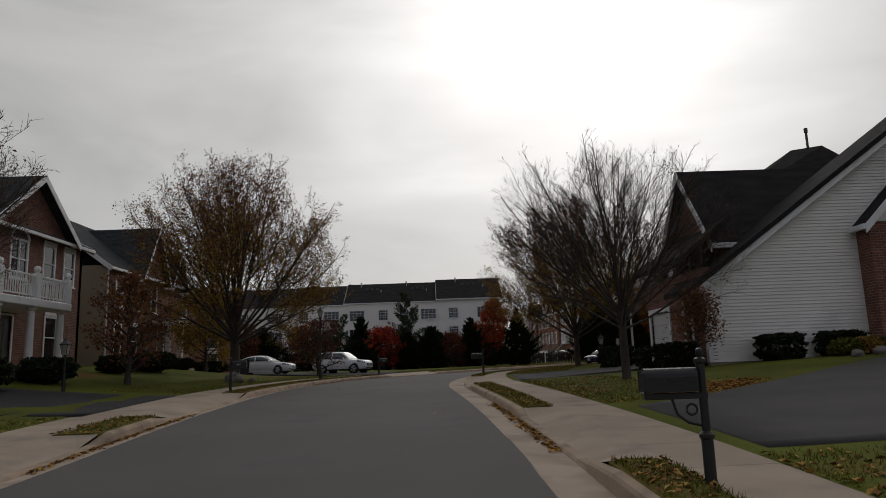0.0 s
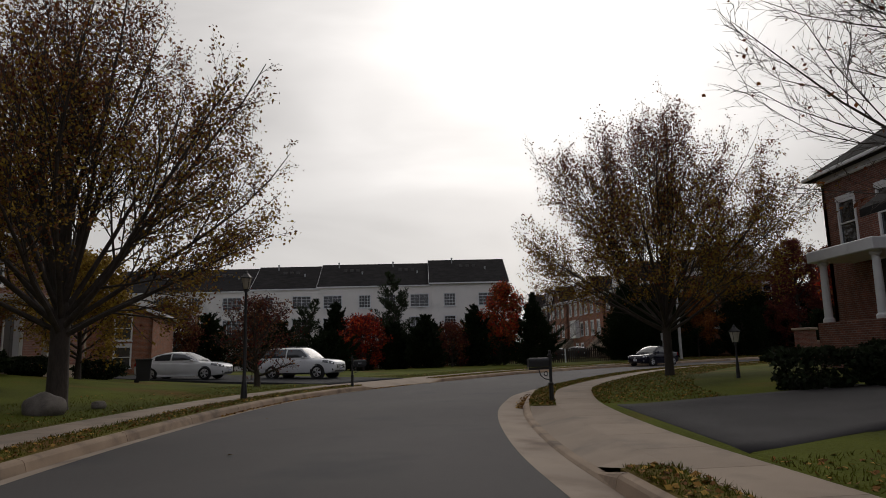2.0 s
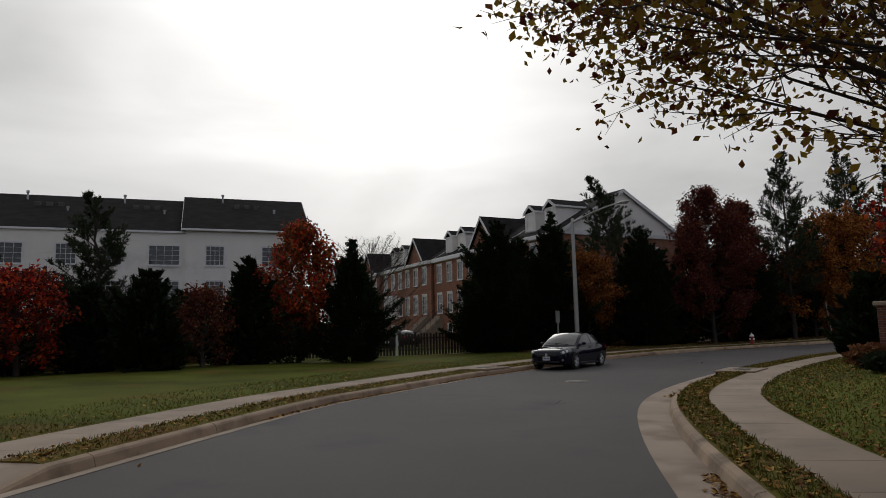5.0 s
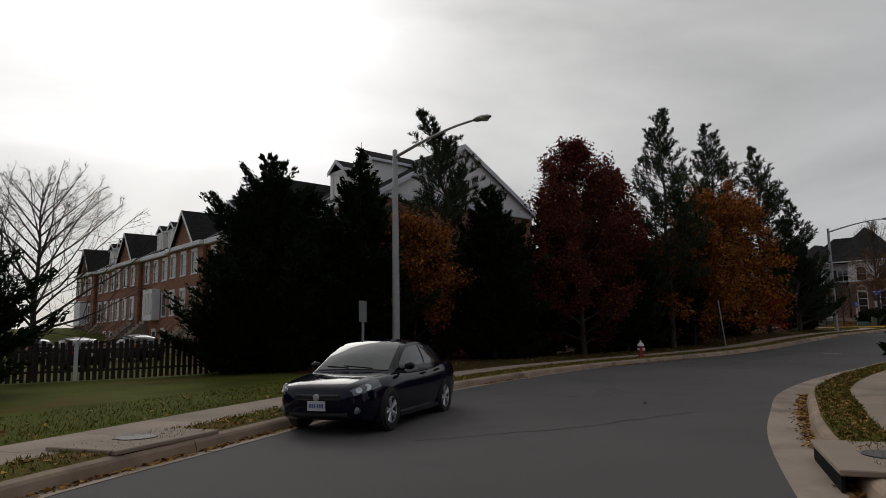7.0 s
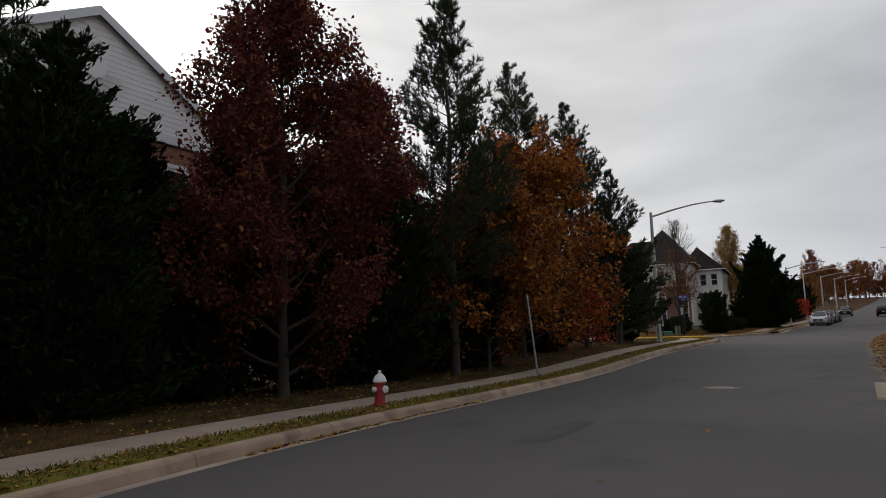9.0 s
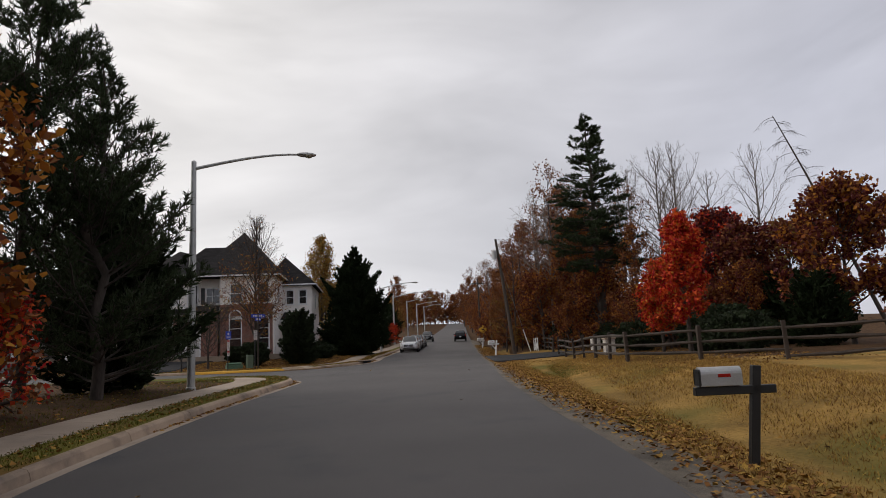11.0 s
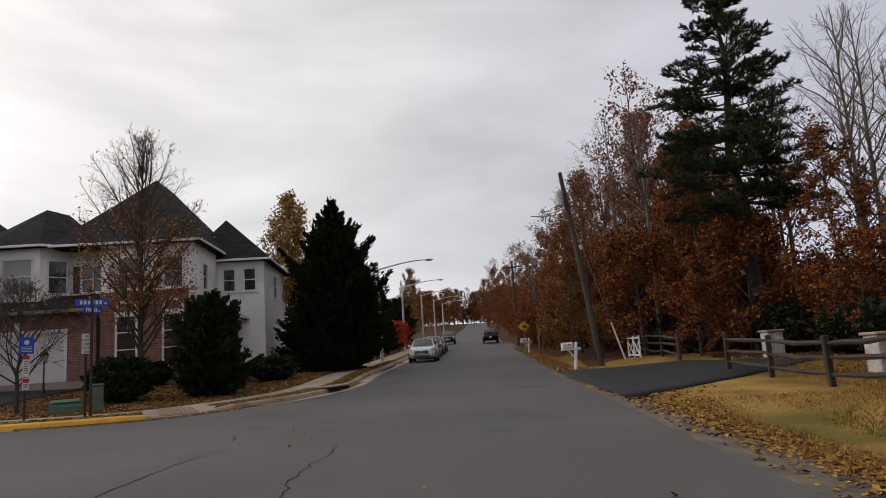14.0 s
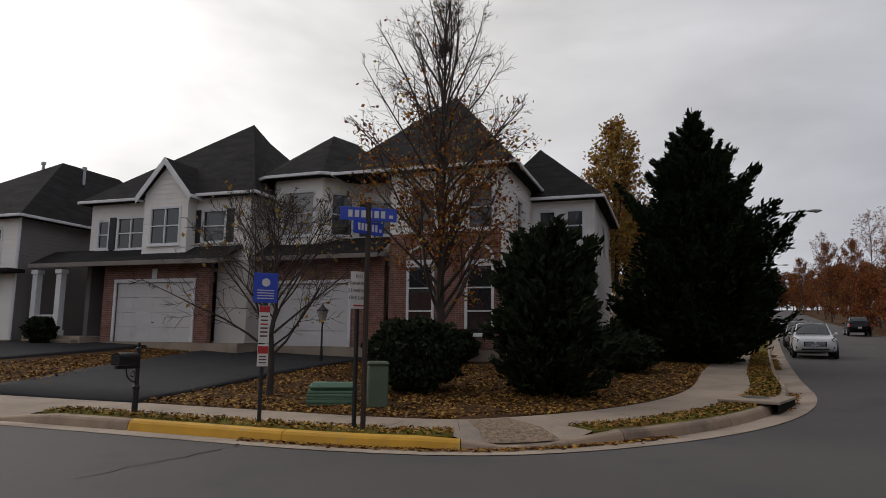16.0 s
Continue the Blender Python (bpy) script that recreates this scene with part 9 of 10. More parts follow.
# the corner garden
broadleaf("pear_tree", (90.65, 89.05), 71, 12.0, 5.3, [(M_LEAF_GOLD, 0.25), (M_LEAF_ORANGE, 0.3), (M_LEAF_BROWN, 0.45)], 4200, "bare upright tree with last golden leaves", clear=0.12, trunk=0.13, narrow=0.7, size=0.08, bare=True, limbs=56, full=0.3, low=2.6)
broadleaf("small_bare_tree", (85.6, 90.5), 72, 4.5, 5.0, [(M_LEAF_GOLD, 1.0)], 160, "small bare tree with arching twigs", clear=0.2, trunk=0.065, narrow=0.35, bare=True, size=0.08, limbs=34)
cedar("holly_tree", (88.9, 85.2), 73, 3.9, 3.5, "dark broad holly tree", n=20000, power=0.28, ragged=0.45, size=0.1, leaf=M_SHRUB)
cedar("cypress_tree", (102.3, 84.0), 74, 10.7, 9.2, "very large dark cypress tree", n=76000, power=0.8, size=0.12, ragged=0.75, spire=0.1, clear=0.0)
broadleaf("yellow_tree", (109.0, 89.0), 75, 13.0, 4.4, [(M_LEAF_GOLD, 0.8), (M_LEAF_ORANGE, 0.2)], 10000, "tall narrow tree in pale golden leaf", clear=0.1, narrow=0.8, size=0.13)
shrub("shrub", (88.0, 88.15), 76, 2.3, 2.0, 1.8, "dark rounded evergreen shrub by the pedestal", n=6000)
shrub("shrub", (95.0, 85.0), 77, 3.4, 1.8, 1.15, "loose dark green shrub by the pavement", n=6000)
shrub("shrub", (92.3, 86.0), 78, 2.4, 1.6, 0.9, "low dark green shrub by the pavement", n=4000)
shrub("shrub", (91.5, 91.0), 79, 2.6, 1.4, 1.3, "dark shrub beneath the house windows", n=4500)
shrub("shrub", (94.3, 90.6), 80, 2.4, 1.4, 1.2, "dark shrub beneath the house windows", n=4500)
shrub("shrub", (83.6, 108.6), 85, 2.6, 2.2, 2.2, "large dark shrub beside the driveway", n=6000)
shrub("shrub", (89.5, 106.6), 86, 1.2, 1.0, 1.1, "small dark clipped shrub at the porch", n=2500)
broadleaf("crape_myrtle", (9.1, 24.5), 105, 2.7, 1.7, M_LEAF_RUST, 2600, "small dark ornamental tree at the house corner", clear=0.3, size=0.06, trunk=0.05)
# foundation planting of the first houses
for k, (x, y, w, h) in enumerate(((-15.2, 33.0, 1.6, 0.9), (-15.0, 36.5, 2.6, 1.1), (-16.6, 41.5, 2.4, 0.9), (-16.6, 44.8, 2.2, 0.8), (-14.8, 22.5, 2.6, 1.2), (-14.6, 26.4, 2.2, 1.0), (-16.2, 50.0, 2.4, 1.0))):
    shrub("shrub", (x, y), 90 + k, w, w * 0.8, h, "dark clipped shrub before the brick house", n=3200)
for k, (x, y, w, h) in enumerate(((8.7, 25.6, 1.4, 1.0), (11.8, 24.2, 1.4, 0.95), (14.0, 24.3, 1.4, 0.9), (8.7, 27.4, 1.8, 0.9), (8.6, 33.6, 1.6, 1.1))):
    shrub("shrub", (x, y), 100 + k, w, w, h, "dark clipped shrub before the white house", n=2600, box_like=0.35)
for k in range(7):
    shrub("ornamental_grass", (13.0 + 0.75 * k, 22.4 + 0.25 * k), 110 + k, 1.1, 0.9, 0.6, "tuft of drying ornamental grass beside the driveway", leaf=M_DRYBLADE if k % 2 else M_BLADE, n=700, size=0.1)
for k, (x, y) in enumerate(((10.2, 33.2), (11.8, 33.8), (13.6, 34.2), (12.6, 36.6))):
    shrub("shrub", (x, y), 120 + k, 1.7, 1.4, 1.0, "loose garden shrub at the driveway's edge", n=2200, leaf=M_BLADE if k == 1 else None)
# maples behind the rail fence
broadleaf("maple_tree", (75.6, 61.1), 131, 7.6, 2.3, [(M_LEAF_RED, 0.9), (M_LEAF_ORANGE, 0.1)], 9000, "brilliant scarlet maple behind the rail fence", clear=0.2, scatter=0.12, size=0.12, trunk=0.1)
broadleaf("maple_tree", (81.4, 61.1), 132, 5.6, 2.5, [(M_LEAF_RED, 0.8), (M_LEAF_ORANGE, 0.2)], 8000, "bright orange-red maple behind the rail fence", clear=0.2, scatter=0.12, size=0.12, trunk=0.09)
broadleaf("maple_tree", (86.5, 54.0), 136, 8.4, 5.4, [(M_LEAF_MAROON, 0.55), (M_LEAF_BROWN, 0.45)], 6500, "dark crimson and russet tree behind the maples", clear=0.12, size=0.17)
broadleaf("woodland_oak", (89.4, 50.4), 137, 8.8, 6.0, [(M_LEAF_BROWN, 0.6), (M_LEAF_OLIVE, 0.2), (M_LEAF_RUST, 0.2)], 6500, "brown oak behind the maples", clear=0.12, size=0.17)
broadleaf("maple_tree", (90.0, 55.0), 133, 10.0, 6.4, [(M_LEAF_MAROON, 0.7), (M_LEAF_RED, 0.3)], 12000, "dark crimson tree behind the maples", clear=0.15, size=0.18)
broadleaf("maple_tree", (80.5, 51.0), 134, 9.5, 7.0, [(M_LEAF_MAROON, 0.5), (M_LEAF_ORANGE, 0.3), (M_LEAF_BROWN, 0.2)], 12000, "tall tree in crimson and amber leaf", clear=0.15, size=0.18)
pine("tall_pine_tree", (97.2, 62.2), 135, 19.4, 7.4, "very tall pine rising above the woods", clear=0.34, tall=True, trunk=0.3)
# the woods: a few kinds of tree, repeated at many sizes and turns
KINDS = [
    broadleaf("woodland_tree", (104.0, 62.5), 141, 14.5, 7.0, [(M_LEAF_BROWN, 0.6), (M_LEAF_RUST, 0.25), (M_LEAF_ORANGE, 0.15)], 6500, "woodland tree in russet leaf", clear=0.06, size=0.135, scatter=0.2, limbs=26, twigs=0.6, full=0.4, tex=M_TWIG, point=2.0),
    broadleaf("woodland_tree", (109.5, 64.0), 142, 17.0, 6.8, [(M_LEAF_BROWN, 0.5), (M_LEAF_RUST, 0.5)], 2400, "woodland tree in thin brown leaf", clear=0.08, size=0.12, scatter=0.2, limbs=28, twigs=0.7, tex=M_TWIG, point=2.0),
    broadleaf("woodland_tree", (101.5, 66.8), 143, 7.0, 5.6, [(M_LEAF_ORANGE, 0.25), (M_LEAF_BROWN, 0.5), (M_LEAF_MAROON, 0.25)], 6000, "small woodland tree in russet and crimson leaf", clear=0.04, size=0.125, scatter=0.2, limbs=22, twigs=0.6, full=0.45, tex=M_TWIG, point=2.0),
    broadleaf("woodland_tree", (103.8, 54.0), 144, 17.2, 6.6, M_LEAF_RUST, 0, "tall bare woodland tree", clear=0.3, tex=M_BARKPALE, trunk=0.13, narrow=0.5, bare=True, limbs=24, twigs=0.8),
    broadleaf("woodland_tree", (110.0, 69.5), 145, 6.5, 5.0, [(M_LEAF_OLIVE, 0.25), (M_LEAF_GOLD, 0.2), (M_LEAF_BROWN, 0.55)], 5500, "small woodland tree in bronze and yellow leaf", clear=0.06, size=0.13, scatter=0.2, limbs=20, twigs=0.6, tex=M_TWIG, point=2.0),
]
TR = random.Random(4)


def wood_copy(k, x, y, s):
    src = KINDS[k]
    z = on(x, y) - 0.08
    copy_thing(src, pose(x, y, z, 0, 0, TR.uniform(0, 360)) @ Matrix.Diagonal((s, s, s * TR.uniform(0.92, 1.1), 1)))


for k, x, y, s in ((1, 103.6, 69.3, 0.74), (0, 107.5, 70.2, 0.72), (3, 101.0, 66.0, 0.85), (3, 106.5, 57.5, 1.0), (3, 101.5, 51.5, 0.98), (0, 99.5, 64.0, 0.9), (1, 106.0, 62.0, 1.1), (0, 112.5, 64.0, 1.15), (2, 106.5, 67.5, 1.0), (1, 115.5, 66.5, 1.05),
                   (2, 113.5, 69.0, 0.9), (0, 119.5, 67.5, 1.0), (4, 116.5, 70.4, 0.9), (2, 122, 70.2, 0.9), (1, 125, 68, 0.95), (0, 130, 69, 0.9), (3, 122.5, 72.0, 0.55), (2, 128, 71.5, 0.8),
                   (1, 136, 70, 0.9), (0, 143, 70, 0.9), (2, 137, 72.5, 0.8), (2, 150, 73, 0.9), (1, 156, 73, 0.9), (0, 165, 72, 1.0), (2, 172, 75, 0.9), (1, 182, 74, 1.0), (0, 196, 76, 1.0),
                   (0, 93.5, 60.0, 0.75), (2, 90.0, 61.0, 0.7), (3, 97.0, 57.0, 1.05), (3, 100.0, 48.0, 1.0), (3, 111.0, 60.0, 0.95), (1, 118, 60, 1.1),
                   (0, 125, 58, 1.2), (3, 130, 60, 0.9), (2, 85, 55, 0.8), (2, 96.5, 65.2, 0.55), (4, 103.5, 68.8, 0.45), (0, 140, 62, 1.2), (1, 155, 64, 1.2), (0, 215, 79, 1.1), (1, 235, 80, 1.1),
                   (4, 178, 93, 1.1), (0, 200, 96, 1.0), (4, 222, 99, 1.2), (0, 250, 104, 1.2), (4, 330, 110, 1.3), (0, 360, 84, 1.2),
                   (3, 70, 39, 0.8), (1, 64, 36, 0.9), (0, 58, 33, 0.9), (1, 50, 30, 0.9), (3, 92.5, 57.6, 0.8),
                   (3, 98.0, 60.0, 0.85), (2, 124, 70.6, 0.95), (2, 130, 70.9, 1.0), (2, 136, 71.2, 0.95), (2, 143, 71.6, 1.05), (2, 150, 72.1, 1.0), (2, 158, 72.6, 1.05), (2, 167, 73.2, 1.1), (2, 177, 73.8, 1.1), (2, 188, 74.4, 1.2), (2, 200, 75.2, 1.2), (2, 97, 62.5, 1.0), (2, 101, 61.5, 1.1), (2, 105.5, 63.5, 1.2), (2, 110, 65.5, 1.1), (2, 115, 66.0, 1.2), (2, 120, 67.5, 1.1), (2, 126, 67.5, 1.2), (1, 103, 58.5, 0.9), (0, 108, 60, 0.95),
                   (0, 113, 61, 1.0), (0, 119, 63, 1.0), (3, 99.5, 55, 1.05), (2, 89.5, 58.5, 0.9), (2, 86.5, 59.5, 0.75), (2, 132, 69.5, 1.1), (2, 139, 70.2, 1.1), (2, 146, 71.2, 1.1), (2, 117.5, 70.6, 0.55), (2, 108.5, 68.6, 0.55),
                   (2, 300, 102, 1.5), (0, 290, 85.5, 1.2), (2, 340, 87.5, 1.5), (0, 345, 101, 1.1), (1, 107.2, 65.2, 1.08), (3, 109.0, 66.6, 1.05), (1, 112.0, 68.4, 0.85)):
    wood_copy(k, x, y, s)
# woods that close the view over the hill's crest
for i in range(16):
    wood_copy((0, 4, 2, 0, 1)[i % 5], 378 + (i * 5) % 17, 72 + 3.1 * i, (1.25, 2.3, 2.4, 1.1, 1.1)[i % 5])
# low growth that closes the far end of the road
for i in range(12):
    x, y = 375.5 + (i * 3) % 5, 83.0 + 2.1 * i
    copy_thing(KINDS[2], pose(x, y, on(x, y) - 0.08, 0, 0, 67 * i) @ Matrix.Diagonal((1.3, 1.3, 1.05 + 0.12 * (i % 4), 1)))
for i in range(9):
    wood_copy((4, 0, 2)[i % 3], 250 + 12 * i, 103 + 0.7 * i + (i % 2) * 4, (1.7, 0.95, 1.7)[i % 3])
    wood_copy((2, 1, 0)[i % 3], 215 + 15 * i, 76.5 + 0.95 * i - (i % 2) * 3, (1.6, 0.9, 0.9)[i % 3])
# dark understorey along the fence and the road
for k, (x, y, w, h) in enumerate(((70, 60.5, 3.2, 1.8), (73.2, 60, 2.6, 2.3), (79, 59.5, 3.0, 2.2), (86, 61.5, 3.4, 2.0), (90, 61.4, 3.0, 1.7), (95.5, 61.6, 3.6, 2.2), (101, 65, 3.4, 2.2), (106, 66.5, 3.2, 1.8), (111, 67.5, 3.4, 2.0),
                                   (117, 68.5, 3.4, 2.2), (124, 69.8, 3.6, 2.0), (132, 70.6, 3.4, 2.0), (141, 71.6, 3.6, 2.0), (68, 52, 4.0, 3.0), (75, 50, 4.0, 3.0), (84, 51, 4.4, 3.0), (93, 52, 4.4, 3.0), (100, 58, 4.4, 2.8))):
    shrub("thicket", (x, y), 150 + k, w, w * 0.9, h, "dark tangled thicket at the woods' edge", leaf=(M_SHRUB, M_LEAF_RUST, M_LEAF_BROWN)[k % 3 if k > 5 else 0], n=2600, size=0.13)
# thickets added to stand in for the trunks' shade deep in the woods
for k, (x, y) in enumerate(((97, 59.5), (103, 61), (109, 62.5), (115, 64), (93, 56.5), (100, 55.5), (107, 57.5), (121, 65.5), (87.5, 57.0))):
    shrub("thicket", (x, y), 260 + k, 6.5, 4.5, 4.2, "tall thicket added to stand in for shade deep in the woods", leaf=(M_LEAF_BROWN, M_SHRUB)[k % 2], n=3600, size=0.17)
# evergreens along the far pavement
for k, (x, y, hh, w) in enumerate(((119, 86.4, 5.2, 4.0), (125, 87.0, 6.0, 4.2), (131, 87.6, 6.8, 4.4), (139, 88.4, 6.0, 5.0), (147, 89.2, 6.4, 5.0), (158, 90.5, 7.0, 5.5))):
    cedar("evergreen_tree", (x, y), 170 + k, hh, w, "dark evergreen along the far pavement", n=4500, power=0.65, size=0.22)
broadleaf("burning_bush", (134, 86.4), 178, 3.0, 3.0, M_LEAF_RED, 1800, "red autumn shrub along the far pavement", clear=0.03, size=0.13)
broadleaf("pale_tree", (112.5, 89.5), 179, 8.0, 4.0, M_LEAF_OLIVE, 3500, "thin tree with pale olive leaves", clear=0.1, narrow=0.6)
# nest in the pear tree
nb = thing("bird_nest", pose(90.75, 89.1, 11.3), "dark twiggy nest high in the bare tree", "nest")
TN = Tree(77)
for i in range(90):
    p = TN.rng.normal(0, 1, 3) * np.array([0.12, 0.12, 0.11])
    d = TN.rng.normal(0, 1, 3)
    d = d / np.linalg.norm(d) * 0.14
    TN.tube([p - d, p + d], [0.012, 0.01], 3)
TN.wood(nb, M_TWIG, "twig_cluster")

# dark evergreens behind the maples and behind the picket fence
for k, (x, y, hh, w) in enumerate(((84.5, 53.0, 4.6, 5.0), (90.5, 51.5, 5.0, 5.0), (78.5, 53.5, 4.2, 4.6), (96.5, 51.0, 5.0, 5.0), (4.5, 90.0, 5.0, 4.4), (8.0, 92.0, 4.6, 4.4), (0.5, 91.0, 5.0, 4.6))):
    cedar("evergreen_tree", (x, y), 220 + k, hh, w, "dark evergreen at the back of the garden", n=6000, power=0.45, size=0.15)
# a dying tree that leans over the woods, its twigs hanging
dead = thing("leaning_tree", pose(90.2, 43.6, on(90.2, 43.6) - 0.1), "tall leaning tree with bare hanging twigs", "tree")
TD = Tree(211)
spine = [np.array([0.33 * k, 0.49 * k, 1.88 * k - 0.012 * k * k]) for k in range(11)]
TD.tube(spine, np.linspace(0.17, 0.03, 11), 7)
for i in range(46):
    f = 3.5 + 6.4 * i / 45
    j = min(int(f), 9)
    p = spine[j] + (spine[j + 1] - spine[j]) * (f - j)
    a = TD.rng.uniform(0, 6.283)
    TD.limb(p, (math.cos(a), math.sin(a), 0.35), 2.5 * (1.2 - 0.06 * f) * TD.rng.uniform(0.6, 1.2), 0.025, 0,
            [dict(segs=6, wander=0.1, lift=-0.2, kids=7, angle=50, ratio=0.4, thin=0.6, sides=3), dict(segs=4, wander=0.12, lift=-0.3, sides=3)])
TD.wood(dead)

# ---- grass blades and fallen leaves ----
def edge_points(edge, s, o, dz):
    x, y = np.interp(s, edge.s, edge.p[:, 0]), np.interp(s, edge.s, edge.p[:, 1])
    nx, ny = np.interp(s, edge.s, edge.n[:, 0]), np.interp(s, edge.s, edge.n[:, 1])
    return np.stack([x + nx * o, y + ny * o, np.interp(s, edge.s, edge.z) + dz], 1)


def blades(rng, p, h):
    n = len(p)
    a = rng.uniform(0, 6.283, n)
    w = 0.006 + 0.006 * rng.random(n)
    u = np.stack([np.cos(a), np.sin(a), np.zeros(n)], 1)
    l = h * rng.uniform(0.5, 1.4, n)
    tip = p + np.stack([rng.normal(0, 0.5, n) * l, rng.normal(0, 0.5, n) * l, l], 1)
    v = np.stack([p - u * w[:, None], p + u * w[:, None], tip], 1).reshape(-1, 3)
    return v, np.arange(3 * n).reshape(n, 3)


def flat_leaves(rng, p, size):
    n = len(p)
    up = np.tile([0.0, 0.0, 1.0], (n, 1)) + rng.normal(0, 0.35, (n, 3))
    up /= np.linalg.norm(up, axis=1, keepdims=True)
    a = np.cross(up, rng.normal(0, 1, (n, 3)))
    a /= np.linalg.norm(a, axis=1, keepdims=True)
    b = np.cross(up, a)
    s = size * rng.uniform(0.6, 1.4, (n, 1))
    c = p + up * 0.012
    v = np.stack([c - a * s * 0.7, c + b * s * 0.45 + up * s * 0.15, c + a * s * 0.7, c - b * s * 0.45 + up * s * 0.15], 1).reshape(-1, 3)
    return v, np.arange(4 * n).reshape(n, 4)


RNG = np.random.default_rng(8)


def spread_on_verge(edge, s0, s1, drops, verge, walk_w, pan, per_m, leaf_per_m, lawn_per_m, leaf_lawn):
    P, Q = [], []
    n = int((s1 - s0) * per_m)
    s, o = RNG.uniform(s0, s1, n), RNG.uniform(pan + 0.17, verge, n)
    ok = np.ones(n, bool)
    for a, b in drops:
        ok &= ~((s > a - 0.6) & (s < b + 0.6))
    P.append(edge_points(edge, s[ok], o[ok], LIFT + 0.012))
    n = int((s1 - s0) * leaf_per_m)
    s, o = RNG.uniform(s0, s1, n), RNG.uniform(pan + 0.17, verge, n)
    ok = np.ones(n, bool)
    for a, b in drops:
        ok &= ~((s > a - 0.6) & (s < b + 0.6))
    Q.append(edge_points(edge, s[ok], o[ok], LIFT + 0.02))
    # drifts in the gutter
    s, o = RNG.uniform(s0, s1, n), pan - 0.01 - np.abs(RNG.normal(0, 0.09, n))
    drift = np.sin(s * 0.55) + np.sin(s * 0.23 + 1) > 0.1
    Q.append(edge_points(edge, s[drift], o[drift], -0.015))
    # lawn beside the walk
    for dens, out in ((lawn_per_m, P), (leaf_lawn, Q)):
        n = int((s1 - s0) * dens)
        s, o = RNG.uniform(s0, s1, n), verge + walk_w + RNG.uniform(0.0, 1.0, n) ** 1.4 * (5.4 - verge - walk_w)
        q = edge_points(edge, s, o, LIFT + 0.03)
        ok = np.ones(n, bool)
        for a, b in drops:
            ok &= ~((s > a - 0.6) & (s < b + 0.6))
        o1 = verge + walk_w
        mix = np.interp(o, [o1 + 0.15, o1 + 0.6, 4.7], [0.0, 0.5, 1.0])
        zz = heights(q[:, :2]) + LIFT + 0.02
        q[:, 2] = q[:, 2] * (1 - mix) + zz * mix - 0.004
        out.append(q[ok])
    return np.vstack(P), np.vstack(Q)


blade_pts, leaf_pts = [], []
for e, a, b, dr, vg, ww, pan, k in ((EAST, EAST.near(1.2, 2), EAST.s[-1], E_DROPS, 1.36, 1.06, 0.58, (330, 60, 420, 85)),
                                    (WEST, WEST.near(-5.2, 6), WEST.near(33, 74.3), W_DROPS, 1.3, 1.2, 0.3, (260, 45, 320, 16)),
                                    (WEST, WEST.near(33, 74.3), WEST.near(69.9, 83), [], 1.3, 1.2, 0.3, (220, 30, 170, 20)),
                                    (NORTH, NORTH.near(78, 102), NORTH.near(113, 81.7), N_DROPS, 1.42, 1.3, 0.56, (120, 110, 20, 190))):
    P, Q = spread_on_verge(e, a, b, dr, vg, ww, pan, *k)
    blade_pts.append(P)
    leaf_pts.append(Q)
blade_pts = np.vstack(blade_pts)
v, f = blades(RNG, blade_pts, 0.055)
tagged(arrays("grass", v, f, M_BLADE), "short green grass blades on verges", "grass", kind="stuff")
# dry grass of the field
n = 150000
xy = np.stack([RNG.uniform(41.5, 88, n), RNG.uniform(62.5, 71.5, n)], 1)
d = road_distance(xy)
keep = (d > 1.0) & ~((xy[:, 0] > 79.5) & (xy[:, 1] > 66 + 0.0 * xy[:, 0])) & ~((xy[:, 0] < 43.4))
xy = xy[keep]
v, f = blades(RNG, np.c_[xy, ground_heights(xy) - 0.004], 0.06)
tagged(arrays("dry_grass", v, f, M_DRYBLADE), "dry yellow grass of the roadside field", "grass", kind="stuff")
# greener growth along the ditch
n = 16000
ds = RNG.uniform(3, SOUTH.near(80, 71.2), n)
do = RNG.normal(2.7, 0.5, n)
q = edge_points(SOUTH, ds, do, 0)
q = q[(np.sin(ds * 0.42) + np.sin(ds * 0.17 + 2) > 0.2) & (do > 1.3)]
q[:, 2] = ground_heights(q[:, :2]) - 0.004
v, f = blades(RNG, q, 0.07)
tagged(arrays("ditch_grass", v, f, M_BLADE), "greener grass along the roadside ditch", "grass", kind="stuff")
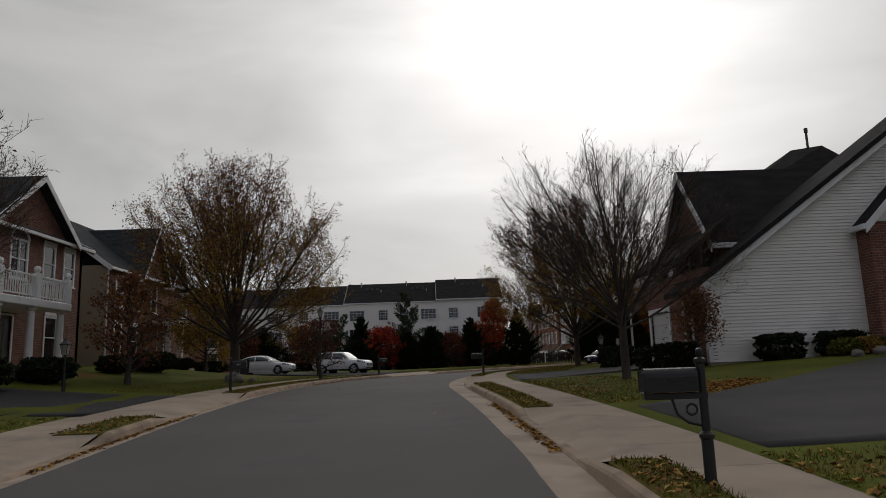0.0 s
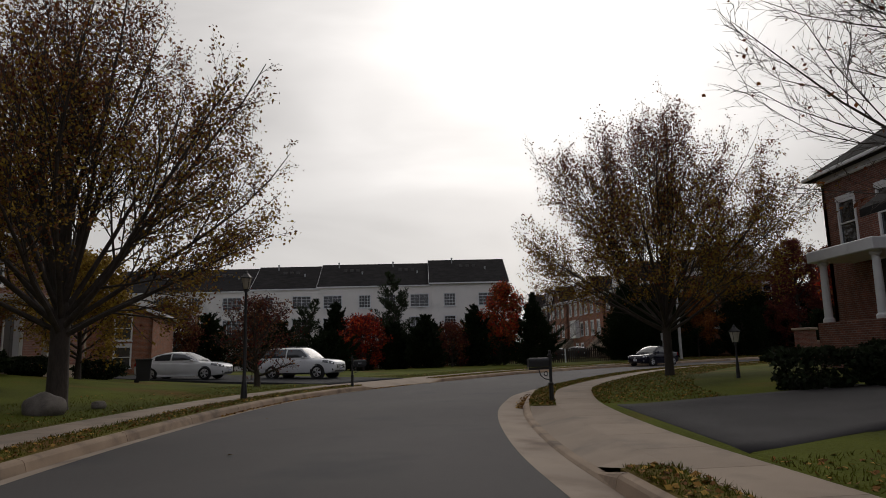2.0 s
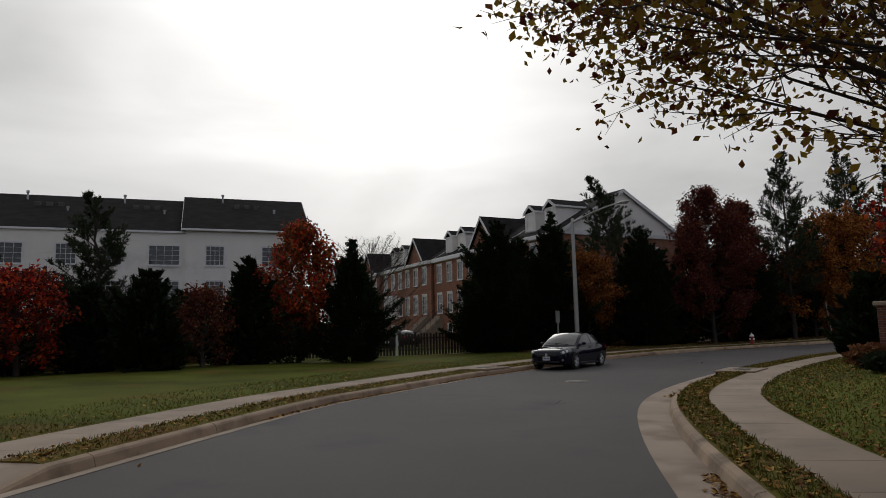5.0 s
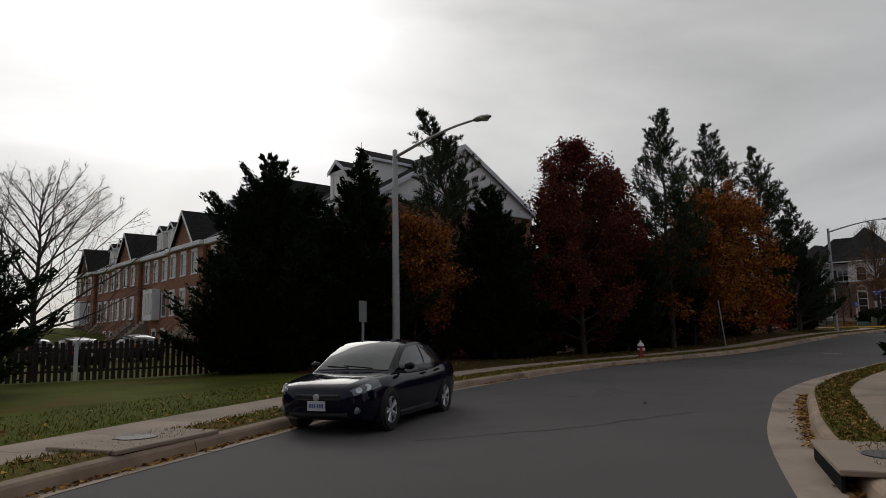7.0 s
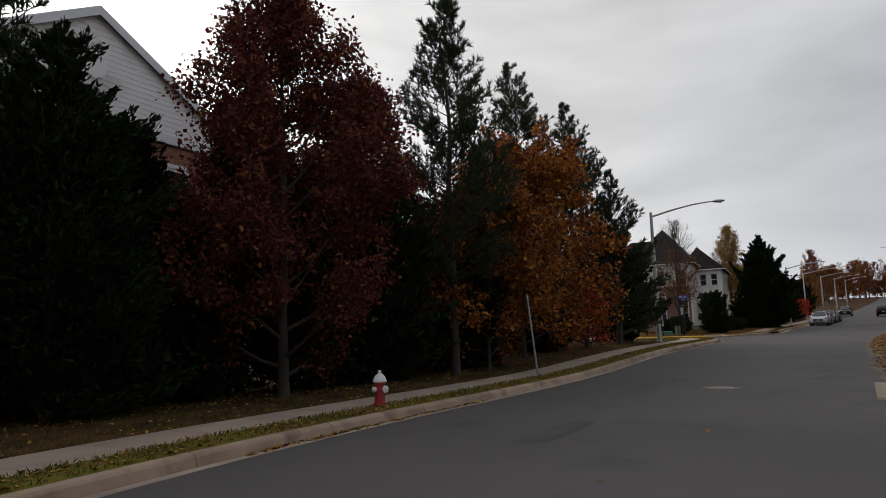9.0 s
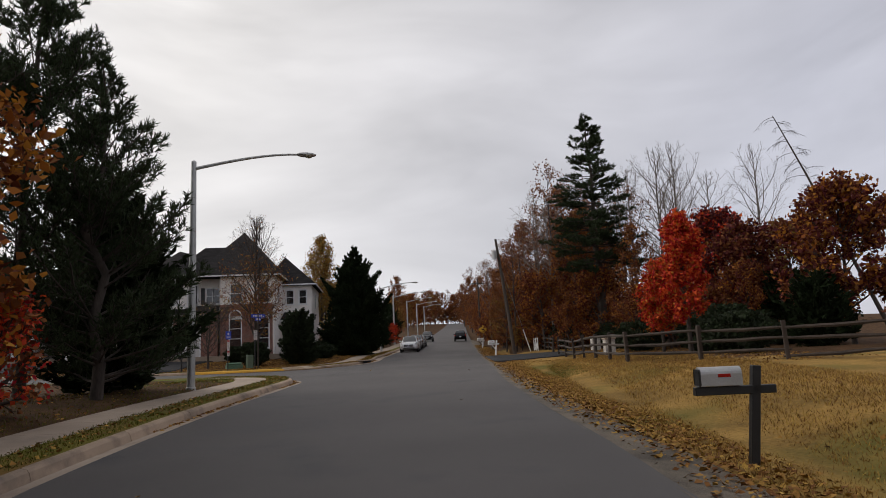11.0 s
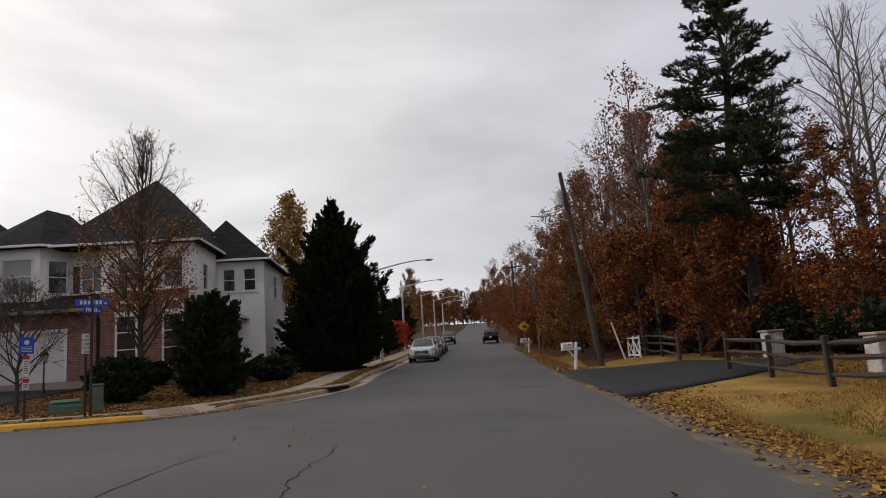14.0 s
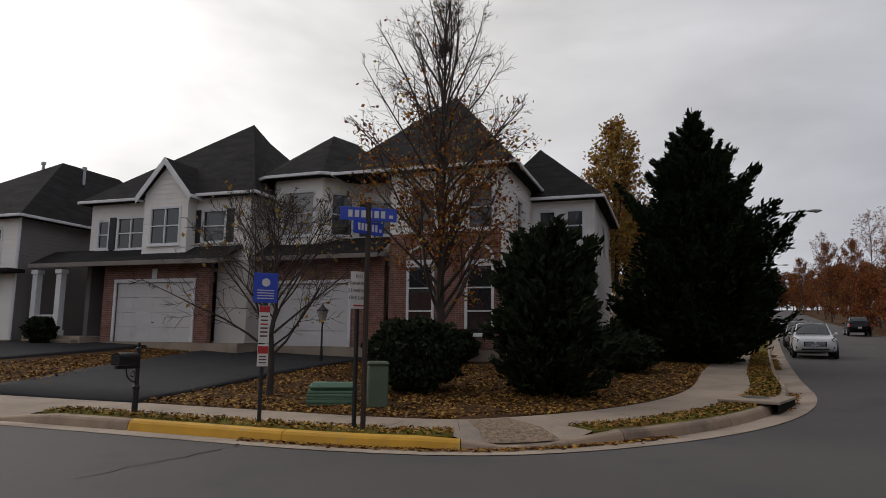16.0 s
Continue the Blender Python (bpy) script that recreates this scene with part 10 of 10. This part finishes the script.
# fallen leaves: corner garden, woods' edge, shoulder
n = 26000
xy = np.stack([RNG.uniform(82.3, 94.0, n), RNG.uniform(81.5, 102.5, n)], 1)
d = road_distance(xy)
up = xy[:, 1] - (xy[:, 0] - 83) * 0.2
drive = (up > 92.0) & (up < 96.7) | (up > 100.6)
xy = xy[(d > 2.9) & ~drive]
gz = ground_heights(xy)
leaf_pts.append(np.c_[xy, np.maximum(gz, heights(xy) + LIFT - 0.02) + 0.01])
n = 21000
s = RNG.uniform(2, SOUTH.near(130, 74.7), n)
o = np.abs(RNG.normal(1.1, 0.35, n)) + RNG.exponential(0.45, n) * (RNG.random(n) < 0.5)
o[:5000] = RNG.uniform(0.05, 1.0, 5000) ** 0.7
q = edge_points(SOUTH, s, o, 0)
q[:, 2] = np.where(o < 1.0, np.interp(s, SOUTH.s, SOUTH.z) - 0.03 - 0.11 * np.clip(o - 0.35, 0, 1), ground_heights(q[:, :2])) + 0.008
leaf_pts.append(q)
n = 9000
xy = np.stack([RNG.uniform(62, 108, n), RNG.uniform(59, 65.4, n)], 1)
leaf_pts.append(np.c_[xy, ground_heights(xy) + 0.01])
n = 5000
xy = np.stack([RNG.uniform(20, 60, n), 76.8 + 0.06 * (RNG.uniform(20, 60, n) - 20) + RNG.uniform(0.5, 5, n)], 1)
xy = xy[road_distance(xy) > 4.2]
leaf_pts.append(np.c_[xy, ground_heights(xy) + 0.01])
# a drift on the lawn beside the driveway
n = 3600
a = RNG.uniform(0, 1, n)
xy = np.stack([5.0 + 2.6 * a + RNG.normal(0, 0.3, n), 15.5 + 2.1 * a + RNG.normal(0, 0.4, n)], 1)
leaf_pts.append(np.c_[xy, heights(xy) + LIFT + 0.008])
# a few on the asphalt
n = 260
xy = np.stack([RNG.uniform(-5, 90, n), RNG.uniform(0, 90, n)], 1)
xy = xy[road_distance(xy) < -0.2]
leaf_pts.append(np.c_[xy, heights(xy) + 0.006])
v, f = flat_leaves(RNG, np.vstack(leaf_pts), 0.062)
tagged(arrays("fallen_leaves", v, f, M_FALLEN), "scattered brown and yellow fallen leaves", "leaves", kind="stuff")
